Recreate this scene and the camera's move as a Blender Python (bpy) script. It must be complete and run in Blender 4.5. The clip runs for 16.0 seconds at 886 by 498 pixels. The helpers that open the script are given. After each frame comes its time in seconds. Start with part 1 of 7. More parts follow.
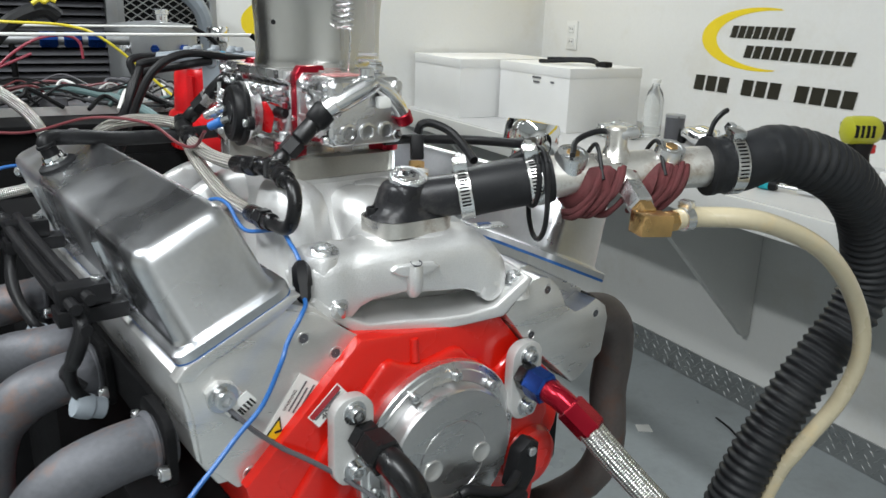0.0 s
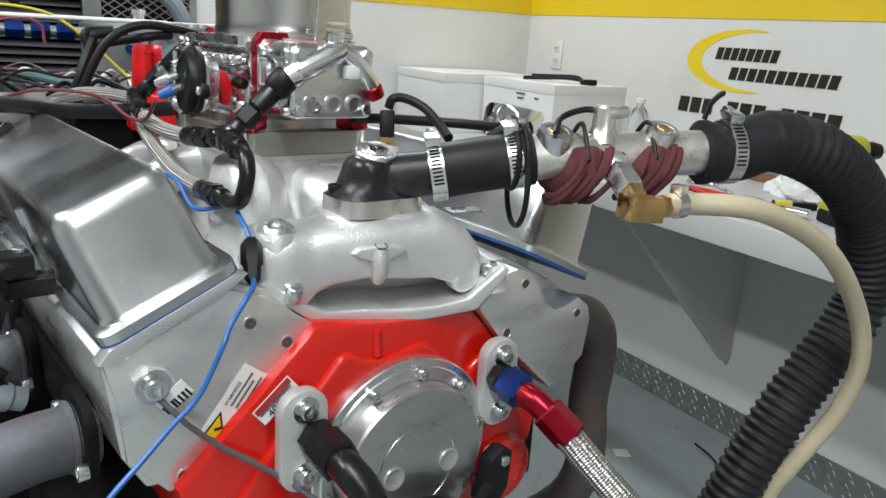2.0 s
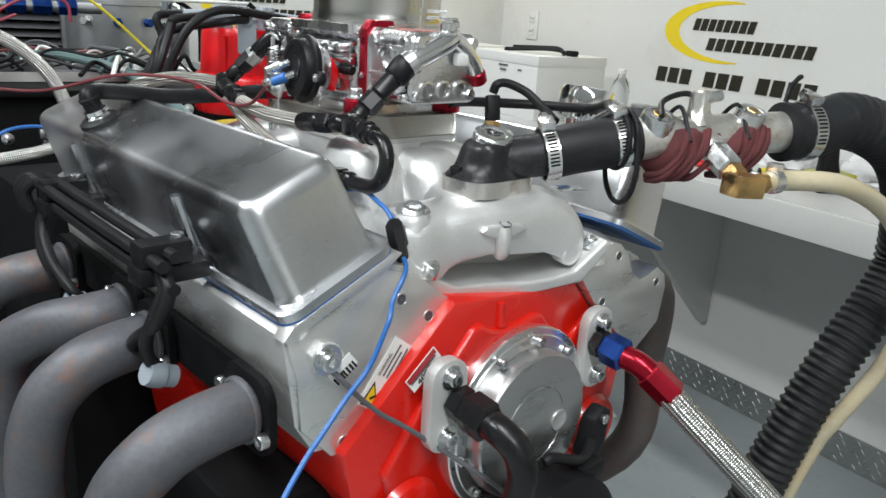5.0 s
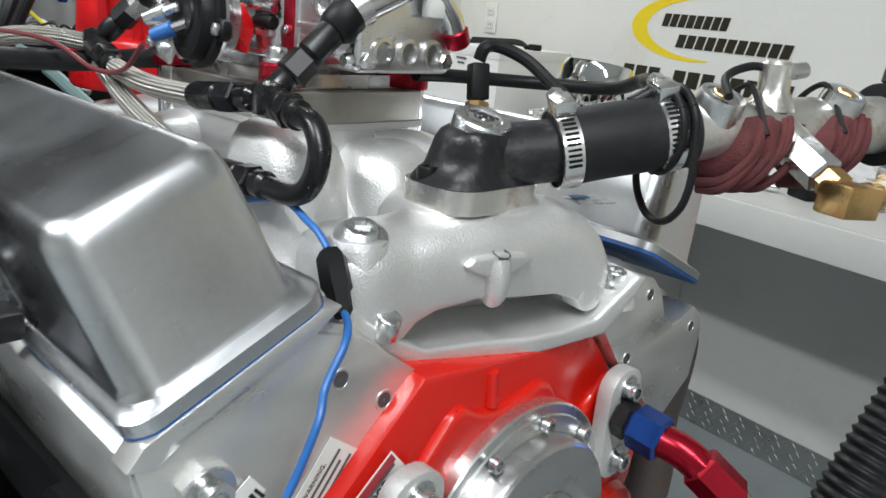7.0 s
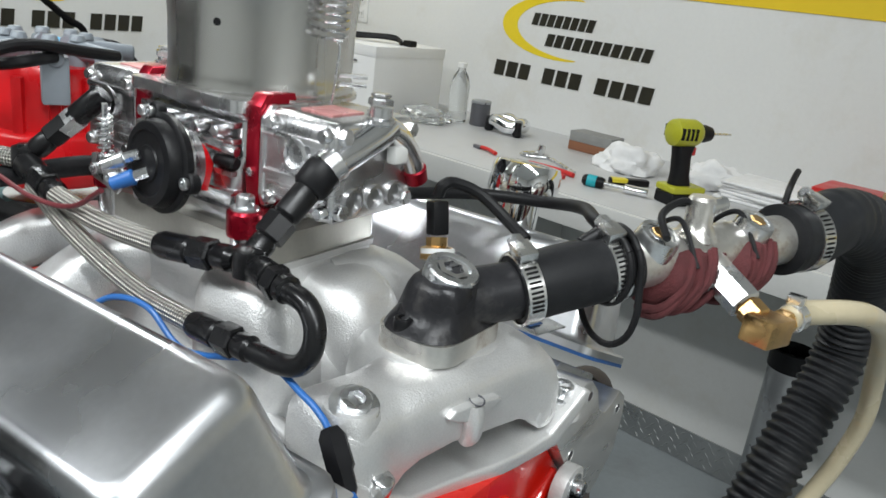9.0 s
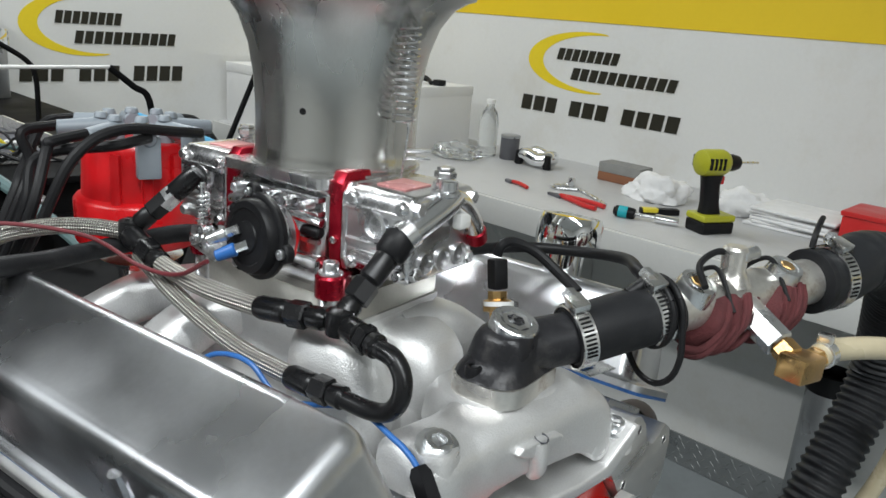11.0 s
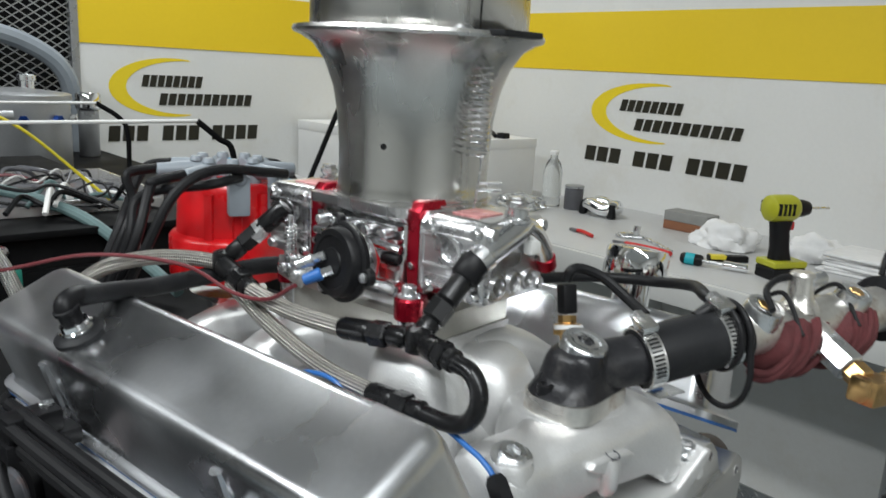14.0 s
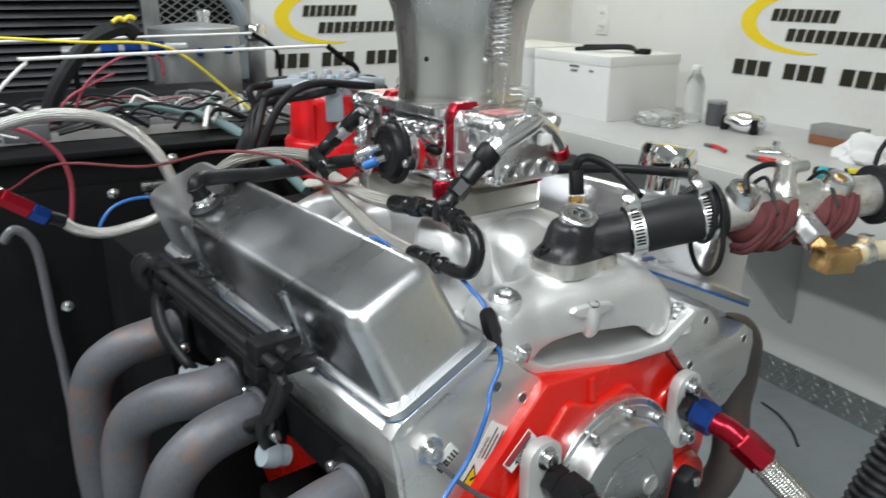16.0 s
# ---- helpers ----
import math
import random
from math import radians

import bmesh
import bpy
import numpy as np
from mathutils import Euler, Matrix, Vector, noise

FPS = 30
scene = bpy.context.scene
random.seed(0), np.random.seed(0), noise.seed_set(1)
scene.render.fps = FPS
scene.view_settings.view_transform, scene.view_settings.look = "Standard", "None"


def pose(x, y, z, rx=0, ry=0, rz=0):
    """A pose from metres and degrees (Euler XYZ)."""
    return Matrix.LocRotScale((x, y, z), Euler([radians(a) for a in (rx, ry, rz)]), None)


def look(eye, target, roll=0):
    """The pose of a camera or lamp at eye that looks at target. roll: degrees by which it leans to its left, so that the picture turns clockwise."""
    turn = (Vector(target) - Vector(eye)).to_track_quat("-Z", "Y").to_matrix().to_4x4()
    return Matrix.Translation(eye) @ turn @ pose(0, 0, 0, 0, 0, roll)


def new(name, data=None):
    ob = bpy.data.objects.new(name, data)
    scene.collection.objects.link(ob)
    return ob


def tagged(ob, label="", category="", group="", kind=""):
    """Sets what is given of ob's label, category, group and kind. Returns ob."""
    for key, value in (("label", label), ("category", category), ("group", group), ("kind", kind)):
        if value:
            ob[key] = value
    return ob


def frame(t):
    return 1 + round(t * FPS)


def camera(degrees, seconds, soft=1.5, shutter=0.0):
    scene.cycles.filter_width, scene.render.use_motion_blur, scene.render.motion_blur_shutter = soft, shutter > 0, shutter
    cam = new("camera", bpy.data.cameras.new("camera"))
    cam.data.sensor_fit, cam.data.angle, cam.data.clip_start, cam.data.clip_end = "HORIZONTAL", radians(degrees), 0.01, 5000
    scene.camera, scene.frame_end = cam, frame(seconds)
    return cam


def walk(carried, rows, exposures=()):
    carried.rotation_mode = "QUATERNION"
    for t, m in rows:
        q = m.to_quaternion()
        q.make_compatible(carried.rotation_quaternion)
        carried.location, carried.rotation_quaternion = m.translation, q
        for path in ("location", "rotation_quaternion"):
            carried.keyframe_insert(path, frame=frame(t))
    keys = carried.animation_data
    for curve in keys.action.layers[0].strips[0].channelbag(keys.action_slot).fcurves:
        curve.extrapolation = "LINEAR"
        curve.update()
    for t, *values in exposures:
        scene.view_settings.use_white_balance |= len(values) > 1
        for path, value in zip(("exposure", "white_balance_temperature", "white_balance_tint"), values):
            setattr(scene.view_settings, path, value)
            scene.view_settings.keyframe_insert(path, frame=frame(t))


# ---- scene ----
cam = camera(59.6, 16.0, shutter=0.5)
PATH = [
    (0, (-0.275, -0.456, 1.242), (0.677, 1.199, 0.647), 1.8),
    (0.5, (-0.234, -0.447, 1.223), (0.677, 1.243, 0.663), 2.0),
    (1, (-0.224, -0.442, 1.204), (0.719, 1.241, 0.678), 2.1),
    (1.5, (-0.229, -0.433, 1.2), (0.762, 1.223, 0.676), 3.0),
    (2, (-0.244, -0.422, 1.199), (0.757, 1.225, 0.666), 3.7),
    (2.5, (-0.243, -0.415, 1.21), (0.79, 1.206, 0.657), 4.0),
    (3, (-0.251, -0.402, 1.216), (0.829, 1.174, 0.622), 3.3),
    (3.5, (-0.265, -0.409, 1.22), (0.845, 1.145, 0.624), 3.4),
    (4, (-0.291, -0.406, 1.224), (0.812, 1.155, 0.635), 3.4),
    (4.5, (-0.336, -0.394, 1.219), (0.74, 1.182, 0.621), 3.3),
    (5, (-0.366, -0.387, 1.208), (0.733, 1.172, 0.606), 3.7),
    (5.2, (-0.366, -0.383, 1.214), (0.759, 1.158, 0.614), 3.8),
    (7.3, (-0.257, -0.204, 1.166), (0.983, 1.251, 0.58), 6.1),
    (7.5, (-0.269, -0.193, 1.193), (1.017, 1.224, 0.611), 6.2),
    (8, (-0.282, -0.179, 1.234), (1.105, 1.122, 0.615), 6.6),
    (8.5, (-0.298, -0.174, 1.252), (1.137, 1.066, 0.616), 7.5),
    (9, (-0.307, -0.178, 1.258), (1.143, 1.043, 0.621), 7.1),
    (9.2, (-0.316, -0.184, 1.275), (1.141, 1.037, 0.654), 6.4),
    (11.3, (-0.359, -0.192, 1.29), (1.047, 1.116, 0.732), 4.6),
    (11.5, (-0.357, -0.188, 1.29), (1.044, 1.134, 0.752), 4.7),
    (12, (-0.373, -0.173, 1.286), (0.964, 1.217, 0.758), 4.0),
    (12.5, (-0.384, -0.159, 1.293), (0.92, 1.275, 0.8), 3.3),
    (13, (-0.389, -0.168, 1.297), (0.909, 1.287, 0.849), 3.1),
    (13.5, (-0.393, -0.187, 1.288), (0.903, 1.271, 0.849), 3.3),
    (14, (-0.385, -0.211, 1.278), (0.93, 1.227, 0.829), 3.1),
    (14.5, (-0.392, -0.245, 1.259), (0.932, 1.172, 0.768), 3.3),
    (15, (-0.404, -0.297, 1.269), (0.827, 1.173, 0.703), 2.8),
    (15.5, (-0.395, -0.349, 1.286), (0.716, 1.199, 0.68), 1.9),
    (16, (-0.381, -0.379, 1.285), (0.555, 1.266, 0.638), 0.2),
]
walk(cam, [(t, look(eye, target, roll)) for t, eye, target, roll in PATH], exposures=[(0.0, 0.04), (3.0, -0.06), (5.0, 0.04), (8.0, -0.09), (11.5, -0.30), (13.0, -0.34), (15.0, -0.15), (16.0, 0.02)])

# ---- world and light ----
world = bpy.data.worlds.new("shop_world")
scene.world = world
world.use_nodes = True
world.node_tree.nodes["Background"].inputs[0].default_value = (0.85, 0.92, 1.0, 1)
world.node_tree.nodes["Background"].inputs[1].default_value = 0.25
LAMPS = [(-0.75, -0.75, 2.62, 43), (-1.6, 0.75, 2.62, 60), (-0.75, -2.4, 2.62, 36), (0.62, 1.72, 2.62, 25)]
for lx, ly, lz, power in LAMPS:
    lamp = bpy.data.lights.new("tube_light", "AREA")
    lamp.shape, lamp.size, lamp.size_y, lamp.energy = "RECTANGLE", 0.16, 1.25, power
    lamp.color = (0.94, 0.985, 1.0)
    ob = new("tube_light", lamp)
    ob.matrix_world = pose(lx, ly, lz)

# ---- materials ----
def mat(name, color, rough=0.5, metal=0.0, vary=0.12, scale=6.0, grain=120.0, bump=0.0, coat=0.0, stain=None, stain_amount=0.0, stretch=(1, 1, 1), rvary=0.12, trans=0.0, aniso=0.0):
    m = bpy.data.materials.new(name)
    m.use_nodes = True
    nt = m.node_tree
    b = nt.nodes["Principled BSDF"]
    b.inputs["Metallic"].default_value = metal
    b.inputs["Coat Weight"].default_value = coat
    b.inputs["Coat Roughness"].default_value = 0.08
    b.inputs["Transmission Weight"].default_value = trans
    b.inputs["Anisotropic"].default_value = aniso
    if metal < 0.2 and max(color) < 0.06:
        b.inputs["Specular IOR Level"].default_value = 0.2
    L = nt.links.new
    tc = nt.nodes.new("ShaderNodeTexCoord")
    mp = nt.nodes.new("ShaderNodeMapping")
    mp.inputs["Scale"].default_value = stretch
    L(tc.outputs["Object"], mp.inputs["Vector"])
    big = nt.nodes.new("ShaderNodeTexNoise")
    big.inputs["Scale"].default_value, big.inputs["Detail"].default_value = scale, 5
    L(mp.outputs[0], big.inputs["Vector"])
    fine = nt.nodes.new("ShaderNodeTexNoise")
    fine.inputs["Scale"].default_value, fine.inputs["Detail"].default_value = grain, 3
    L(mp.outputs[0], fine.inputs["Vector"])
    mixn = nt.nodes.new("ShaderNodeMath")
    mixn.operation = "MULTIPLY_ADD"
    mixn.inputs[1].default_value, = (0.4,)
    L(fine.outputs["Fac"], mixn.inputs[0])
    L(big.outputs["Fac"], mixn.inputs[2])
    rng = nt.nodes.new("ShaderNodeMapRange")
    rng.inputs["From Min"].default_value, rng.inputs["From Max"].default_value = 0.45, 0.95
    rng.inputs["To Min"].default_value, rng.inputs["To Max"].default_value = 1 - vary, 1 + vary
    L(mixn.outputs[0], rng.inputs["Value"])
    hsv = nt.nodes.new("ShaderNodeHueSaturation")
    hsv.inputs["Color"].default_value = (*color, 1)
    L(rng.outputs[0], hsv.inputs["Value"])
    out = hsv.outputs[0]
    if stain:
        sn = nt.nodes.new("ShaderNodeTexNoise")
        sn.inputs["Scale"].default_value, sn.inputs["Detail"].default_value, sn.inputs["Roughness"].default_value = scale * 2.3, 8, 0.7
        L(mp.outputs[0], sn.inputs["Vector"])
        ramp = nt.nodes.new("ShaderNodeMapRange")
        ramp.inputs["From Min"].default_value, ramp.inputs["From Max"].default_value = 0.52, 0.72
        ramp.inputs["To Max"].default_value = stain_amount
        L(sn.outputs["Fac"], ramp.inputs["Value"])
        mx = nt.nodes.new("ShaderNodeMix")
        mx.data_type = "RGBA"
        L(ramp.outputs[0], mx.inputs["Factor"])
        L(out, mx.inputs["A"])
        mx.inputs["B"].default_value = (*stain, 1)
        out = mx.outputs["Result"]
    L(out, b.inputs["Base Color"])
    rr = nt.nodes.new("ShaderNodeMapRange")
    rr.inputs["From Min"].default_value, rr.inputs["From Max"].default_value = 0.3, 0.7
    rr.inputs["To Min"].default_value, rr.inputs["To Max"].default_value = max(0.02, rough - rvary), min(1.0, rough + rvary)
    L(big.outputs["Fac"], rr.inputs["Value"])
    L(rr.outputs[0], b.inputs["Roughness"])
    if bump:
        bp = nt.nodes.new("ShaderNodeBump")
        bp.inputs["Strength"].default_value, bp.inputs["Distance"].default_value = min(1, bump), 0.0008 * max(1, bump)
        L(fine.outputs["Fac"], bp.inputs["Height"])
        L(bp.outputs[0], b.inputs["Normal"])
    return m

def dull(m, level):
    """Weaker surface reflection, for matt dark paint."""
    m.node_tree.nodes["Principled BSDF"].inputs["Specular IOR Level"].default_value = level
    return m

def braid_mat(name, color, rough, metal, across, along, depth=0.0006):
    """Woven sleeve: crossing diagonal strands on the tube's own coordinates (metres along, turns round)."""
    m = bpy.data.materials.new(name)
    m.use_nodes = True
    nt = m.node_tree
    b = nt.nodes["Principled BSDF"]
    b.inputs["Metallic"].default_value, b.inputs["Roughness"].default_value = metal, rough
    L = nt.links.new
    uv = nt.nodes.new("ShaderNodeUVMap")
    sep = nt.nodes.new("ShaderNodeSeparateXYZ")
    L(uv.outputs[0], sep.inputs[0])
    waves = []
    for sign in (1, -1):
        a = nt.nodes.new("ShaderNodeMath"); a.operation = "MULTIPLY"; a.inputs[1].default_value = along
        L(sep.outputs[0], a.inputs[0])
        c = nt.nodes.new("ShaderNodeMath"); c.operation = "MULTIPLY_ADD"; c.inputs[1].default_value = sign * across
        L(sep.outputs[1], c.inputs[0]); L(a.outputs[0], c.inputs[2])
        s = nt.nodes.new("ShaderNodeMath"); s.operation = "MULTIPLY"; s.inputs[1].default_value = 2 * math.pi
        L(c.outputs[0], s.inputs[0])
        w = nt.nodes.new("ShaderNodeMath"); w.operation = "SINE"
        L(s.outputs[0], w.inputs[0])
        waves.append(w)
    mu = nt.nodes.new("ShaderNodeMath"); mu.operation = "MULTIPLY"
    L(waves[0].outputs[0], mu.inputs[0]); L(waves[1].outputs[0], mu.inputs[1])
    rg = nt.nodes.new("ShaderNodeMapRange")
    rg.inputs["From Min"].default_value = -1
    rg.inputs["To Min"].default_value, rg.inputs["To Max"].default_value = 0.3, 1.1
    L(mu.outputs[0], rg.inputs["Value"])
    hs = nt.nodes.new("ShaderNodeHueSaturation")
    hs.inputs["Color"].default_value = (*color, 1)
    L(rg.outputs[0], hs.inputs["Value"])
    L(hs.outputs[0], b.inputs["Base Color"])
    bp = nt.nodes.new("ShaderNodeBump")
    bp.inputs["Distance"].default_value = depth
    L(mu.outputs[0], bp.inputs["Height"])
    L(bp.outputs[0], b.inputs["Normal"])
    return m

def flat(name, color, rough=0.5):
    return mat(name, color, rough, vary=0.04, scale=3)

CAST = mat("cast_aluminium", (0.56, 0.56, 0.55), 0.52, 0.45, 0.10, 14, 900, 0.35, stain=(0.45, 0.43, 0.40), stain_amount=0.25)
CASTW = mat("bright_cast_aluminium", (0.69, 0.69, 0.685), 0.40, 0.65, 0.12, 16, 900, 0.45, stain=(0.55, 0.52, 0.48), stain_amount=0.15)
MACH = mat("machined_aluminium", (0.69, 0.685, 0.67), 0.35, 0.8, 0.09, 12, 400, 0.08, stretch=(1, 1, 4))
POLI = mat("polished_aluminium", (0.84, 0.84, 0.85), 0.16, 1.0, 0.05, 10, 300, 0.0)
COVER = mat("brushed_valve_cover", (0.62, 0.63, 0.65), 0.31, 1.0, 0.08, 10, 260, 0.05, stain=(0.55, 0.54, 0.525), stain_amount=0.3, rvary=0.09)
STACK = mat("spun_aluminium", (0.60, 0.595, 0.575), 0.27, 1.0, 0.06, 10, 300, 0.04, stain=(0.52, 0.50, 0.46), stain_amount=0.25, stretch=(3, 3, 0.8), aniso=0.3)
CARB = mat("carburettor_aluminium", (0.72, 0.72, 0.73), 0.27, 1.0, 0.10, 30, 500, 0.1)
CHROME = mat("chrome_plate", (0.86, 0.87, 0.88), 0.07, 1.0, 0.02, 10, 100, rvary=0.03)
ZINC = mat("zinc_plated_steel", (0.70, 0.71, 0.72), 0.28, 1.0, 0.10, 60, 600, 0.05)
STEEL = mat("stainless_band", (0.75, 0.75, 0.74), 0.25, 1.0, 0.08, 40, 500, 0.05)
FACE = mat("turned_face_plate", (0.52, 0.52, 0.52), 0.30, 0.9, 0.10, 18, 300, 0.05, stretch=(1, 1, 3))
TURNED = mat("turned_rim_aluminium", (0.74, 0.74, 0.74), 0.27, 0.95, 0.06, 14, 400, 0.05)
RED = mat("engine_red_paint", (0.58, 0.010, 0.004), 0.26, 0.0, 0.05, 10, 220, 0.15, coat=0.35, rvary=0.06)
REDCAP = mat("red_plastic", (0.62, 0.008, 0.012), 0.34, 0.0, 0.06, 12, 200, 0.05)
REDAN = mat("red_anodised", (0.32, 0.006, 0.020), 0.28, 0.7, 0.08, 20, 300, 0.05)
BLUEAN = mat("blue_anodised", (0.012, 0.055, 0.26), 0.24, 0.75, 0.10, 30, 300, 0.05)
BLKAN = mat("black_anodised", (0.012, 0.012, 0.013), 0.28, 0.4, 0.15, 30, 400, 0.05)
BLKPL = mat("black_plastic", (0.009, 0.009, 0.010), 0.42, 0.0, 0.15, 25, 300, 0.1)
RUBBER = mat("black_rubber", (0.014, 0.0145, 0.016), 0.50, 0.0, 0.18, 15, 500, 0.15, stain=(0.045, 0.045, 0.045), stain_amount=0.3)
CORRUG = mat("grey_black_hose", (0.017, 0.018, 0.020), 0.48, 0.0, 0.12, 12, 300, 0.1, stain=(0.07, 0.07, 0.07), stain_amount=0.35)
HEADER = mat("header_grey_coating", (0.092, 0.094, 0.105), 0.55, 0.35, 0.30, 9, 260, 0.3, stain=(0.20, 0.095, 0.055), stain_amount=0.9)
RUSTY = mat("rusted_header_coating", (0.10, 0.085, 0.08), 0.65, 0.3, 0.2, 12, 260, 0.3, stain=(0.14, 0.06, 0.035), stain_amount=0.6)
BRASS = mat("brass", (0.62, 0.40, 0.17), 0.32, 1.0, 0.12, 40, 400, 0.08, stain=(0.30, 0.17, 0.08), stain_amount=0.4)
RUSTMAN = mat("corroded_pipe_steel", (0.70, 0.68, 0.64), 0.32, 0.9, 0.15, 18, 300, 0.15, stain=(0.30, 0.19, 0.12), stain_amount=0.85)
NECKBLK = mat("black_crinkle_paint", (0.020, 0.020, 0.022), 0.32, 0.1, 0.25, 18, 350, 0.3, stain=(0.16, 0.15, 0.14), stain_amount=0.35)
SPACER = mat("phenolic_grey_spacer", (0.42, 0.41, 0.37), 0.42, 0.7, 0.10, 20, 400, 0.1)
RAG = mat("maroon_shop_rag", (0.095, 0.022, 0.024), 0.95, 0.0, 0.3, 40, 900, 0.8)
CLEARHOSE = mat("yellowed_vinyl_hose", (0.47, 0.41, 0.28), 0.28, 0.0, 0.08, 10, 200, 0.0, coat=0.3, stain=(0.62, 0.44, 0.20), stain_amount=0.5)
BRAID = braid_mat("stainless_braid", (0.78, 0.77, 0.74), 0.28, 1.0, 9, 260)
BRAIDG = braid_mat("grey_braid", (0.62, 0.60, 0.55), 0.36, 0.9, 8, 300)
GREYPL = mat("grey_boot_rubber", (0.23, 0.26, 0.29), 0.5, 0.0, 0.08, 20, 200, 0.05)
WIREBLK = mat("black_wire_jacket", (0.011, 0.011, 0.012), 0.45, 0.0, 0.1, 20, 200)
WIREBLUE = mat("blue_wire_jacket", (0.02, 0.115, 0.36), 0.4, 0.0, 0.08, 20, 200)
WIRECYAN = mat("light_blue_wire", (0.10, 0.42, 0.68), 0.4, 0.0, 0.08, 20, 200)
WIREYEL = mat("yellow_wire", (0.75, 0.62, 0.04), 0.4, 0.0, 0.06, 20, 200)
WIRERED = mat("dark_red_wire", (0.13, 0.02, 0.025), 0.45, 0.0, 0.08, 20, 200)
WIREPINK = mat("dull_pink_wire", (0.30, 0.035, 0.06), 0.45, 0.0, 0.08, 20, 200)
WIREGRY = mat("dark_grey_wire", (0.10, 0.10, 0.11), 0.45, 0.0, 0.08, 20, 200)
WIREGRN = mat("grey_green_hose", (0.10, 0.16, 0.16), 0.5, 0.0, 0.08, 20, 200)
WHITEPL = mat("white_plastic", (0.75, 0.75, 0.73), 0.4, 0.0, 0.05, 20, 200)
PAPER = mat("label_paper", (0.80, 0.80, 0.77), 0.55, 0.0, 0.05, 20, 400)
INK = flat("black_ink", (0.02, 0.02, 0.02), 0.6)
WARN = flat("warning_yellow", (0.80, 0.52, 0.01), 0.5)
LABELTAG = mat("faded_pink_tag", (0.62, 0.28, 0.27), 0.35, 0.3, 0.08, 30, 300)
LABELRED = flat("label_red", (0.35, 0.02, 0.03), 0.5)
WALL = mat("white_wall_paint", (0.72, 0.72, 0.70), 0.55, 0.0, 0.035, 1.6, 90, 0.08, stain=(0.60, 0.57, 0.50), stain_amount=0.5)
YELLOW = mat("yellow_wall_band", (0.80, 0.56, 0.012), 0.5, 0.0, 0.03, 1.6, 90, 0.08)
SIGNYEL = flat("sign_yellow", (0.82, 0.62, 0.02), 0.4)
SIGNINK = flat("sign_black", (0.03, 0.028, 0.02), 0.4)
FLOOR = mat("grey_floor_paint", (0.33, 0.36, 0.37), 0.35, 0.0, 0.10, 2.2, 60, 0.1, stain=(0.22, 0.23, 0.23), stain_amount=0.5)
PLATE = mat("diamond_plate", (0.42, 0.43, 0.43), 0.36, 0.9, 0.10, 12, 200, 0.1)
BENCH = mat("grey_bench_laminate", (0.50, 0.50, 0.50), 0.42, 0.0, 0.05, 3, 120, 0.08, stain=(0.38, 0.38, 0.38), stain_amount=0.4)
BENCHEDGE = mat("painted_bench_edge", (0.58, 0.58, 0.56), 0.5, 0.0, 0.05, 5, 120, 0.1)
CARD = mat("white_cardboard", (0.76, 0.76, 0.75), 0.7, 0.0, 0.04, 6, 300, 0.1)
KRAFT = mat("brown_cardboard", (0.36, 0.22, 0.11), 0.8, 0.0, 0.1, 10, 300, 0.1)
BLKMET = dull(mat("black_cabinet_paint", (0.005, 0.005, 0.0055), 0.62, 0.0, 0.2, 6, 200, 0.1, stain=(0.018, 0.018, 0.018), stain_amount=0.3), 0.10)
CEIL = mat("ceiling_paint", (0.62, 0.62, 0.61), 0.8, 0.0, 0.04, 2, 60)
TOWEL = mat("white_shop_towel", (0.78, 0.78, 0.78), 0.95, 0.0, 0.06, 30, 700, 0.6)
LIME = mat("lime_tool_plastic", (0.42, 0.42, 0.025), 0.4, 0.0, 0.08, 20, 200)
TEAL = mat("teal_grip", (0.01, 0.36, 0.42), 0.45, 0.0, 0.08, 20, 200)
REDTOOL = mat("red_tool_grip", (0.55, 0.02, 0.02), 0.4, 0.0, 0.08, 20, 200)
STONE = mat("grey_honing_stone", (0.25, 0.25, 0.24), 0.8, 0.0, 0.1, 30, 300, 0.3)
STONEB = mat("brown_honing_stone", (0.24, 0.10, 0.05), 0.8, 0.0, 0.1, 30, 300, 0.3)
GLASS = mat("clear_plastic", (0.93, 0.95, 0.95), 0.08, 0.0, 0.01, 10, 100, trans=0.95, rvary=0.03)
CANGREY = mat("grey_painted_can", (0.40, 0.41, 0.42), 0.35, 0.7, 0.1, 10, 200, 0.05)
GRILLE = mat("grey_expanded_metal", (0.45, 0.46, 0.46), 0.4, 0.8, 0.08, 10, 200)
# near-black that paints in the shade of bores, slots and the guard opening
DARK = mat("painted_recess_shade", (0.006, 0.006, 0.0065), 0.8, 0.0, 0.1, 8, 100)
GREENPL = mat("green_plastic", (0.02, 0.20, 0.15), 0.45, 0.0, 0.1, 20, 200)

# ---- mesh helpers ----
EM = pose(-0.001, 0, 0, 0, 0, 8.0)      # the engine stands turned from the walls

def V(*a):
    return Vector(a)

def axis_matrix(p0, p1):
    p0, p1 = Vector(p0), Vector(p1)
    q = (p1 - p0).to_track_quat("Z", "Y")
    return Matrix.Translation(p0) @ q.to_matrix().to_4x4()

def box(bm, lo, hi, bevel=0.0, seg=2, m=None):
    r = bmesh.ops.create_cube(bm, size=1)
    vs = r["verts"]
    lo, hi = Vector(lo), Vector(hi)
    for v in vs:
        v.co = Vector((lo[i] + (v.co[i] + 0.5) * (hi[i] - lo[i]) for i in range(3)))
    if m:
        bmesh.ops.transform(bm, matrix=m, verts=vs)
    if bevel:
        es = list({e for v in vs for e in v.link_edges})
        bmesh.ops.bevel(bm, geom=es, offset=bevel, segments=seg, affect="EDGES", profile=0.6)
    return bm

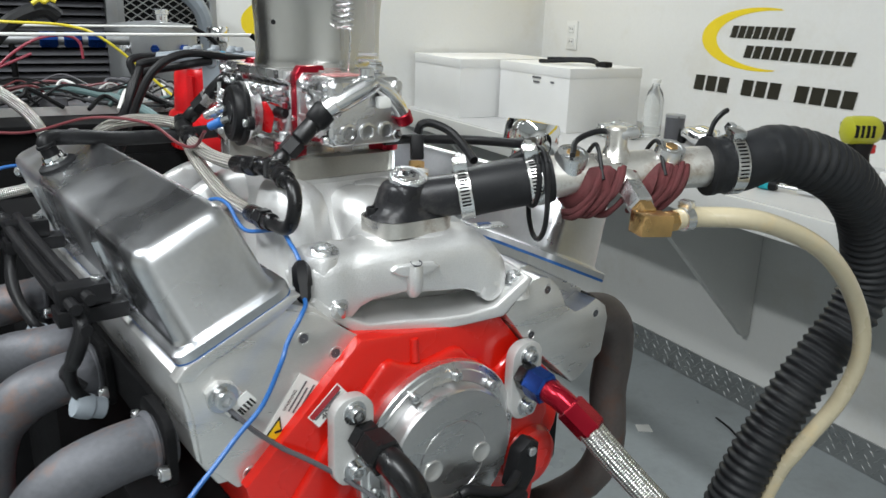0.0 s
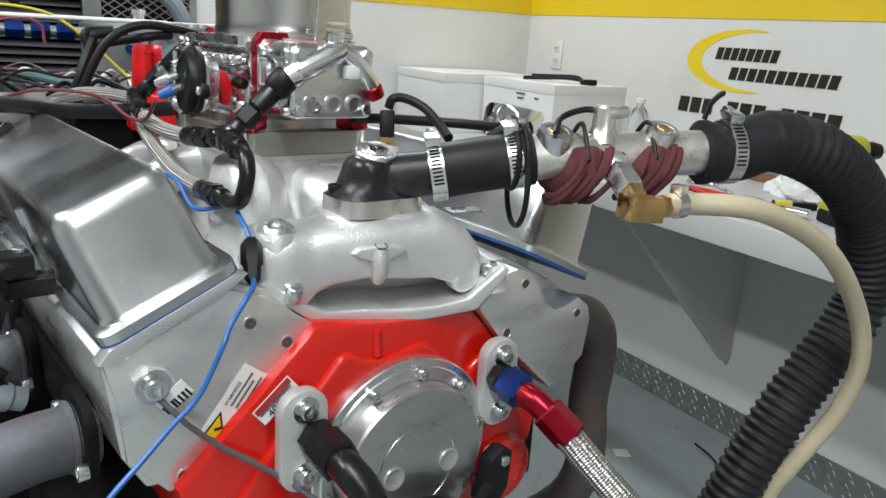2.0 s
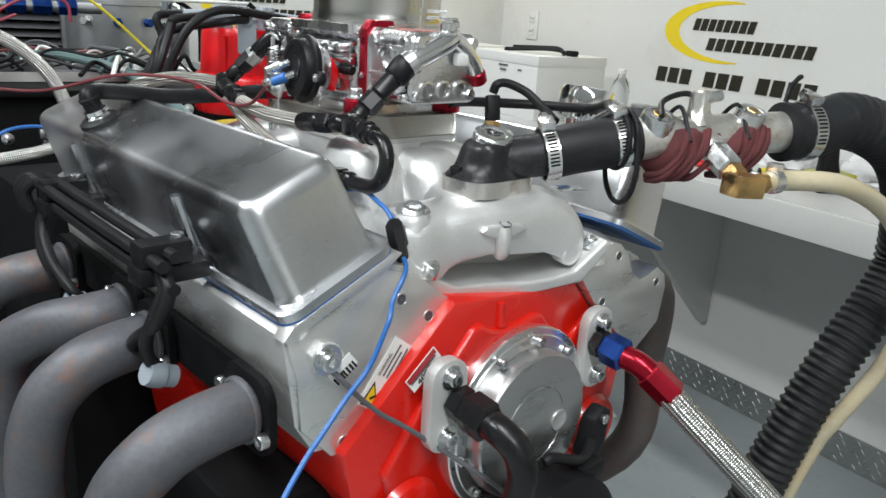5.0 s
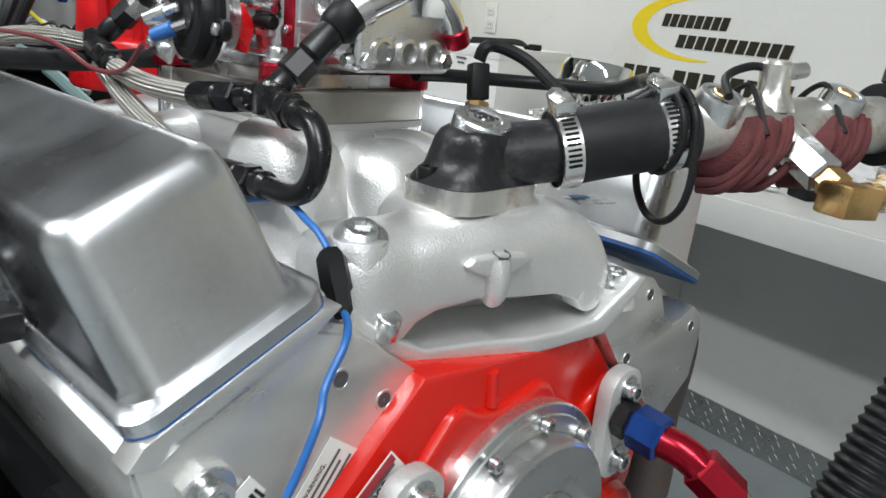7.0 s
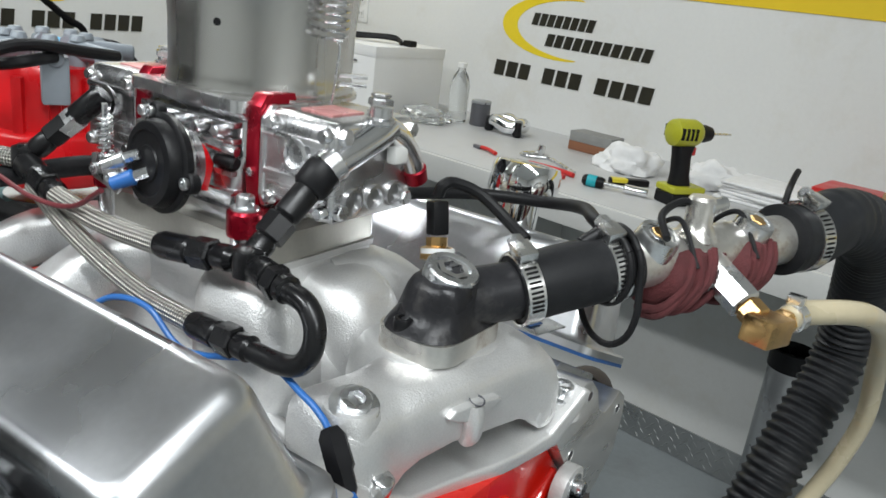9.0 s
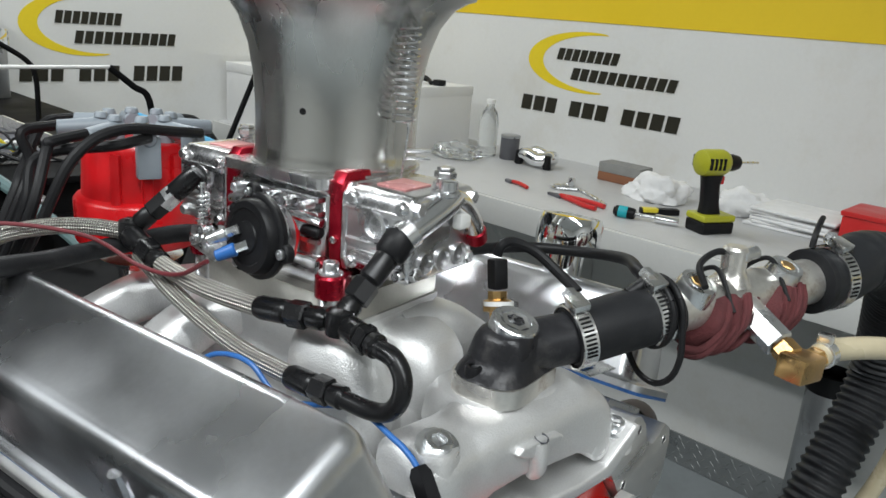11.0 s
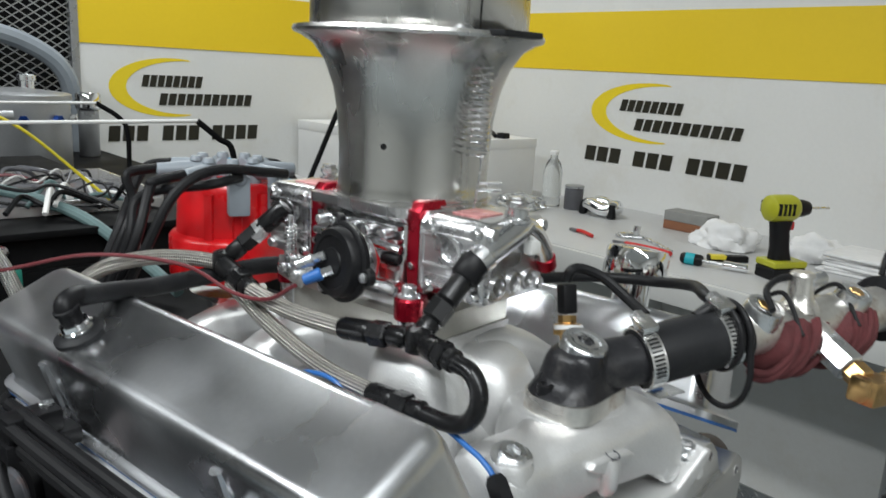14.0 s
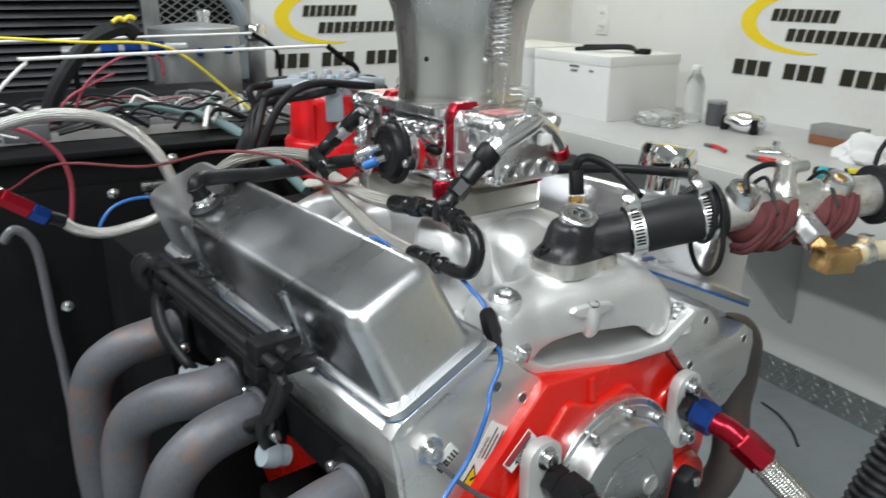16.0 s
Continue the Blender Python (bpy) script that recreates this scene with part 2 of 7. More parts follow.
def lathe(bm, profile, p0, p1, seg=24, caps=True):
    """Turned body: profile of (radius, distance) from p0 towards p1."""
    m = axis_matrix(p0, p1)
    rings = []
    for r, d in profile:
        rings.append([bm.verts.new(m @ Vector((r * math.cos(2 * math.pi * i / seg), r * math.sin(2 * math.pi * i / seg), d))) for i in range(seg)])
    for a, b in zip(rings, rings[1:]):
        for i in range(seg):
            bm.faces.new((a[i], a[(i + 1) % seg], b[(i + 1) % seg], b[i]))
    if caps:
        bm.faces.new(list(reversed(rings[0])))
        bm.faces.new(rings[-1])
    return bm

def rod(bm, p0, p1, r0, r1=None, seg=16, bevel=0.0):
    r1 = r0 if r1 is None else r1
    n = (Vector(p1) - Vector(p0)).length
    if bevel:
        b = min(bevel, r0 * 0.5, r1 * 0.5, n * 0.4)
        return lathe(bm, [(r0 - b, 0), (r0, b), (r1, n - b), (r1 - b, n)], p0, p1, seg)
    return lathe(bm, [(r0, 0), (r1, n)], p0, p1, seg)

def hexnut(bm, p0, p1, r, bevel=0.0):
    n = (Vector(p1) - Vector(p0)).length
    b = min(r * 0.14, n * 0.3)
    return lathe(bm, [(r - b, 0), (r, b), (r, n - b), (r - b, n)], p0, p1, 6)

def spline(pts, n=10):
    pts = [Vector(p) for p in pts]
    q = [2 * pts[0] - pts[1]] + pts + [2 * pts[-1] - pts[-2]]
    out = []
    for i in range(1, len(q) - 2):
        a, b, c, d = q[i - 1:i + 3]
        for k in range(n):
            t = k / n
            out.append(0.5 * ((2 * b) + (c - a) * t + (2 * a - 5 * b + 4 * c - d) * t * t + (3 * b - a - 3 * c + d) * t ** 3))
    out.append(pts[-1])
    return out

def tube(bm, pts, r, seg=12, n=10, smooth=True, radius=None, caps=True):
    """Swept round tube with uv in metres along and turns round. radius: function of metres along."""
    path = spline(pts, n) if smooth else [Vector(p) for p in pts]
    uv = bm.loops.layers.uv.verify()
    t0 = (path[1] - path[0]).normalized()
    up = Vector((0, 0, 1)) if abs(t0.z) < 0.9 else Vector((1, 0, 0))
    side = t0.cross(up).normalized()
    rings, dist, d = [], [], 0.0
    for i, p in enumerate(path):
        t = (path[min(i + 1, len(path) - 1)] - path[max(i - 1, 0)]).normalized()
        side = (side - t * side.dot(t)).normalized()
        nor = t.cross(side)
        if i:
            d += (p - path[i - 1]).length
        dist.append(d)
        rr = radius(d) if radius else r
        rings.append([bm.verts.new(p + rr * (math.cos(2 * math.pi * k / seg) * side + math.sin(2 * math.pi * k / seg) * nor)) for k in range(seg)])
    for i in range(len(rings) - 1):
        for k in range(seg):
            f = bm.faces.new((rings[i][k], rings[i][(k + 1) % seg], rings[i + 1][(k + 1) % seg], rings[i + 1][k]))
            for lp, (dd, kk) in zip(f.loops, ((dist[i], k), (dist[i], k + 1), (dist[i + 1], k + 1), (dist[i + 1], k))):
                lp[uv].uv = (dd, kk / seg)
    if caps:
        bm.faces.new(list(reversed(rings[0])))
        bm.faces.new(rings[-1])
    return bm

def prism(bm, poly, a, b, axis="y", bevel=0.0, seg=2):
    """Polygon swept from a to b along an axis; poly in the two other axes, in xyz order."""
    def at(p, d):
        return {"x": (d, p[0], p[1]), "y": (p[0], d, p[1]), "z": (p[0], p[1], d)}[axis]
    lo = [bm.verts.new(at(p, a)) for p in poly]
    hi = [bm.verts.new(at(p, b)) for p in poly]
    fs = [bm.faces.new(lo), bm.faces.new(hi)]
    n = len(poly)
    for i in range(n):
        fs.append(bm.faces.new((lo[i], lo[(i + 1) % n], hi[(i + 1) % n], hi[i])))
    bmesh.ops.recalc_face_normals(bm, faces=fs)
    if bevel:
        es = list({e for f in fs for e in f.edges})
        bmesh.ops.bevel(bm, geom=es, offset=bevel, segments=seg, affect="EDGES", profile=0.6)
    return bm

def loft(bm, sections, caps=True):
    """Skin over closed sections with equal counts."""
    rings = [[bm.verts.new(p) for p in s] for s in sections]
    n = len(rings[0])
    for a, b in zip(rings, rings[1:]):
        for i in range(n):
            bm.faces.new((a[i], a[(i + 1) % n], b[(i + 1) % n], b[i]))
    if caps:
        bm.faces.new(list(reversed(rings[0])))
        bm.faces.new(rings[-1])
    bmesh.ops.recalc_face_normals(bm, faces=bm.faces)
    return bm

def rrect(cx, cy, hx, hy, r, k=4):
    """Rounded rectangle outline."""
    out = []
    for sx, sy, a0 in ((1, 1, 0), (-1, 1, 90), (-1, -1, 180), (1, -1, 270)):
        for i in range(k + 1):
            a = radians(a0 + 90 * i / k)
            out.append((cx + sx * (hx - r) + r * math.cos(a), cy + sy * (hy - r) + r * math.sin(a)))
    return out

def settle(origin):
    """Small correction of the room gear: what stands behind the engine, and what lies on the bench."""
    x, y, z = origin
    if x > 1.2 and z > 0.8:
        k = max(0.0, y - 0.45)
        return Matrix.Translation((-0.06 * k, -0.03 * k, 0))
    if 0.7 < y < 2.36 and x < 0.6:
        return Matrix.Translation((0.003 - 0.0325 * y, 0, -0.008 - 0.005 * y))
    return Matrix()

def thing(name, label, category, origin=(0, 0, 0), group="", engine=True, kind="", shift=(0, 0, 0)):
    ob = new(name)
    ob.empty_display_size = 0.05
    ob.matrix_world = (EM if engine else settle(origin)) @ Matrix.Translation(Vector(origin) + Vector(shift))
    ob["origin"] = tuple(origin)
    return tagged(ob, label, category, group, kind)

def finish(bm, name, material, angle=35):
    bmesh.ops.recalc_face_normals(bm, faces=bm.faces)
    me = bpy.data.meshes.new(name)
    bm.to_mesh(me)
    bm.free()
    me.materials.append(material)
    me.shade_smooth()
    me.set_sharp_from_angle(angle=radians(angle))
    return me

def part(name, bm, material, parent, label="", angle=35):
    root = parent
    while root.parent:
        root = root.parent
    me = finish(bm, name, material, angle)
    o = root.get("origin", (0, 0, 0))
    me.transform(Matrix.Translation(-Vector(o)))
    ob = new(name, me)
    ob.parent = parent
    if label:
        ob["label"] = label
    return ob

def solid(name, bm, material, label, category, kind="", group="", engine=False, angle=35):
    ob = new(name, finish(bm, name, material, angle))
    if engine:
        ob.matrix_world = EM
    return tagged(ob, label, category, group, kind)

def bolt(parent, p, n, r, h=None, washer=0.0, material=None, name="bolt"):
    """Socket-head bolt with a real hex recess; n points outwards."""
    p, n = Vector(p), Vector(n).normalized()
    h = h or r * 1.1
    bm = bmesh.new()
    if washer:
        rod(bm, p, p + n * washer, r * 1.55, seg=18)
        p = p + n * washer
    lathe(bm, [(r * 0.96, 0), (r, h * 0.08), (r, h * 0.88), (r * 0.9, h), (r * 0.62, h)], p, p + n, 16, caps=False)
    lathe(bm, [(r * 0.6, h), (r * 0.56, h * 0.45), (0.0005, h * 0.42)], p, p + n, 6, caps=False)
    lathe(bm, [(r * 0.62, h), (r * 0.58, h)], p, p + n, 16, caps=False)
    return part(name, bm, material or ZINC, parent)

# ---- room ----
WX, BY, FZ = 1.831, 2.388, -0.04
BAND, BAND_TOP = 1.304, 1.50
NX = 0.42      # where the back wall gives way to the guard

def slab(name, lo, hi, material, label, category, bevel=0.0):
    bm = bmesh.new()
    box(bm, lo, hi, bevel)
    return solid(name, bm, material, label, category, "structure")

slab("floor", (-4, -4, FZ - 0.1), (WX + 0.15, BY + 0.15, FZ), FLOOR, "grey painted concrete shop floor, scuffed and shiny", "floor")
slab("ceiling", (-4, -4, 2.7), (WX + 0.15, BY + 0.15, 2.8), CEIL, "plain light ceiling of the test cell", "ceiling")
wall_e = slab("wall_east", (WX, -4, FZ), (WX + 0.15, BY, 2.7), WALL, "white painted wall with a deep yellow upper band", "wall")
wall_n = slab("wall_north", (NX, BY, FZ), (WX + 0.15, BY + 0.15, 2.7), WALL, "white painted back wall with a yellow upper band", "wall")
slab("wall_west", (-4.15, -4, FZ), (-4, BY + 0.15, 2.7), WALL, "plain white wall behind the console", "wall")
slab("wall_south", (-4, -4.15, FZ), (WX + 0.15, -4, 2.7), WALL, "plain white wall of the test cell", "wall")
bm = bmesh.new(); box(bm, (WX - 0.003, -4, BAND), (WX - 0.0002, BY - 0.003, BAND_TOP))
part("yellow_band", bm, YELLOW, wall_e, "deep yellow painted band")
bm = bmesh.new(); box(bm, (NX, BY - 0.003, BAND), (WX - 0.003, BY - 0.0002, BAND_TOP))
part("yellow_band", bm, YELLOW, wall_n, "deep yellow painted band")
bm = bmesh.new(); box(bm, (WX - 0.006, -4, FZ + 0.002), (WX - 0.0002, BY, FZ + 0.105))
kick = part("kick_plate", bm, PLATE, wall_e, "raised-pattern tread plate along the wall foot")
bm = bmesh.new()
for row in range(5):
    for col in range(120):
        y0, z0 = -1.0 + 0.029 * col + 0.0145 * (row % 2), FZ + 0.014 + 0.0195 * row
        tilt = 0.8 if (row + col) % 2 else -0.8
        ca, sa = math.cos(tilt), math.sin(tilt)
        rim_ = [bm.verts.new((WX - 0.0061, y0 + ca * a - sa * c, z0 + sa * a + ca * c)) for a, c in ((-0.012, 0), (0, -0.0032), (0.012, 0), (0, 0.0032))]
        peak = bm.verts.new((WX - 0.0082, y0, z0))
        for k in range(4):
            bm.faces.new((rim_[k], rim_[(k + 1) % 4], peak))
tread = part("tread_pattern", bm, PLATE, kick)
tread["kind"] = "stuff"
bm = bmesh.new(); box(bm, (NX, BY - 0.006, FZ + 0.002), (WX - 0.006, BY - 0.0002, FZ + 0.105))
part("kick_plate", bm, PLATE, wall_n, "raised-pattern tread plate along the wall foot")

def sign(wall, place, label):
    """Painted advert: a yellow crescent and slanted black letter bars. place(a, z) gives the wall point, a metres along from the crescent's left."""
    root = new("painted_sign")
    tagged(root, label, "sign")
    def sheet(name, polys, material, lift):
        bm = bmesh.new()
        for poly in polys:
            front = [bm.verts.new(place(a, z, lift)) for a, z in poly]
            back = [bm.verts.new(place(a, z, 0.0003)) for a, z in poly]
            bm.faces.new(front)
            for i in range(len(poly)):
                j = (i + 1) % len(poly)
                bm.faces.new((front[i], back[i], back[j], front[j]))
        bmesh.ops.remove_doubles(bm, verts=bm.verts, dist=0.00005)
        ob = new(name, finish(bm, name, material))
        ob.parent = root
        return ob
    bm = bmesh.new()
    rows_ = []
    for i in range(37):
        a, c = radians(74 + 212 * i / 36), radians(86 + 188 * i / 36)
        o_ = (0.235 + 0.235 * math.cos(a), 1.176 + 0.097 * math.sin(a))
        n_ = (0.292 + 0.230 * math.cos(c), 1.176 + 0.089 * math.sin(c))
        rows_.append([bm.verts.new(place(*q, d)) for q, d in ((o_, 0.0003), (o_, 0.0012), (n_, 0.0012), (n_, 0.0003))])
    for r0, r1 in zip(rows_, rows_[1:]):
        for k in range(3):
            bm.faces.new((r0[k], r0[k + 1], r1[k + 1], r1[k]))
    crescent = new("crescent", finish(bm, "crescent", SIGNYEL))
    crescent.parent = root
    def bars(a0, a1, z0, h, words, slant):
        total = sum(words) + 0.9 * (len(words) - 1)
        cw = (a1 - a0) / total
        x, out = a0, []
        for k, w in enumerate(words):
            for c in range(w):
                g = cw * 0.10
                q = [(x + g, z0), (x + cw - g, z0), (x + cw - g + slant, z0 + h), (x + g + slant, z0 + h)]
                out.append(q)
                x += cw
            x += cw * 0.9
        return out
    for q in bars(0.115, 0.352, 1.178, 0.038, [8], 0.009):
        sheet("name_bar", [q], SIGNINK, 0.0024)
    for q in bars(0.178, 0.562, 1.118, 0.039, [11], 0.009):
        sheet("trade_bar", [q], SIGNINK, 0.0024)
    for q in bars(-0.015, 0.592, 1.000, 0.05, [3, 3, 4], 0.006):
        sheet("number_bar", [q], SIGNINK, 0.0024)
    return root

sign("east", lambda a, z, d: Vector((WX - d, 1.484 - a, z)), "painted sign, yellow crescent with slanted black lettering bars")
sign("north", lambda a, z, d: Vector((0.504 + 0.89 * a, BY - d, z - 0.003)), "painted sign on the back wall, yellow crescent with black bars")

# bench along the east wall
bench = thing("workbench", "grey laminate wall bench with white edge and steel brackets", "workbench", (1.48, 0, 0.78), engine=False)
bm = bmesh.new(); box(bm, (1.16, -3.6, 0.81), (WX - 0.002, BY - 0.002, 0.855), 0.006)
part("worktop", bm, BENCH, bench)
bm = bmesh.new(); box(bm, (1.146, -3.6, 0.785), (1.159, BY - 0.002, 0.853), 0.003)
part("edge_strip", bm, BENCHEDGE, bench, "off-white painted front edge")
for y in (-1.3, 0.0, 1.13, 2.25):
    bm = bmesh.new()
    prism(bm, [(1.21, 0.809), (WX - 0.004, 0.809), (WX - 0.004, 0.22), (WX - 0.03, 0.22)], y - 0.012, y + 0.012, "y", 0.002)
    part("bracket", bm, BENCHEDGE, bench, "triangular painted wall bracket")

# ceiling tube fittings above the cell
for lx, ly, lz, power in LAMPS:
    fx = thing("ceiling_light", "white fluorescent batten hung under the ceiling", "ceiling light", (lx, ly, 2.7), "ceiling lights", engine=False)
    bm = bmesh.new(); box(bm, (lx - 0.1, ly - 0.66, 2.64), (lx + 0.1, ly + 0.66, 2.699), 0.006)
    part("housing", bm, WHITEPL, fx)

# ---- engine ----
engine = thing("engine", "red and silver V8 engine on a test stand", "engine", (0, 0.25, 0.6))
blk = bmesh.new()
prism(blk, [(-0.066, 1.0125), (-0.03, 1.0085), (0.004, 1.005), (0.034, 1.0035), (0.066, 1.003), (0.094, 0.972), (0.150, 0.915), (0.143, 0.877), (0.123, 0.842), (0.105, 0.70), (-0.105, 0.70), (-0.128, 0.85), (-0.150, 0.885), (-0.158, 0.925)], 0.0235, 0.45, "y", 0.003)
block = part("block", blk, RED, engine, "glossy red painted block")
# raised pad that carries the timing cover, with its angular left shoulder
bm = bmesh.new()
pad = [(-0.072, 0.966), (-0.050, 0.990), (-0.042, 0.9925), (-0.030, 0.985), (-0.017, 0.9825), (0.006, 0.985), (0.016, 0.988), (0.026, 0.985), (0.034, 0.975), (0.050, 0.965), (0.063, 0.9545), (0.072, 0.962), (0.088, 0.974)]
pad += [(0.128, 0.900), (0.112, 0.855), (0.070, 0.820), (-0.070, 0.820), (-0.112, 0.855), (-0.128, 0.900), (-0.098, 0.940)]
prism(bm, pad, 0.0185, 0.030, "y", 0.0045, 3)
part("front_pad", bm, RED, block, "", 60)
bm = bmesh.new(); tube(bm, [(-0.020, 0.0235, 1.003), (-0.0195, 0.0235, 0.994), (-0.019, 0.0225, 0.984)], 0.0035, 12, 4)
part("cast_rib", bm, RED, block, "", 60)
for s in (-1, 1):
    bm = bmesh.new(); lathe(bm, [(0.030, 0), (0.027, 0.006), (0.02, 0.009), (0.008, 0.0095)], (s * 0.105, 0.018, 0.860), (s * 0.105, -1, 0.860), 28)
    part("core_plug_boss", bm, RED, block)
pan = bmesh.new(); prism(pan, [(-0.12, 0.698), (0.12, 0.698), (0.10, 0.60), (-0.10, 0.60)], 0.03, 0.45, "y", 0.008)
part("oil_pan", pan, BLKMET, engine)

def drilled(parent, p, r, n=(0, -1, 0)):
    """Threaded hole with a chamfered mouth standing a hair proud of its face."""
    p, n = Vector(p), Vector(n)
    bm = bmesh.new()
    lathe(bm, [(r * 1.25, 0.0001), (r * 1.2, 0.0006), (r * 1.0, 0.0005), (r * 0.85, -0.0006)], p, p + n, 16, caps=False)
    ring = part("hole_rim", bm, MACH, parent)
    bm = bmesh.new()
    lathe(bm, [(r * 0.86, 0.00035), (0.0003, 0.0003)], p, p + n, 16, caps=False)
    part("thread", bm, HEADER, ring)

HEADS = {1: [(-0.062, 1.009), (-0.150, 0.924), (-0.172, 0.926), (-0.186, 0.950), (-0.1935, 1.004), (-0.195, 1.013), (-0.117, 1.048), (-0.096, 1.040)],
         -1: [(-0.068, 1.005), (-0.147, 0.929), (-0.170, 0.930), (-0.186, 0.945), (-0.188, 0.966), (-0.180, 0.985), (-0.184, 0.997), (-0.114, 1.033), (-0.092, 1.031)]}
FACES = {1: [(-0.060, 1.0095), (-0.149, 0.9225), (-0.160, 0.921), (-0.1835, 0.948), (-0.187, 0.985), (-0.194, 1.0115), (-0.121, 1.0445), (-0.0955, 1.036)],
         -1: [(-0.0665, 1.0055), (-0.090, 0.977), (-0.153, 0.9195), (-0.160, 0.921), (-0.190, 0.941), (-0.1945, 0.974), (-0.190, 0.987), (-0.1765, 0.9965), (-0.164, 0.9915), (-0.150, 0.9895), (-0.1375, 0.998), (-0.128, 1.0155), (-0.115, 1.0275), (-0.104, 1.031), (-0.095, 1.029)]}
HOLES = {1: [(-0.107, 1.0205, 0.0042), (-0.082, 1.003, 0.0042), (-0.1505, 0.929, 0.0045)],
         -1: [(-0.1127, 1.0176, 0.0040), (-0.097, 0.980, 0.0040), (-0.177, 0.982, 0.0040)]}
SLIDE = {1: 0.003, -1: -0.007}
FRONT = {1: 0.033, -1: 0.016}      # the banks are staggered
CENTRE = {1: Vector((-0.152, 0, 1.037)), -1: Vector((-0.157, 0, 1.0215))}
up = Vector((-0.40, 0, 0.916))
along = Vector((0.912, 0, 0.41)).normalized()
covers = []
for s in (1, -1):
    C0 = CENTRE[s]
    hm = bmesh.new()
    prism(hm, [(s * u, w) for u, w in HEADS[s]], FRONT[s] + (0.004 if s > 0 else 0.024), 0.445, "y", 0.0025)
    head = part("cylinder_head", hm, MACH, engine, "machined aluminium cylinder head")
    hm = bmesh.new()
    prism(hm, [(s * u, w) for u, w in FACES[s]], FRONT[s], FRONT[s] + (0.006 if s > 0 else 0.026), "y", 0.0014)
    face_ = part("machined_face", hm, MACH, head)
    for u, w, r in HOLES[s]:
        drilled(face_, (s * u, FRONT[s], w), r)
    if s > 0:
        hm = bmesh.new()
        shift = C0 - CENTRE[1]
        prism(hm, [(s * (u + shift.x), w + shift.z) for u, w in ((-0.108, 1.0535), (-0.118, 1.0535), (-0.19, 1.0205), (-0.197, 1.012), (-0.186, 1.010), (-0.175, 1.018), (-0.14, 1.034), (-0.126, 1.040))], FRONT[s] - 0.001, FRONT[s] + 0.012, "y", 0.0012)
        part("rail_lip", hm, MACH, head)
    def ring(dist, grow, v0, v1, r):
        cx = C0 + up * dist
        out = []
        v0, v1 = v0 + SLIDE[s], v1 + SLIDE[s]
        for a, v in rrect(0, (v0 + v1) / 2, grow, (v1 - v0) / 2, r, 5):
            p = cx + along * a
            out.append((s * p.x, v, p.z))
        return out
    cm = bmesh.new()
    loft(cm, [ring(0.0017 if s > 0 else 0.0029, 0.0445, 0.030, 0.456, 0.012), ring(0.0078, 0.0445, 0.030, 0.456, 0.012), ring(0.0090, 0.042, 0.033, 0.453, 0.010), ring(0.0092, 0.0390, 0.0362, 0.450, 0.013), ring(0.012, 0.0370, 0.0382, 0.448, 0.013),
              ring(0.062, 0.0348, 0.0450, 0.44, 0.012), ring(0.0680, 0.0338, 0.0468, 0.438, 0.012), ring(0.0712, 0.0318, 0.0492, 0.4355, 0.011), ring(0.0731, 0.0290, 0.0522, 0.432, 0.009), ring(0.0738, 0.0255, 0.0558, 0.428, 0.007)])
    cover = part("valve_cover", cm, COVER, engine, "tall fabricated aluminium valve cover", 40)
    covers.append(cover)
    gm = bmesh.new()
    gt = 0.0013 if s > 0 else 0.0028
    loft(gm, [ring(0.0004, 0.0446, 0.0300, 0.4562, 0.012), ring(gt, 0.0446, 0.0300, 0.4562, 0.012)])
    part("gasket", gm, WIREBLUE, cover, "thin blue valve cover gasket")
    # hold-down tubes along the exhaust side
    for v in (0.150, 0.345):
        gm = bmesh.new()
        a = C0 + up * 0.060 - along * 0.0345
        c = C0 + up * 0.012 - along * 0.040
        tube(gm, [(s * a.x, v, a.z), (s * (a.x + c.x) / 2, v, (a.z + c.z) / 2), (s * c.x, v, c.z)], 0.0042, 10, 3)
        part("hold_down_tube", gm, COVER, cover)


# black exhaust flanges on the heads are parts of the headers below
# intake manifold
im = bmesh.new()
loft(im, [[(x, y, 1.000) for x, y in rrect(0, 0.25, 0.066, 0.16, 0.02)], [(x, y, 1.03) for x, y in rrect(0, 0.25, 0.056, 0.14, 0.02)],
          [(x, y, 1.062) for x, y in rrect(0, 0.24, 0.048, 0.10, 0.02)], [(x, y, 1.085) for x, y in rrect(0, 0.234, 0.050, 0.078, 0.014)], [(x, y, 1.097) for x, y in rrect(0, 0.23, 0.052, 0.074, 0.008)]])
intake = part("intake_manifold", im, CASTW, engine, "bright cast aluminium intake manifold")
def oval(c, dirv, hu, hw, n=18):
    dirv = Vector(dirv).normalized()
    side = dirv.cross(Vector((0, 0, 1))).normalized()
    upv = side.cross(dirv)
    out = []
    for i in range(n):
        a = 2 * math.pi * i / n
        ca, sa = math.cos(a), math.sin(a)
        k = 0.62
        out.append(Vector(c) + side * hu * math.copysign(abs(ca) ** k, ca) + upv * hw * math.copysign(abs(sa) ** k, sa))
    return out
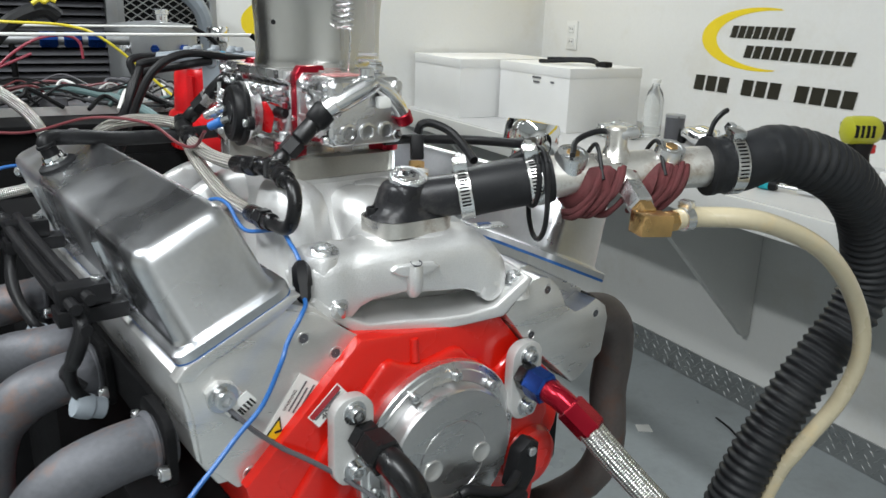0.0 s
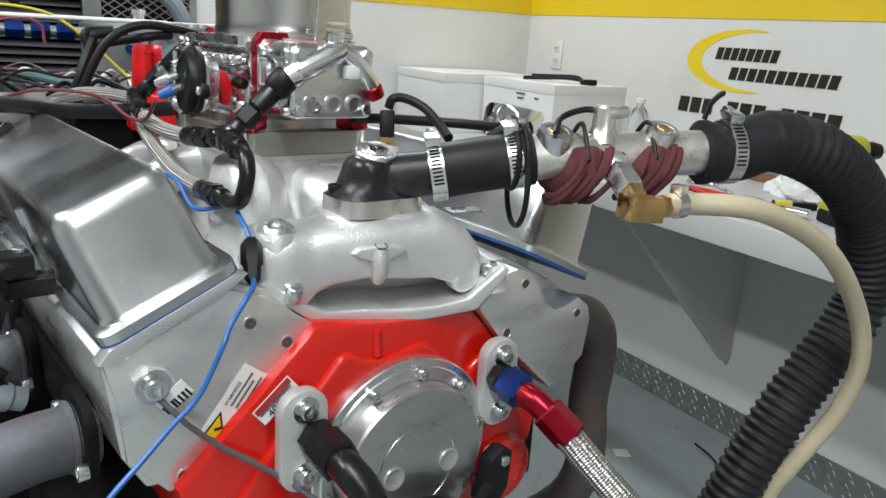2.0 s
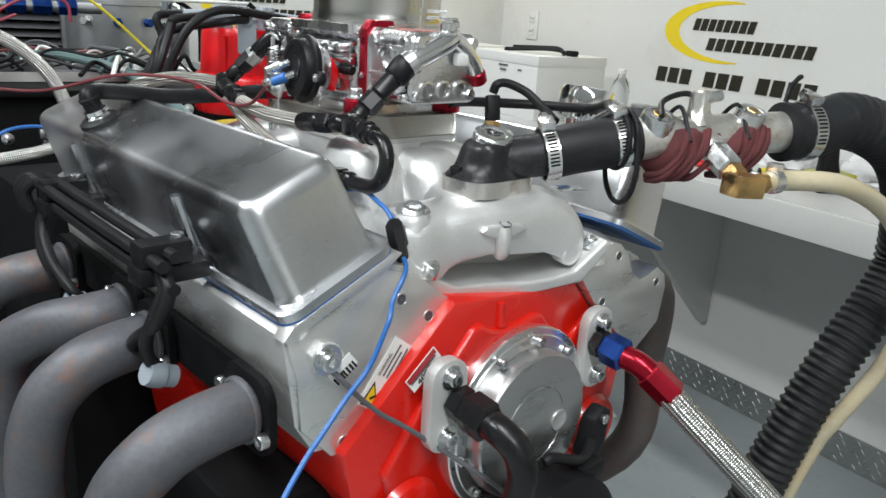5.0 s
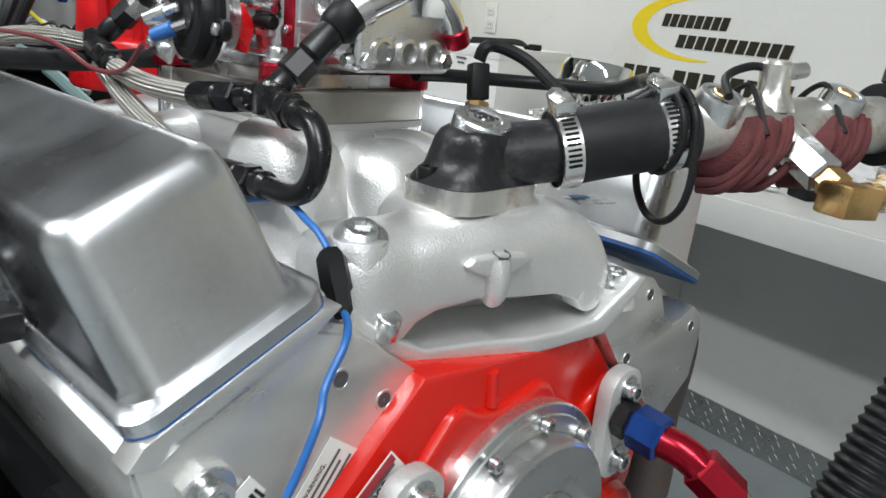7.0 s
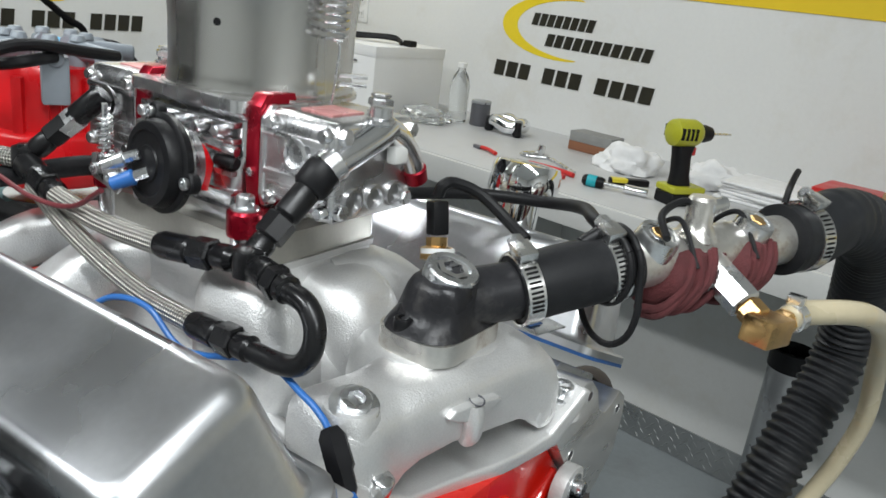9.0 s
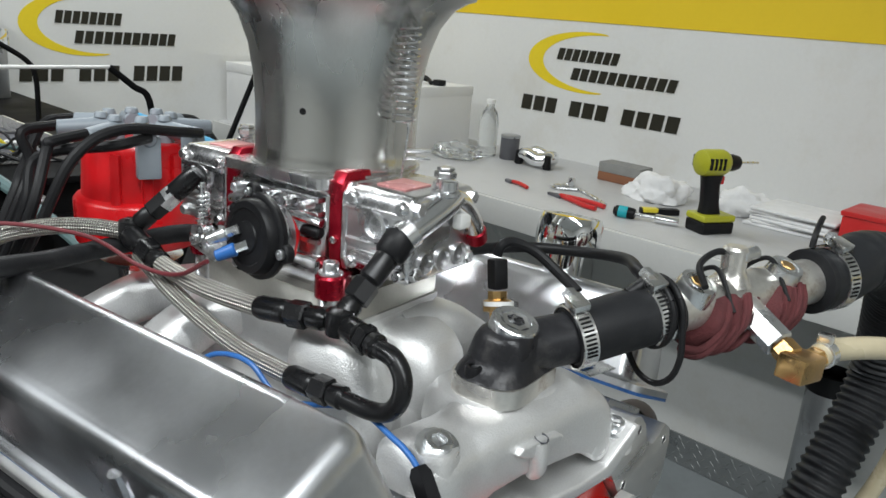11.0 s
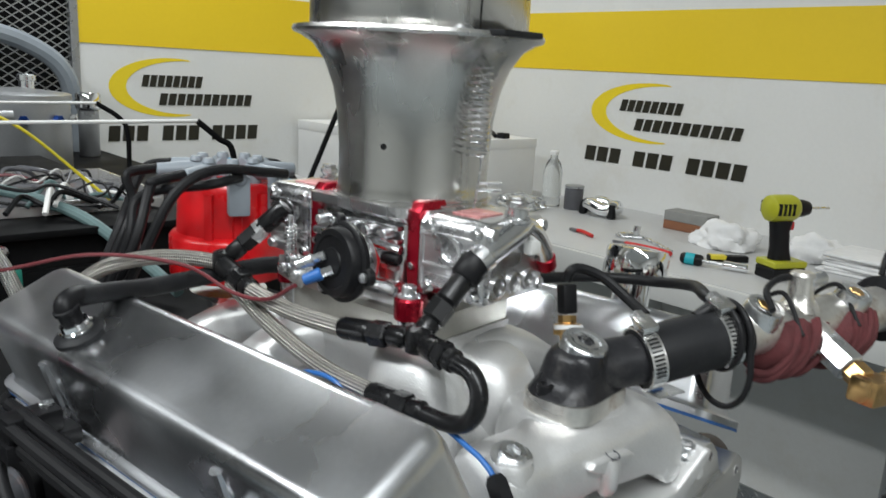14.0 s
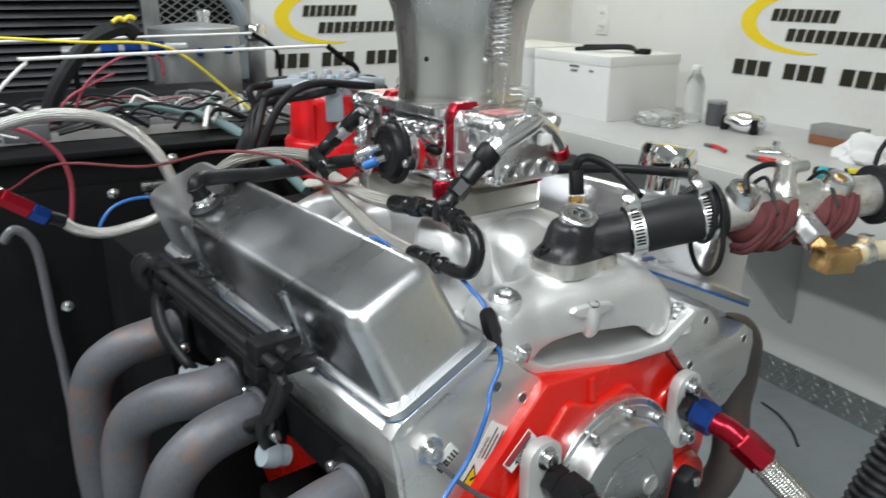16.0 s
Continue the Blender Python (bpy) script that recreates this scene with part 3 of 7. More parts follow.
for s in (1, -1):
    for k, (v0, v1) in list(enumerate(((0.135, 0.168), (0.215, 0.212), (0.298, 0.258), (0.380, 0.30))))[2 if s < 0 else 0:]:
        pts = spline([(s * 0.112, v0, 1.026), (s * 0.09, v0, 1.045), (s * 0.062, v0 * 0.65 + v1 * 0.35, 1.070), (s * 0.038, v0 * 0.25 + v1 * 0.75, 1.079), (s * 0.012, v1, 1.08)], 4)
        rm = bmesh.new()
        secs = []
        for i, p in enumerate(pts):
            d = pts[min(i + 1, len(pts) - 1)] - pts[max(i - 1, 0)]
            q = i / (len(pts) - 1)
            secs.append(oval(p, d, 0.024 - 0.003 * q, 0.017))
        loft(rm, secs)
        part("runner", rm, CASTW, intake)
# front lobes over the crossover
for x0, x1, v, top in ((-0.078, -0.031, 0.150, 1.103), (-0.020, 0.040, 0.150, 1.093)):
    rm = bmesh.new()
    loft(rm, [[(x, y, w) for x, y in rrect((x0 + x1) / 2, v + (1 - g) * 0.02, (x1 - x0) / 2 * g, 0.040 * g, 0.024 * g, 6)] for w, g in ((1.02, 1.06), (1.055, 1.0), (top - 0.020, 0.95), (top - 0.009, 0.84), (top - 0.003, 0.68), (top, 0.42))])
    part("front_lobe", rm, CASTW, intake, "", 60)
bm = bmesh.new()
for k in range(4):
    box(bm, (-0.006 + 0.008 * k, 0.1085, 1.060 + 0.0015 * k), (0.000 + 0.008 * k, 0.1115, 1.067 + 0.0015 * k), 0.0006)
part("casting_mark", bm, CASTW, intake)

# breather on the left cover
br = thing("breather_fitting", "black elbow breather in a rubber grommet with chrome nut", "breather", (-0.193, 0.322, 1.09))
n = up
p = Vector((-0.1905, 0.323, 1.0945)) + n * 0.002
bm = bmesh.new(); lathe(bm, [(0.0155, 0), (0.0165, 0.003), (0.0165, 0.006), (0.0135, 0.008), (0.009, 0.0085)], p, p + n, 28)
part("grommet", bm, RUBBER, br)
bm = bmesh.new(); lathe(bm, [(0.0112, 0.007), (0.0112, 0.010), (0.0096, 0.011), (0.0092, 0.0145), (0.0075, 0.015)], p, p + n, 20)
part("nut", bm, CHROME, br, "chrome collar nut")
q = p + n * 0.013
bm = bmesh.new(); tube(bm, [q, q + n * 0.007, q + n * 0.0125 + V(0.0005, 0.001, 0), q + n * 0.016 + V(0.006, 0.004, 0), q + n * 0.0165 + V(0.015, 0.008, 0)], 0.0072, 14, 6)
lathe(bm, [(0.0072, 0.009), (0.0084, 0.0095), (0.0084, 0.012), (0.0072, 0.0125)], q, q + n, 18)
part("elbow", bm, BLKPL, br)
bm = bmesh.new(); e = q + n * 0.0165 + V(0.011, 0.0062, 0); tube(bm, [e, (-0.166, 0.334, 1.121), (-0.131, 0.343, 1.116), (-0.077, 0.350, 1.114), (-0.03, 0.335, 1.118), (-0.005, 0.31, 1.112)], 0.0068, 14, 8)
part("hose", bm, RUBBER, br, "black rubber breather hose")

# chrome filler cap on the right cover
fc = thing("oil_filler_cap", "chrome push-in filler cap on the valve cover", "filler cap", (0.185, 0.125, 1.08))
un = Vector((0.17, 0, 0.985)); p = Vector((0.181, 0.125, 1.085))
bm = bmesh.new(); lathe(bm, [(0.016, 0), (0.016, 0.026), (0.0255, 0.028), (0.0268, 0.034), (0.0268, 0.051), (0.0245, 0.056), (0.011, 0.0575)], p, p + un, 36)
part("cap", bm, CHROME, fc)

# carburettor spacer
spacer = thing("carburettor_spacer", "grey metal carburettor spacer on the manifold pad", "spacer", (0, 0.23, 1.097))
for z0, z1, g, m in ((1.0972, 1.101, 0.0, CAST), (1.1012, 1.1185, -0.0015, SPACER)):
    sm = bmesh.new()
    loft(sm, [[(x, y, z) for x, y in rrect(0.0, 0.229, 0.0535 + g, 0.0735 + g, 0.008)] for z in (z0, z1)])
    part("plate", sm, m, spacer)

# ---- carburettor ----
CV = 0.228
carb = thing("carburettor", "polished four-barrel carburettor with red metering blocks", "carburettor", (0, CV, 1.119))
b = bmesh.new()
loft(b, [[(x, y, z) for x, y in rrect(0, CV, 0.044, 0.060, 0.01)] for z in (1.119, 1.127)])
base = part("throttle_plate", b, CARB, carb)
for sx in (-1, 1):
    for sy in (-1, 1):
        fx, fy = sx * 0.050, CV + sy * 0.060
        b = bmesh.new(); prism(b, [(sx * 0.030, CV + sy * 0.036), (sx * 0.054, CV + sy * 0.050), (fx + sx * 0.008, fy), (fx, fy + sy * 0.009), (sx * 0.030, CV + sy * 0.060)], 1.1195, 1.131, "z", 0.002)
        part("mounting_ear", b, REDAN, base, "red anodised corner ear")
        b = bmesh.new(); lathe(b, [(0.0095, 0), (0.0098, 0.002), (0.0098, 0.013), (0.0085, 0.0145), (0.002, 0.0146)], (fx, fy, 1.119), (fx, fy, 2), 20)
        part("mounting_foot", b, REDAN, base)
        b = bmesh.new(); rod(b, (fx, fy, 1.085), (fx, fy, 1.1188), 0.0075, seg=16)
        part("standoff", b, POLI, base, "bare metal standoff")
        bolt(base, (fx, fy, 1.1336), (0, 0, 1), 0.0050, 0.0065, 0.0012)
b = bmesh.new()
loft(b, [[(x, y, z) for x, y in rrect(0, CV, hx, hy, 0.006)] for z, hx, hy in ((1.1272, 0.040, 0.040), (1.150, 0.040, 0.042), (1.156, 0.036, 0.044), (1.176, 0.036, 0.044), (1.182, 0.046, 0.047), (1.1885, 0.046, 0.047))])
part("main_body", b, CARB, carb)
for k, z in enumerate((1.134, 1.145, 1.163, 1.172)):
    b = bmesh.new(); box(b, (-0.0425, CV - 0.040, z), (0.0425, CV + 0.040, z + 0.0035), 0.001)
    part("body_rib", b, CARB, carb)
for k in range(5):
    b = bmesh.new(); rod(b, (-0.039, CV - 0.032 + 0.016 * k, 1.170), (-0.049, CV - 0.032 + 0.016 * k, 1.170), 0.0034, seg=12, bevel=0.0008)
    part("vacuum_port", b, CARB if k % 2 else ZINC, carb)
for sgn in (-1, 1):
    v0 = CV + sgn * 0.0485
    b = bmesh.new(); prism(b, [(-0.034, 1.131), (0.034, 1.131), (0.036, 1.145), (0.036, 1.186), (0.031, 1.193), (-0.031, 1.193), (-0.036, 1.186), (-0.036, 1.145)], v0 - 0.005, v0 + 0.005, "y", 0.0012)
    mb = part("metering_block", b, REDAN, carb, "red anodised metering block")
    bolt(mb, (-0.036, v0, 1.150), (-1, 0, 0), 0.0024, 0.002)
    # bowl: stepped casting
    va, vb = sorted((v0 + sgn * 0.0052, v0 + sgn * 0.058))
    b = bmesh.new()
    prof = [(-0.033, 1.133), (0.033, 1.133), (0.035, 1.140), (0.035, 1.180), (0.030, 1.187), (-0.030, 1.187), (-0.035, 1.180), (-0.035, 1.140)]
    prism(b, prof, va, vb, "y", 0.004, 3)
    bowl = part("float_bowl", b, CARB, carb)
    b = bmesh.new(); prism(b, [(x * 1.03, 1.16 + (z - 1.16) * 1.03) for x, z in prof], v0 + sgn * 0.0056, v0 + sgn * 0.0095, "y", 0.001)
    part("bowl_flange", b, CARB, bowl)
    b = bmesh.new()
    for z in (1.139, 1.146, 1.153):
        box(b, (-0.0362, va + 0.006, z), (0.0362, vb - 0.006, z + 0.0025), 0.0008)
    part("fins", b, CARB, bowl)
    vf = v0 + sgn * 0.058
    for x, z in ((-0.028, 1.140), (0.028, 1.140), (-0.028, 1.180), (0.028, 1.180)):
        b = bmesh.new(); hexnut(b, (x, vf - sgn * 0.002, z), (x, vf + sgn * 0.0035, z), 0.0046)
        part("bowl_screw", b, ZINC, bowl)
    for x in (-0.018, 0.0, 0.018):
        b = bmesh.new(); lathe(b, [(0.0075, 0), (0.0075, 0.003), (0.0055, 0.0032), (0.005, 0.001), (0.0005, 0.001)], (x, vf - sgn * 0.001, 1.144), (x, vf + sgn, 1.144), 18)
        part("sight_plug", b, CARB, bowl)
    for dv in (0.014, 0.052):
        for dz in (1.139, 1.180):
            b = bmesh.new(); rod(b, (-0.0335, v0 + sgn * dv, dz), (-0.0385, v0 + sgn * dv, dz), 0.0045, 0.0038, 14, 0.0008)
            part("screw_boss", b, CARB, bowl)
    b = bmesh.new(); box(b, (-0.0375, va + 0.004, 1.1725), (-0.034, vb - 0.004, 1.1765), 0.0012)
    box(b, (-0.0372, va + 0.004, 1.1515), (-0.034, vb - 0.004, 1.1550), 0.0012)
    part("side_rail", b, CARB, bowl)
    b = bmesh.new(); box(b, (-0.020, va + 0.016, 1.187), (0.006, vb - 0.014, 1.1880), 0.0003)
    part("tag", b, LABELTAG, bowl, "faded pink maker's tag")
    # side inlet boss with dark bore
    vm = v0 + sgn * 0.033
    b = bmesh.new(); lathe(b, [(0.0098, 0), (0.0095, 0.0045), (0.0068, 0.005), (0.0062, 0.001)], (-0.0335, vm, 1.166), (-2, vm, 1.166), 22, caps=False)
    boss = part("inlet_boss", b, CARB, bowl)
    b = bmesh.new(); lathe(b, [(0.0064, 0.0015), (0.0003, 0.0013)], (-0.0335, vm, 1.166), (-2, vm, 1.166), 18, caps=False)
    part("bore", b, DARK, boss)
    # needle adjuster
    xk, vk = 0.016, v0 + sgn * 0.045
    b = bmesh.new(); lathe(b, [(0.0075, 0), (0.0075, 0.003), (0.0055, 0.004), (0.0055, 0.007)], (xk, vk, 1.186), (xk, vk, 2), 18)
    part("adjuster_stem", b, ZINC, bowl)
    b = bmesh.new(); hexnut(b, (xk, vk, 1.191), (xk, vk, 1.196), 0.0072)
    hexnut(b, (xk, vk, 1.1962), (xk, vk, 1.1985), 0.0058)
    part("adjuster_nut", b, ZINC, bowl)
    # transfer rods along the side
    b = bmesh.new(); tube(b, [(-0.041, v0 - sgn * 0.006, 1.160), (-0.043, v0 - sgn * 0.02, 1.161), (-0.043, v0 - sgn * 0.034, 1.162)], 0.0030, 10, 3)
    part("vacuum_tube", b, ZINC, carb)
    b = bmesh.new(); rod(b, (-0.040, v0 - sgn * 0.007, 1.153), (-0.042, v0 - sgn * 0.022, 1.153), 0.0042, 0.0036, 12, 0.001)
    part("rubber_cap", b, BLKPL, carb)
b = bmesh.new(); prism(b, [(-0.052, 1.136), (-0.046, 1.134), (-0.042, 1.150), (-0.049, 1.162), (-0.054, 1.160)], CV - 0.026, CV - 0.018, "y", 0.002)
part("lever", b, REDCAP, carb, "red plastic choke lever")
# linkage with spring on the far bowl side
b = bmesh.new(); rod(b, (-0.062, CV + 0.046, 1.135), (-0.062, CV + 0.046, 1.172), 0.0018, seg=8)
link = part("idle_screw", b, ZINC, carb)
b = bmesh.new()
tube(b, [(-0.062 + 0.0042 * math.cos(i * 0.8), CV + 0.046 + 0.0042 * math.sin(i * 0.8), 1.145 + 0.02 * i / 56) for i in range(57)], 0.0008, 6, smooth=False)
part("spring", b, ZINC, link)
b = bmesh.new(); prism(b, [(CV + 0.03, 1.122), (CV + 0.055, 1.128), (CV + 0.054, 1.142), (CV + 0.034, 1.146), (CV + 0.022, 1.135)], -0.066, -0.0635, "x", 0.0008)
part("throttle_lever", b, ZINC, carb)
for dv, dz in ((0.034, 1.131), (0.048, 1.134), (0.04, 1.142)):
    bolt(link, (-0.066, CV + dv, dz), (-1, 0, 0), 0.0036, 0.0035)
b = bmesh.new(); rod(b, (-0.064, CV + 0.035, 1.131), (0.05, CV + 0.035, 1.131), 0.0035, seg=10)
part("throttle_shaft", b, ZINC, carb)

# choke housing facing outwards
ch = thing("choke_housing", "round black electric choke housing with three screws", "choke", (-0.06, 0.212, 1.153))
c = Vector((-0.0570, 0.207, 1.1515)); o = Vector((-1, 0.12, 0.06)).normalized()
b = bmesh.new(); lathe(b, [(0.018, 0), (0.021, 0.006), (0.0235, 0.009), (0.0235, 0.012)], c, c + o, 32)
part("bracket", b, CARB, ch)
b = bmesh.new(); lathe(b, [(0.0265, 0.0122), (0.027, 0.0135), (0.027, 0.016), (0.0255, 0.017), (0.0240, 0.0172), (0.0234, 0.0215), (0.0220, 0.0235), (0.018, 0.0242), (0.0172, 0.0232), (0.010, 0.0230), (0.0095, 0.0240), (0.003, 0.0240)], c, c + o, 40)
part("cap", b, BLKPL, ch)
sd = o.cross(V(0, 0, 1)).normalized(); tp = sd.cross(o)
for a in (70, 190, 310):
    r = sd * math.cos(radians(a)) * 0.0272 + tp * math.sin(radians(a)) * 0.0272
    b = bmesh.new(); rod(b, c + r + o * 0.0108, c + r + o * 0.0164, 0.0058, seg=16, bevel=0.0008)
    part("screw_ear", b, BLKPL, ch)
    bolt(ch, c + r + o * 0.0165, o, 0.0032, 0.0028)
for dv, dz, m in ((0.006, 0.004, ZINC), (-0.002, -0.004, WIREBLUE)):
    f = c + o * 0.0235 + V(0, dv, dz)
    d = (o * 0.8 + V(0, 0.75, -0.55)).normalized()
    b = bmesh.new(); rod(b, f, f + d * 0.010, 0.0030, seg=8, bevel=0.0005)
    t = part("spade", b, ZINC, ch, "bright spade terminal")
    b = bmesh.new(); rod(b, f + d * 0.008, f + d * 0.021, 0.0044, 0.0036, 12, 0.0008)
    part("crimp_sleeve", b, m, t, "blue crimp sleeve" if m is WIREBLUE else "")

# ---- fuel lines ----
def an_fitting(parent, p0, p1, r, material=None):
    """Hose-end: socket, hex nut and collar from p0 to p1."""
    material = material or BLKAN
    p0, p1 = Vector(p0), Vector(p1)
    d = p1 - p0
    b = bmesh.new(); lathe(b, [(r * 0.9, 0), (r * 1.02, d.length * 0.06), (r * 1.02, d.length * 0.42), (r * 0.8, d.length * 0.46)], p0, p1, 18)
    s = part("socket", b, material, parent)
    b = bmesh.new(); hexnut(b, p0 + d * 0.46, p0 + d * 0.74, r * 1.16)
    part("hex_nut", b, material, s)
    b = bmesh.new(); lathe(b, [(r * 0.8, 0), (r * 0.95, d.length * 0.05), (r * 0.95, d.length * 0.2), (r * 0.6, d.length * 0.26)], p0 + d * 0.74, p1, 16)
    part("collar", b, material, s)
    return s

fl = thing("fuel_line", "braided fuel line with black fittings feeding both float bowls", "fuel line", (-0.07, 0.2, 1.1))
# bowl feed tubes
b = bmesh.new(); tube(b, [(-0.034, 0.1265, 1.1635), (-0.020, 0.123, 1.171), (-0.004, 0.1195, 1.1795), (0.004, 0.119, 1.1845)], 0.0085, 20, 6)
f = part("front_feed_tube", b, POLI, fl, "polished inlet tube")
b = bmesh.new(); tube(b, [(0.002, 0.119, 1.184), (0.014, 0.118, 1.178), (0.026, 0.118, 1.166), (0.033, 0.119, 1.156)], 0.0062, 16, 6)
part("bent_leg", b, POLI, f)
b = bmesh.new(); rod(b, (0.032, 0.119, 1.158), (0.037, 0.1195, 1.149), 0.0075, 0.007, 16, 0.001)
part("red_end", b, REDAN, f, "red anodised tube end")
b = bmesh.new(); box(b, (0.006, 0.113, 1.163), (0.018, 0.120, 1.173), 0.002)
part("clip_block", b, WHITEPL, f)
b = bmesh.new(); lathe(b, [(0.008, 0), (0.008, 0.002), (0.006, 0.003), (0.006, 0.0085), (0.0045, 0.009)], (-0.002, 0.119, 1.186), (-0.002, 0.119, 2), 16)
part("tube_cap", b, ZINC, f)
b = bmesh.new(); rod(b, (-0.028, 0.125, 1.167), (-0.036, 0.127, 1.162), 0.0102, 0.0098, 20, 0.001)
part("tube_collar", b, POLI, f)
b = bmesh.new(); lathe(b, [(0.0098, 0), (0.0102, 0.003), (0.0095, 0.013), (0.0080, 0.015)], (-0.0345, 0.1268, 1.1632), (-0.076, 0.1345, 1.1205), 22)
part("boot", b, BLKPL, f)
an_fitting(fl, (-0.042, 0.1283, 1.1555), (-0.076, 0.1345, 1.1215), 0.0072)
an_fitting(fl, (-0.044, 0.302, 1.172), (-0.072, 0.335, 1.131), 0.0072)
b = bmesh.new(); hexnut(b, (-0.054, 0.314, 1.157), (-0.06, 0.321, 1.148), 0.0085)
part("silver_nut", b, ZINC, fl, "bare metal hex nut")
for p in ((-0.077, 0.1345, 1.1195), (-0.0745, 0.338, 1.1275)):
    b = bmesh.new(); lathe(b, [(0.004, -0.009), (0.0082, -0.007), (0.0088, 0), (0.0082, 0.007), (0.004, 0.009)], p, Vector(p) + V(0, 0, 1), 16)
    part("tee_body", b, BLKAN, fl)
# braids
b = bmesh.new(); tube(b, [(-0.078, 0.325, 1.122), (-0.083, 0.29, 1.116), (-0.085, 0.24, 1.112), (-0.083, 0.185, 1.113)], 0.0060, 16, 8)
part("upper_braid", b, BRAIDG, fl, "pale braided hose")
an_fitting(fl, (-0.0775, 0.334, 1.1255), (-0.083, 0.290, 1.116), 0.0078)
an_fitting(fl, (-0.083, 0.195, 1.113), (-0.078, 0.143, 1.1185), 0.0074)
b = bmesh.new(); tube(b, [(-0.08, 0.32, 1.115), (-0.085, 0.27, 1.098), (-0.087, 0.21, 1.083), (-0.085, 0.16, 1.078)], 0.0060, 16, 8)
part("lower_braid", b, BRAIDG, fl, "pale braided hose")
an_fitting(fl, (-0.085, 0.165, 1.078), (-0.087, 0.118, 1.0805), 0.0074)
an_fitting(fl, (-0.078, 0.128, 1.1185), (-0.083, 0.100, 1.1165), 0.0076)
b = bmesh.new(); tube(b, [(-0.083, 0.102, 1.1165), (-0.085, 0.088, 1.115), (-0.087, 0.080, 1.107), (-0.089, 0.079, 1.096), (-0.089, 0.086, 1.086), (-0.088, 0.1, 1.081), (-0.087, 0.120, 1.080)], 0.0054, 14, 6)
part("return_bend", b, BLKAN, fl, "glossy black U bend")
b = bmesh.new(); tube(b, [(-0.076, 0.342, 1.126), (-0.092, 0.362, 1.128), (-0.112, 0.385, 1.126), (-0.130, 0.42, 1.113), (-0.138, 0.455, 1.085), (-0.14, 0.49, 1.03), (-0.15, 0.55, 0.95)], 0.0060, 16, 8)
part("supply_braid", b, BRAIDG, fl, "pale braided hose")

# ---- velocity stack and the air inlet above ----
SX, SY = 0.013, 0.226
stack = thing("velocity_stack", "dull spun aluminium velocity stack with flared lip", "velocity stack", (SX, SY, 1.19))
b = bmesh.new()
prof = [(0.056, 0.0), (0.0565, 0.003), (0.0552, 0.0065), (0.0548, 0.012), (0.0550, 0.035), (0.0565, 0.055), (0.0600, 0.075), (0.0662, 0.092), (0.0745, 0.1035), (0.0835, 0.109), (0.0880, 0.1105), (0.0892, 0.1125), (0.0882, 0.1148), (0.0850, 0.1138), (0.072, 0.106), (0.060, 0.09), (0.051, 0.05), (0.0505, 0.0)]
lathe(b, prof, (SX, SY, 1.1888), (SX, SY, 2), 64, caps=False)
bell = part("bell", b, STACK, stack)
b = bmesh.new(); lathe(b, [(0.0022, -0.0004), (0.0021, 0.0008), (0.0003, 0.0006)], (SX - 0.0515, SY - 0.0190, 1.2265), (SX - 1.0, SY - 0.37, 1.2265), 12)
part("drilled_hole", b, DARK, bell)
b = bmesh.new(); lathe(b, [(0.0585, 0), (0.0585, 0.0025), (0.054, 0.0028)], (SX, SY, 1.1865), (SX, SY, 2), 48)
part("base_ring", b, STACK, stack)
fa = Vector((-0.32, -0.95, 0)).normalized(); fs = Vector((fa.y, -fa.x, 0)) * -1
fp = Vector((SX, SY, 0)) + (fa * 0.85 + fs * 0.5).normalized() * 0.0545
for z in (1.196, 1.201):
    b = bmesh.new(); m = Matrix.Translation((fp.x, fp.y, z)) @ Matrix.Rotation(math.atan2(fs.y, fs.x) - 0.45, 4, "Z")
    box(b, (-0.016, -0.0015, 0), (0.016, 0.004, 0.0022), 0.0006, m=m)
    part("clip", b, ZINC, stack)
sp = Vector((SX, SY, 0)) + (fa * 0.98 + fs * 0.17).normalized() * 0.0665
b = bmesh.new()
tube(b, [(sp.x + 0.0070 * math.cos(i * 0.785), sp.y + 0.0070 * math.sin(i * 0.785), 1.2225 + 0.062 * i / 116) for i in range(117)], 0.00075, 6, smooth=False)
part("spring", b, ZINC, stack, "long thin wire spring")
b = bmesh.new(); tube(b, [(sp.x, sp.y, 1.2845), (sp.x + 0.001, sp.y, 1.291), (sp.x + 0.003, sp.y - 0.006, 1.298)], 0.0008, 6, 4)
part("upper_hook", b, ZINC, stack)
b = bmesh.new(); tube(b, [(sp.x + 0.004, sp.y, 1.223), (sp.x + 0.005, sp.y, 1.217), (sp.x + 0.0045, sp.y + 0.002, 1.196), (sp.x + 0.004, sp.y + 0.004, 1.178)], 0.0008, 6, 4)
part("lower_hook", b, ZINC, stack)
hat = thing("air_inlet_duct", "black air inlet duct with aluminium collar above the stack", "air duct", (SX, SY, 1.303))
b = bmesh.new(); lathe(b, [(0.0765, 0), (0.0770, 0.001), (0.0770, 0.0335), (0.0745, 0.0335), (0.0745, 0.0)], (SX, SY, 1.3035), (SX, SY, 2), 56, caps=False)
collar = part("collar", b, STACK, hat, "riveted sheet aluminium collar")
b = bmesh.new(); lathe(b, [(0.0780, 0), (0.0780, 0.004)], (SX, SY, 1.332), (SX, SY, 2), 56, caps=False)
part("seam_band", b, HEADER, collar)
for a in (205, 245, 252, 290, 330):
    r = Vector((math.cos(radians(a)), math.sin(radians(a)), 0))
    b = bmesh.new(); lathe(b, [(0.0026, 0), (0.0024, 0.0012), (0.0004, 0.0018)], Vector((SX, SY, 1.329)) + r * 0.077, Vector((SX, SY, 1.329)) + r, 10)
    part("rivet", b, BLKMET, collar)
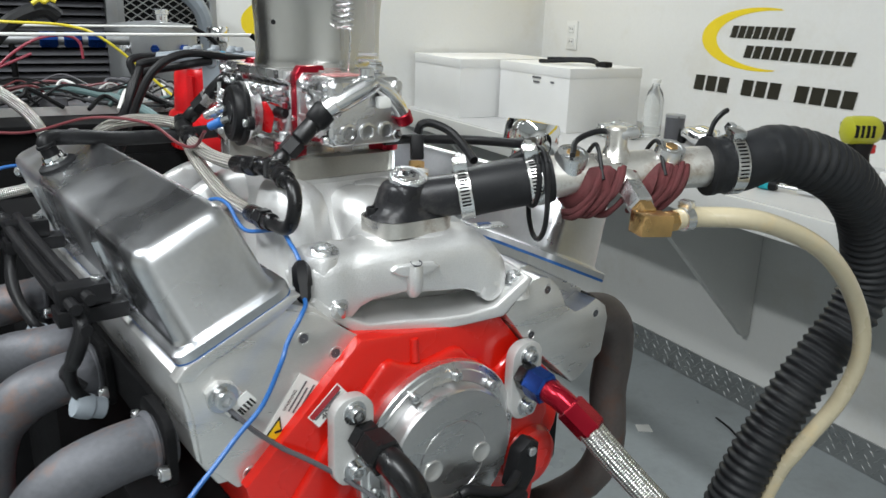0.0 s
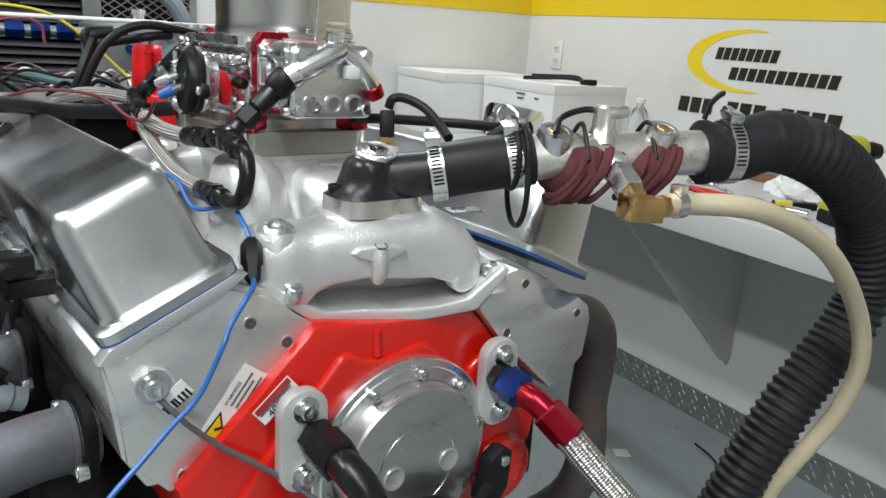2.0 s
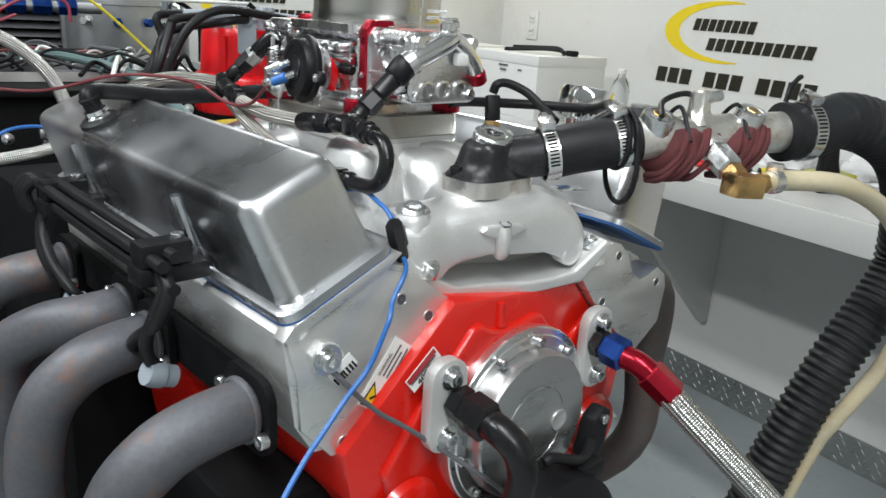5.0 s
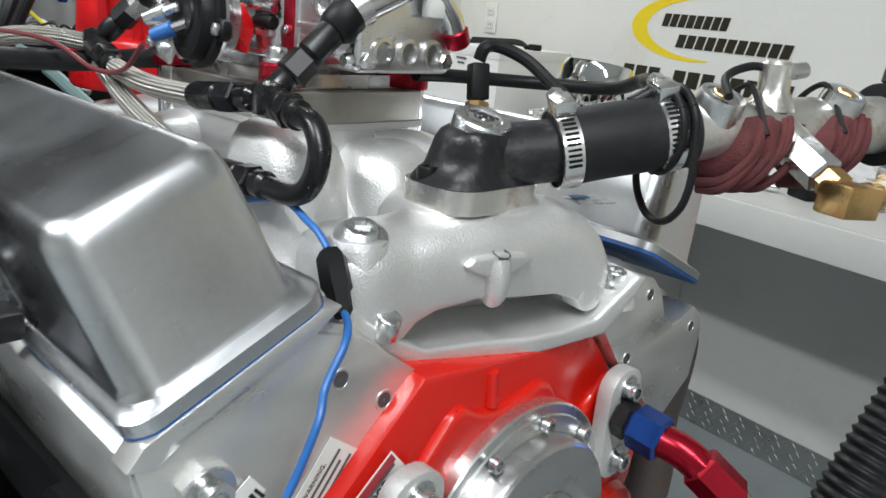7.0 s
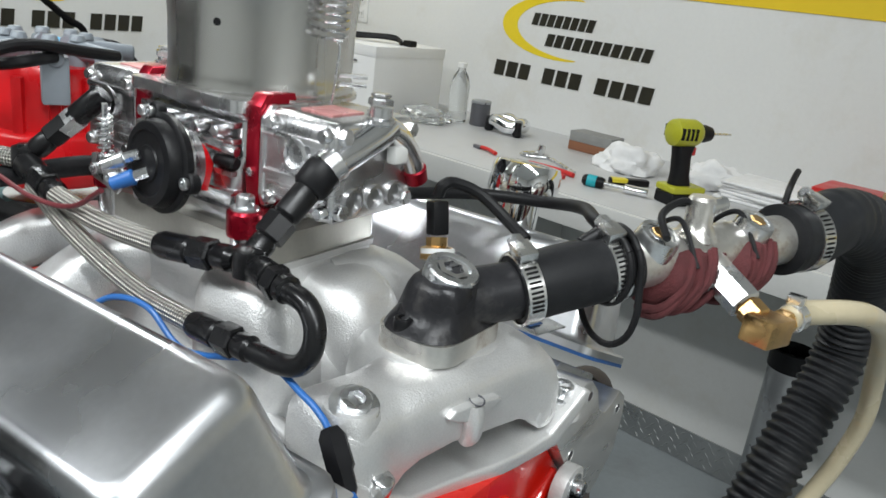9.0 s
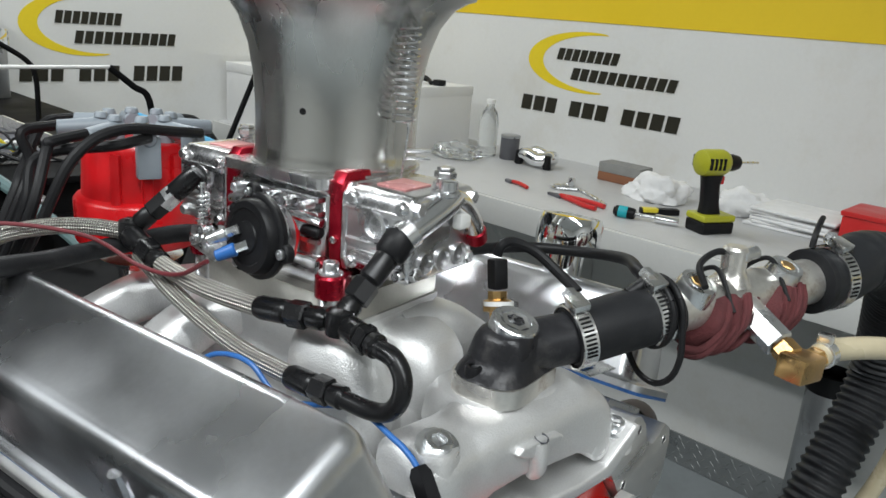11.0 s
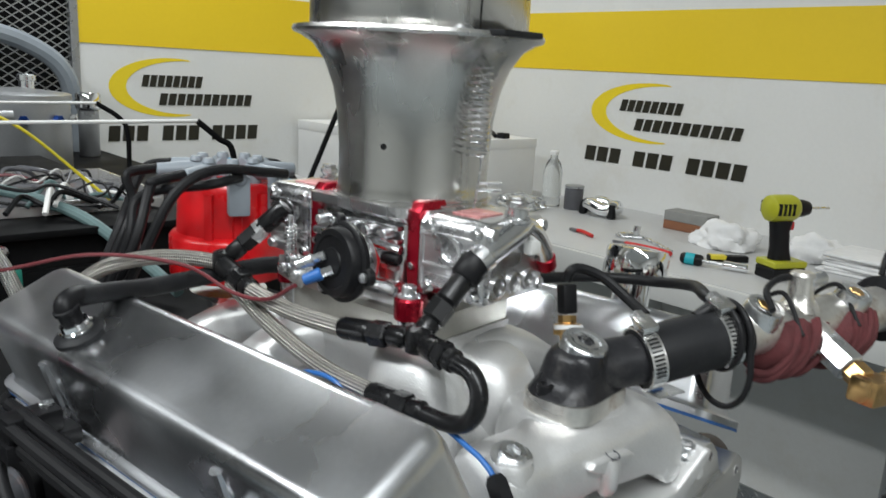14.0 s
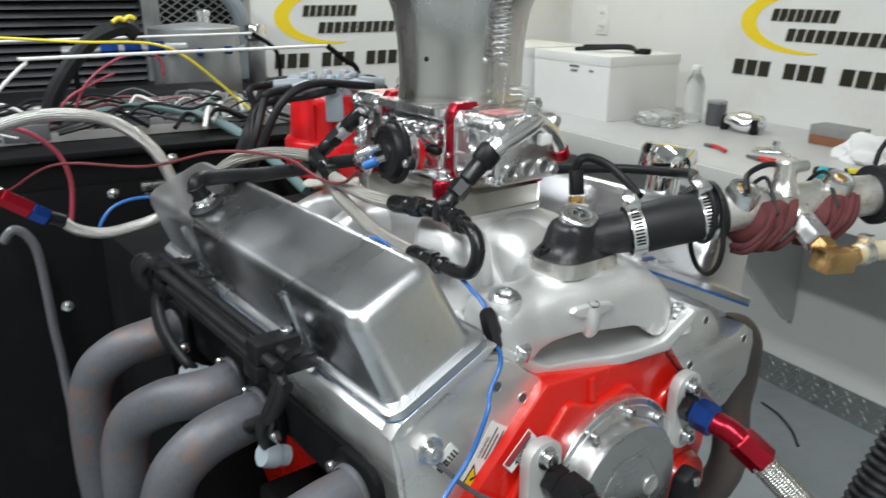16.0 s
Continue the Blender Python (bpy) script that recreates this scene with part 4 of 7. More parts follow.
b = bmesh.new(); lathe(b, [(0.080, 0), (0.086, 0.003), (0.094, 0.02), (0.10, 0.05), (0.10, 0.4), (0.10, 1.3)], (SX, SY, 1.337), (SX, SY, 3), 48)
part("flexible_duct", b, BLKPL, hat, "black flexible duct rising to the ceiling")
b = bmesh.new(); m = Matrix.Translation((SX, SY, 1.3015)) @ Matrix.Rotation(math.atan2(fa.y, fa.x) + 0.25, 4, "Z")
prism(b, [(0.070, -0.024), (0.096, -0.020), (0.098, 0.016), (0.072, 0.024)], -0.001, 0.003, "z", 0.001)
bmesh.ops.transform(b, matrix=m, verts=b.verts)
part("tape_pad", b, RUBBER, hat, "black tape over the lip")
b = bmesh.new(); rod(b, (SX - 0.035, SY - 0.068, 1.301), (SX - 0.035, SY - 0.068, 1.306), 0.0085, 0.006, 18, 0.001)
part("hold_down_button", b, ZINC, hat)
b = bmesh.new(); rod(b, (SX - 0.033, SY - 0.0795, 1.304), (SX - 0.032, SY - 0.0795, 1.338), 0.0007, seg=6)
part("tie_wire", b, BLKMET, hat)

# ---- distributor ----
DX, DY = 0.0, 0.44
dist = thing("distributor", "red distributor with grey plug boots on its cap", "distributor", (DX, DY, 1.06))
b = bmesh.new(); lathe(b, [(0.018, 0), (0.020, 0.03), (0.035, 0.04)], (DX, DY, 1.03), (DX, DY, 2), 28)
part("housing", b, POLI, dist)
b = bmesh.new()
lathe(b, [(0.050, 0), (0.052, 0.003), (0.052, 0.036), (0.050, 0.039), (0.0455, 0.041), (0.0435, 0.080), (0.040, 0.086), (0.02, 0.087)], (DX, DY, 1.085), (DX, DY, 2), 40)
cap = part("cap", b, REDCAP, dist, "glossy red plastic cap")
for a in (215, 245, 275, 310):
    r = Vector((math.cos(radians(a)), math.sin(radians(a)), 0))
    b = bmesh.new(); box(b, (-0.004, -0.004, 1.122), (0.004, 0.005, 1.165), 0.002, m=Matrix.Translation((DX + r.x * 0.0445, DY + r.y * 0.0445, 0)) @ Matrix.Rotation(radians(a + 90), 4, "Z"))
    part("cap_rib", b, REDCAP, cap)
for i in range(8):
    a = radians(200 + 45 * i)
    r = Vector((math.cos(a), math.sin(a), 0))
    p = Vector((DX, DY, 1.164)) + r * 0.027
    b = bmesh.new(); rod(b, p, p + V(0, 0, 0.018), 0.0075, 0.0068, 12, 0.001)
    tower = part("boot", b, GREYPL, dist, "grey rubber plug wire boot")
    q = p + V(0, 0, 0.0185)
    b = bmesh.new(); rod(b, q - r * 0.006, q + r * 0.034 + V(0, 0, -0.002), 0.0075, 0.0062, 12, 0.0012)
    part("boot_arm", b, GREYPL, tower)
    b = bmesh.new(); rod(b, q + V(0, 0, 0.006), q + V(0, 0, 0.011), 0.006, 0.005, 8, 0.0008)
    part("boot_cap", b, GREYPL, tower)
    if i in (1, 2):
        b = bmesh.new(); box(b, (-0.009, -0.006, -0.034), (0.009, 0.006, 0.0), 0.002, m=Matrix.Translation(q + r * 0.026) @ Matrix.Rotation(a + 1.57, 4, "Z"))
        part("boot_tab", b, GREYPL, tower)
    e = q + r * 0.033
    if i == 3:
        continue
    b = bmesh.new()
    if i in (0, 1, 6, 7):
        k = {0: 0, 1: 1, 7: 2, 6: 3}[i]
        tube(b, [e, e + V(-0.028, 0.0, -0.004), (-0.088 + 0.004 * k, DY - 0.02 + 0.02 * k, 1.172 - 0.008 * k), (-0.108 + 0.006 * k, DY - 0.03 + 0.02 * k, 1.13), (-0.122, DY + 0.0 + 0.01 * k, 1.07), (-0.16, DY + 0.04, 1.02), (-0.19, DY + 0.05, 0.99)], 0.0042, 10, 6)
    elif i == 2:
        tube(b, [e, e + V(-0.022, -0.003, 0.003), (-0.052, DY - 0.056, 1.190), (-0.084, DY - 0.050, 1.172), (-0.106, DY - 0.04, 1.125), (-0.116, DY - 0.01, 1.08), (-0.14, DY + 0.03, 1.03)], 0.0042, 10, 6)
    else:
        tube(b, [e, e + V(0.02, 0.0, -0.006), (0.085, DY - 0.02 * (i - 4), 1.15), (0.10, DY, 1.09), (0.14, DY + 0.03, 1.05)], 0.0042, 10, 6)
    part("plug_wire", b, WIRECYAN if i == 5 else WIREBLK, dist)

# ---- water crossover ----
cross = thing("water_crossover", "bright cast aluminium water crossover bolted across the front", "water outlet", (0, 0.05, 1.01))
CA = Matrix.Translation((0, 0.04, 0)) @ Matrix.Rotation(radians(-14), 4, "Z")      # it spans the staggered banks askew

def cpart(name, bm_, material, parent, label="", angle=50):
    bmesh.ops.transform(bm_, matrix=CA, verts=bm_.verts)
    return part(name, bm_, material, parent, label, angle)

def cbolt(p, n, r, h, washer):
    bolt(cross, CA @ Vector(p), CA.to_3x3() @ Vector(n), r, h, washer)

b = bmesh.new()
prism(b, [(-0.0945, 1.0345), (-0.073, 1.0200), (-0.051, 1.0040), (-0.027, 1.0065), (-0.008, 1.0030), (0.010, 1.0020), (0.032, 1.0030), (0.066, 1.0061), (0.086, 1.0265), (0.0915, 1.0360), (0.086, 1.0385), (0.0800, 1.0335), (0.0585, 1.0160), (0.036, 1.0125), (0.014, 1.0122), (-0.019, 1.0148), (-0.0485, 1.0155), (-0.066, 1.0241), (-0.0880, 1.0400), (-0.0945, 1.0400)], -0.012, 0.060, "y", 0.0022, 3)
cpart("flange", b, CASTW, cross)
b = bmesh.new(); box(b, (-0.062, 0.034, 1.012), (0.064, 0.040, 1.045), 0.002)
cpart("cavity_floor", b, CAST, cross)

def shoulder(u, vf, vb, wb, wt):
    """Rounded section of the casting: upright front, sloping shoulder, flat top."""
    poly = [(vf + 0.003, wb), (vf, wb + 0.004), (vf, wt - 0.013), (vf + 0.007, wt - 0.0035), (vf + 0.020, wt), (vb, wt), (vb, wb)]
    for _ in range(2):
        poly = [((1 - f) * a[0] + f * c_[0], (1 - f) * a[1] + f * c_[1]) for a, c_ in zip(poly, poly[1:] + poly[:1]) for f in (0.25, 0.75)]
    return [(u, v, w) for v, w in poly]

b = bmesh.new()
loft(b, [shoulder(*q) for q in ((-0.0975, 0.006, 0.032, 1.034, 1.057), (-0.0945, -0.005, 0.036, 1.027, 1.066), (-0.087, -0.0095, 0.038, 1.022, 1.0695), (-0.076, -0.0115, 0.038, 1.017, 1.0705), (-0.066, -0.0110, 0.038, 1.016, 1.071), (-0.0595, -0.0095, 0.038, 1.020, 1.0705), (-0.053, -0.0095, 0.038, 1.027, 1.0715),
    (-0.043, -0.0095, 0.040, 1.0315, 1.0735), (-0.020, -0.0095, 0.044, 1.0345, 1.0750), (-0.002, -0.0095, 0.044, 1.0330, 1.0745), (0.012, -0.008, 0.044, 1.0315, 1.0745), (0.032, -0.0075, 0.042, 1.0305, 1.0775), (0.044, -0.0078, 0.038, 1.0265, 1.0760), (0.053, -0.0080, 0.036, 1.021, 1.0715), (0.062, -0.0075, 0.034, 1.019, 1.0640), (0.070, -0.003, 0.030, 1.021, 1.0560), (0.0755, 0.006, 0.024, 1.024, 1.0440))])
cpart("body", b, CASTW, cross, "", 60)
b = bmesh.new()
loft(b, [[(x, y, z) for x, y in rrect(-0.004, 0.034, hx, hy, 0.018, 6)] for z, hx, hy in ((1.05, 0.042, 0.034), (1.066, 0.041, 0.032), (1.0735, 0.038, 0.028), (1.0755, 0.0365, 0.0265))])
cpart("neck_pad", b, CASTW, cross, "", 50)
for x, y, z0, z1, r in ((-0.0785, 0.006, 1.03, 1.0685, 0.0150), (0.0805, 0.002, 1.018, 1.0285, 0.0125)):
    b = bmesh.new(); lathe(b, [(r * 1.12, 0), (r, z1 - z0 - 0.004), (r * 0.88, z1 - z0), (0.002, z1 - z0 + 0.0002)], (x, y, z0), (x, y, 2), 24)
    cpart("bolt_post", b, CASTW, cross)
cbolt((-0.0785, 0.004, 1.0683), (-0.1, -0.35, 1), 0.0080, 0.0048, 0.0016)
cbolt((0.0805, 0.002, 1.0287), (0, -0.1, 1), 0.0066, 0.0075, 0.0018)
b = bmesh.new(); lathe(b, [(0.0100, 0), (0.0094, 0.012), (0.0080, 0.0135), (0.0045, 0.0136), (0.004, 0.006), (0.0003, 0.006)], (0.056, 0.006, 1.0285), (0.0565, -1, 1.0), 22)
cpart("threaded_boss", b, CASTW, cross)
# shelf with a threaded hole and the prow below it
b = bmesh.new()
prism(b, [(-0.0315, 1.0545), (-0.027, 1.0585), (-0.012, 1.0595), (0.004, 1.0585), (0.009, 1.0550), (0.002, 1.0515), (-0.004, 1.0490), (-0.0185, 1.0490), (-0.0245, 1.0510)], -0.0130, 0.000, "y", 0.0018, 3)
lug = cpart("front_lug", b, CASTW, cross, "", 60)
b = bmesh.new(); lathe(b, [(0.0046, 0.0004), (0.0040, 0.0006), (0.0036, -0.002), (0.0003, -0.0022)], (-0.0105, -0.0110, 1.0592), (-0.0105, -0.30, 2.0), 18, caps=False)
cpart("thread", b, HEADER, lug)
b = bmesh.new(); tube(b, [(-0.0112, -0.0085, 1.0555), (-0.0112, -0.0108, 1.0475), (-0.0112, -0.0105, 1.0395), (-0.0112, -0.0070, 1.0350)], 0.0078, 16, 5, radius=lambda d_: 0.0070 - 0.08 * d_)
cpart("lug_prow", b, CASTW, lug, "", 60)
b = bmesh.new(); lathe(b, [(0.0066, 0), (0.0062, 0.010), (0.0050, 0.0112), (0.001, 0.0113)], (-0.0705, -0.0095, 1.026), (-0.0705, -0.018, 1.05), 16)
cpart("drain_plug", b, ZINC, cross)
b = bmesh.new(); box(b, (0.030, 0.004, 1.0768), (0.056, 0.020, 1.0778), 0.0003, m=Matrix.Rotation(radians(1), 4, "Y"))
tag = cpart("tag_plate", b, ZINC, cross, "small metal tag with blue print")
b = bmesh.new(); box(b, (0.033, 0.012, 1.0785), (0.044, 0.017, 1.0789), m=Matrix.Rotation(radians(1), 4, "Y"))
cpart("tag_print", b, WIREBLUE, tag)

# ---- water neck, manifold pipe, hoses ----
neck = thing("water_neck", "black painted water neck with a threaded plug", "water neck", (0, 0.078, 1.074))
b = bmesh.new()
loft(b, [[(x, y, z) for x, y in rrect(0.004, 0.070, 0.034, 0.024, 0.016, 6)] for z in (1.0745, 1.0865)])
part("base_flange", b, RUSTMAN, neck, "bare worn metal flange")
b = bmesh.new()
loft(b, [[(x, y, z) for x, y in rrect(cx, cy, hx, hy, min(hx, hy) * 0.8, 5)] for z, cx, cy, hx, hy in ((1.0867, 0.004, 0.070, 0.0335, 0.0235), (1.0895, 0.004, 0.070, 0.031, 0.0225), (1.0935, 0.004, 0.070, 0.0255, 0.0210), (1.101, 0.0035, 0.0695, 0.0225, 0.0200), (1.107, 0.003, 0.069, 0.0205, 0.0188), (1.1115, 0.003, 0.0685, 0.0180, 0.0170), (1.1135, 0.003, 0.068, 0.0150, 0.0150))])
part("dome", b, NECKBLK, neck, "", 60)
b = bmesh.new(); lathe(b, [(0.0150, -0.006), (0.0150, 0.0016), (0.0140, 0.0026), (0.0100, 0.0028), (0.0096, 0.0014), (0.0062, 0.0014)], (0.0025, 0.066, 1.1165), (-0.06, -0.25, 2.1), 28, caps=False)
pl = part("plug_rim", b, ZINC, neck)
b = bmesh.new(); lathe(b, [(0.0094, 0.0024), (0.0060, 0.0028), (0.0056, -0.002), (0.0003, -0.0024)], (0.0025, 0.066, 1.1165), (-0.06, -0.25, 2.1), 6, caps=False)
part("hex_socket", b, POLI, pl)
b = bmesh.new(); tube(b, [(0.004, 0.068, 1.099), (0.020, 0.057, 1.101), (0.036, 0.045, 1.104), (0.046, 0.037, 1.107)], 0.0165, 20, 6)
part("spout", b, NECKBLK, neck)
bolt(neck, (-0.0235, 0.076, 1.0866), (0, 0, 1), 0.0052, 0.0075, material=BLKPL)
bolt(neck, (0.031, 0.066, 1.0866), (0, 0, 1), 0.0052, 0.0075, material=BLKPL)
sens = thing("temperature_sensor", "brass temperature sensor with black wired connector", "sensor", (0.029, 0.095, 1.10))
b = bmesh.new(); lathe(b, [(0.0055, 0), (0.0055, 0.010), (0.0098, 0.011), (0.0098, 0.018), (0.0065, 0.019), (0.0065, 0.024)], (0.028, 0.092, 1.098), (0.035, 0.10, 1.13), 8)
part("body", b, BRASS, sens)
b = bmesh.new(); lathe(b, [(0.010, 0.0), (0.010, 0.003)], (0.0305, 0.0945, 1.112), (0.0365, 0.1015, 1.139), 20)
part("washer", b, WHITEPL, sens)
b = bmesh.new(); box(b, (-0.0052, -0.005, 0), (0.0052, 0.005, 0.020), 0.0015, m=axis_matrix((0.0335, 0.098, 1.122), (0.036, 0.103, 1.147)))
part("connector", b, BLKPL, sens)
b = bmesh.new(); tube(b, [(0.038, 0.104, 1.143), (0.040, 0.102, 1.150), (0.048, 0.098, 1.151), (0.058, 0.086, 1.145), (0.060, 0.068, 1.134), (0.056, 0.052, 1.127)], 0.0036, 10, 8)
part("lead", b, WIREBLK, sens)

def clamp(name, c, d, r, up_dir=(0, -0.3, 1)):
    """Worm-drive hose clamp round an axis."""
    th = thing(name, "stainless worm-drive hose clamp with slotted band", "hose clamp", c, "hose clamps")
    c, d = Vector(c), Vector(d).normalized()
    b = bmesh.new()
    lathe(b, [(r, -0.0054), (r + 0.0012, -0.0052), (r + 0.0012, 0.0052), (r, 0.0054)], c, c + d, 40, caps=False)
    band = part("band", b, STEEL, th)
    u = Vector(up_dir); u = (u - d * u.dot(d)).normalized()
    w = d.cross(u)
    for k in range(20):
        a = radians(-22 - 7.5 * k) if k < 10 else radians(22 + 7.5 * (k - 10))
        n = u * math.cos(a) + w * math.sin(a)
        t = -u * math.sin(a) + w * math.cos(a)
        b = bmesh.new()
        m = Matrix((( *d, 0), (*t, 0), (*n, 0), (0, 0, 0, 1))).transposed()
        m.translation = c + n * (r + 0.0014)
        box(b, (-0.0034, -0.0006, -0.0003), (0.0034, 0.0006, 0.0003), m=m)
        part("slot", b, DARK, band)
    p = c + u * (r + 0.0045)
    b = bmesh.new(); box(b, (-0.0055, -0.008, -0.0035), (0.0055, 0.006, 0.0035), 0.001, m=Matrix(((*d, 0), (*w, 0), (*u, 0), (0, 0, 0, 1))).transposed())
    bmesh.ops.translate(b, verts=b.verts, vec=p)
    part("screw_housing", b, STEEL, th)
    b = bmesh.new(); hexnut(b, p - w * 0.006, p - w * 0.0135, 0.0048)
    part("screw", b, ZINC, th)
    return th

hose = thing("water_hose", "short black rubber water hose between neck and pipe", "hose", (0.06, 0.02, 1.11))
b = bmesh.new(); tube(b, [(0.036, 0.044, 1.104), (0.055, 0.030, 1.110), (0.075, 0.016, 1.115), (0.094, 0.004, 1.119)], 0.0195, 28, 6)
part("sleeve", b, RUBBER, hose)
for q0, q1 in (((0.0355, 0.0445, 1.1037), (0.055, 0.030, 1.110)), ((0.0925, 0.005, 1.1187), (0.075, 0.016, 1.115))):
    b = bmesh.new(); lathe(b, [(0.0150, 0.0), (0.0196, 0.0), (0.0202, 0.0015), (0.0202, 0.003), (0.0194, 0.0045)], q0, q1, 28, caps=False)
    part("end_lip", b, RUBBER, hose)
HD = Vector((0.058, -0.040, 0.015)).normalized()
clamp("hose_clamp", (0.039, 0.042, 1.1052), HD, 0.0198)
clamp("hose_clamp", (0.083, 0.0115, 1.1165), HD, 0.0198)

pipe = thing("water_pipe", "corroded metal water pipe with threaded bosses", "pipe", (0.15, -0.03, 1.12))
PD = Vector((0.128, -0.068, 0.009)).normalized()
P0 = Vector((0.092, 0.006, 1.1185))
b = bmesh.new(); rod(b, P0, P0 + PD * 0.148, 0.0165, seg=28)
pp = part("tube", b, RUSTMAN, pipe)
for dd, r in ((0.016, 0.0125), (0.096, 0.0115)):
    c = P0 + PD * dd
    b = bmesh.new(); lathe(b, [(r * 1.12, 0.008), (r * 1.02, 0.0195), (r * 0.96, 0.0215), (r * 0.72, 0.0217), (r * 0.70, 0.0209), (r * 0.56, 0.0209), (r * 0.54, 0.0216), (0.0003, 0.0216)], c, c + V(-0.15, -0.40, 1), 24)
    part("plug_boss", b, ZINC, pp)
    b = bmesh.new(); ax_ = V(-0.15, -0.40, 1).normalized(); hexnut(b, c + ax_ * 0.0205, c + ax_ * 0.0224, r * 0.46)
    part("hex_plug", b, BRASS, pp)
c = P0 + PD * 0.055
b = bmesh.new(); lathe(b, [(0.0145, 0.010), (0.011, 0.016), (0.0085, 0.021), (0.0085, 0.034), (0.007, 0.036), (0.002, 0.0362)], c, c + V(0, 0.02, 1), 22)
part("bleed_post", b, RUSTMAN, pp)
b = bmesh.new(); tube(b, [c + V(0.0, 0.0, 0.030), c + V(-0.01, 0.01, 0.032), c + V(-0.03, 0.014, 0.026), c + V(-0.045, 0.004, 0.017)], 0.0023, 10, 6)
part("bleed_lead", b, WIREBLK, pp)
b = bmesh.new(); rod(b, c + V(-0.002, -0.004, 0.03), c + V(0.012, -0.010, 0.0325), 0.0045, seg=12, bevel=0.001)
part("bleed_screw", b, ZINC, pp)
# drain branch: hex adapter, brass elbow, barb
j = P0 + PD * 0.060
b = bmesh.new(); lathe(b, [(0.012, 0.008), (0.0105, 0.020), (0.0095, 0.022)], j, j + V(-0.375, -0.84, -0.41), 20)
part("branch_boss", b, RUSTMAN, pp)
dv = Vector((-0.375, -0.84, -0.41)).normalized()
b = bmesh.new(); hexnut(b, j + dv * 0.018, j + dv * 0.046, 0.0105)
part("hex_adapter", b, ZINC, pp, "bare steel hex adapter")
b = bmesh.new(); hexnut(b, j + dv * 0.046, j + dv * 0.057, 0.0085)
part("brass_nipple", b, BRASS, pp)
k0 = j + dv * 0.064
b = bmesh.new(); box(b, (-0.014, -0.0095, -0.0082), (0.0125, 0.009, 0.0082), 0.0018, m=Matrix.Translation(k0) @ Matrix.Rotation(radians(-18), 4, "Z") @ Matrix.Rotation(radians(4), 4, "Y"))
part("brass_elbow", b, BRASS, pp, "machined brass elbow block")
bd = Vector((0.95, -0.28, 0.05)).normalized()
b = bmesh.new(); hexnut(b, k0 + bd * 0.012, k0 + bd * 0.022, 0.0078)
part("barb_nut", b, BRASS, pp)
# rags tied round the pipe
for dd, sd_, ww in ((0.042, 1, 0.022), (0.092, 2, 0.016)):
    rg = thing("shop_rag", "faded maroon shop rag tied round the pipe", "rag", P0 + PD * dd, "rags on the pipe")
    b = bmesh.new()
    rnd = random.Random(sd_)
    nseg, nrow = 36, 15
    rows = []
    ph = [rnd.uniform(0, 6.28) for _ in range(6)]
    sidev = PD.cross(V(0, 0, 1)).normalized()
    for a_ in range(nrow):
        q = a_ / (nrow - 1)
        row = []
        for i in range(nseg):
            t = 2 * math.pi * i / nseg
            low = max(0.0, 0.32 - 0.5 * math.sin(t)) / 0.82
            fold = 0.0022 * math.sin(q * 13 + ph[0] + 1.6 * math.sin(t + ph[1])) + 0.0014 * math.sin(q * 27 + 2 * t + ph[2]) + 0.0012 * math.sin(5 * t + ph[3] + q * 6)
            r = 0.0150 + 0.0150 * low ** 0.7 * math.sin(math.pi * q) ** 0.6 + fold * min(1, 1.6 * low)
            off = (q - 0.5) * ww * (1 + 0.9 * low * (1 if dd > 0.05 else 1.0)) + 0.003 * math.sin(t * 2 + ph[4]) - 0.010 * low
            row.append(b.verts.new(P0 + PD * (dd + off) + sidev * r * math.cos(t) + V(0, 0, 1) * r * math.sin(t)))
        rows.append(row)
    for r0, r1 in zip(rows, rows[1:]):
        for i in range(nseg):
            b.faces.new((r0[i], r0[(i + 1) % nseg], r1[(i + 1) % nseg], r1[i]))
    cloth = part("cloth", b, RAG, rg, "", 70)
    for kk in range(7):
        b = bmesh.new()
        z0 = P0 + PD * (dd + (kk - 3) * ww * 0.19 + rnd.uniform(-0.003, 0.003)) + V(0, 0, rnd.uniform(-0.003, 0.002))
        tube(b, [z0 + PD * 0.008 + sidev * 0.0145 + V(0, 0, 0.006), z0 + PD * 0.004 + sidev * 0.0205 + V(0, 0, -0.002), z0 - PD * 0.002 + sidev * 0.0230 + V(0, 0, -0.013), z0 - PD * 0.012 + sidev * 0.018 + V(0, 0, -0.025), z0 - PD * 0.016 + sidev * 0.004 + V(0, 0, -0.029)], 0.0046, 10, 6, radius=lambda d_: 0.0026 + 0.0004 * math.sin(d_ * 160 + kk))
        part("twist", b, RAG, cloth)
    b = bmesh.new(); m0 = P0 + PD * (dd - 0.004)
    tube(b, [m0 + sidev * 0.022, m0 + V(0, 0, 0.0235), m0 - sidev * 0.024, m0 - V(0, 0, 0.027)], 0.0017, 8, 8)
    part("zip_tie", b, WIREBLK, rg)

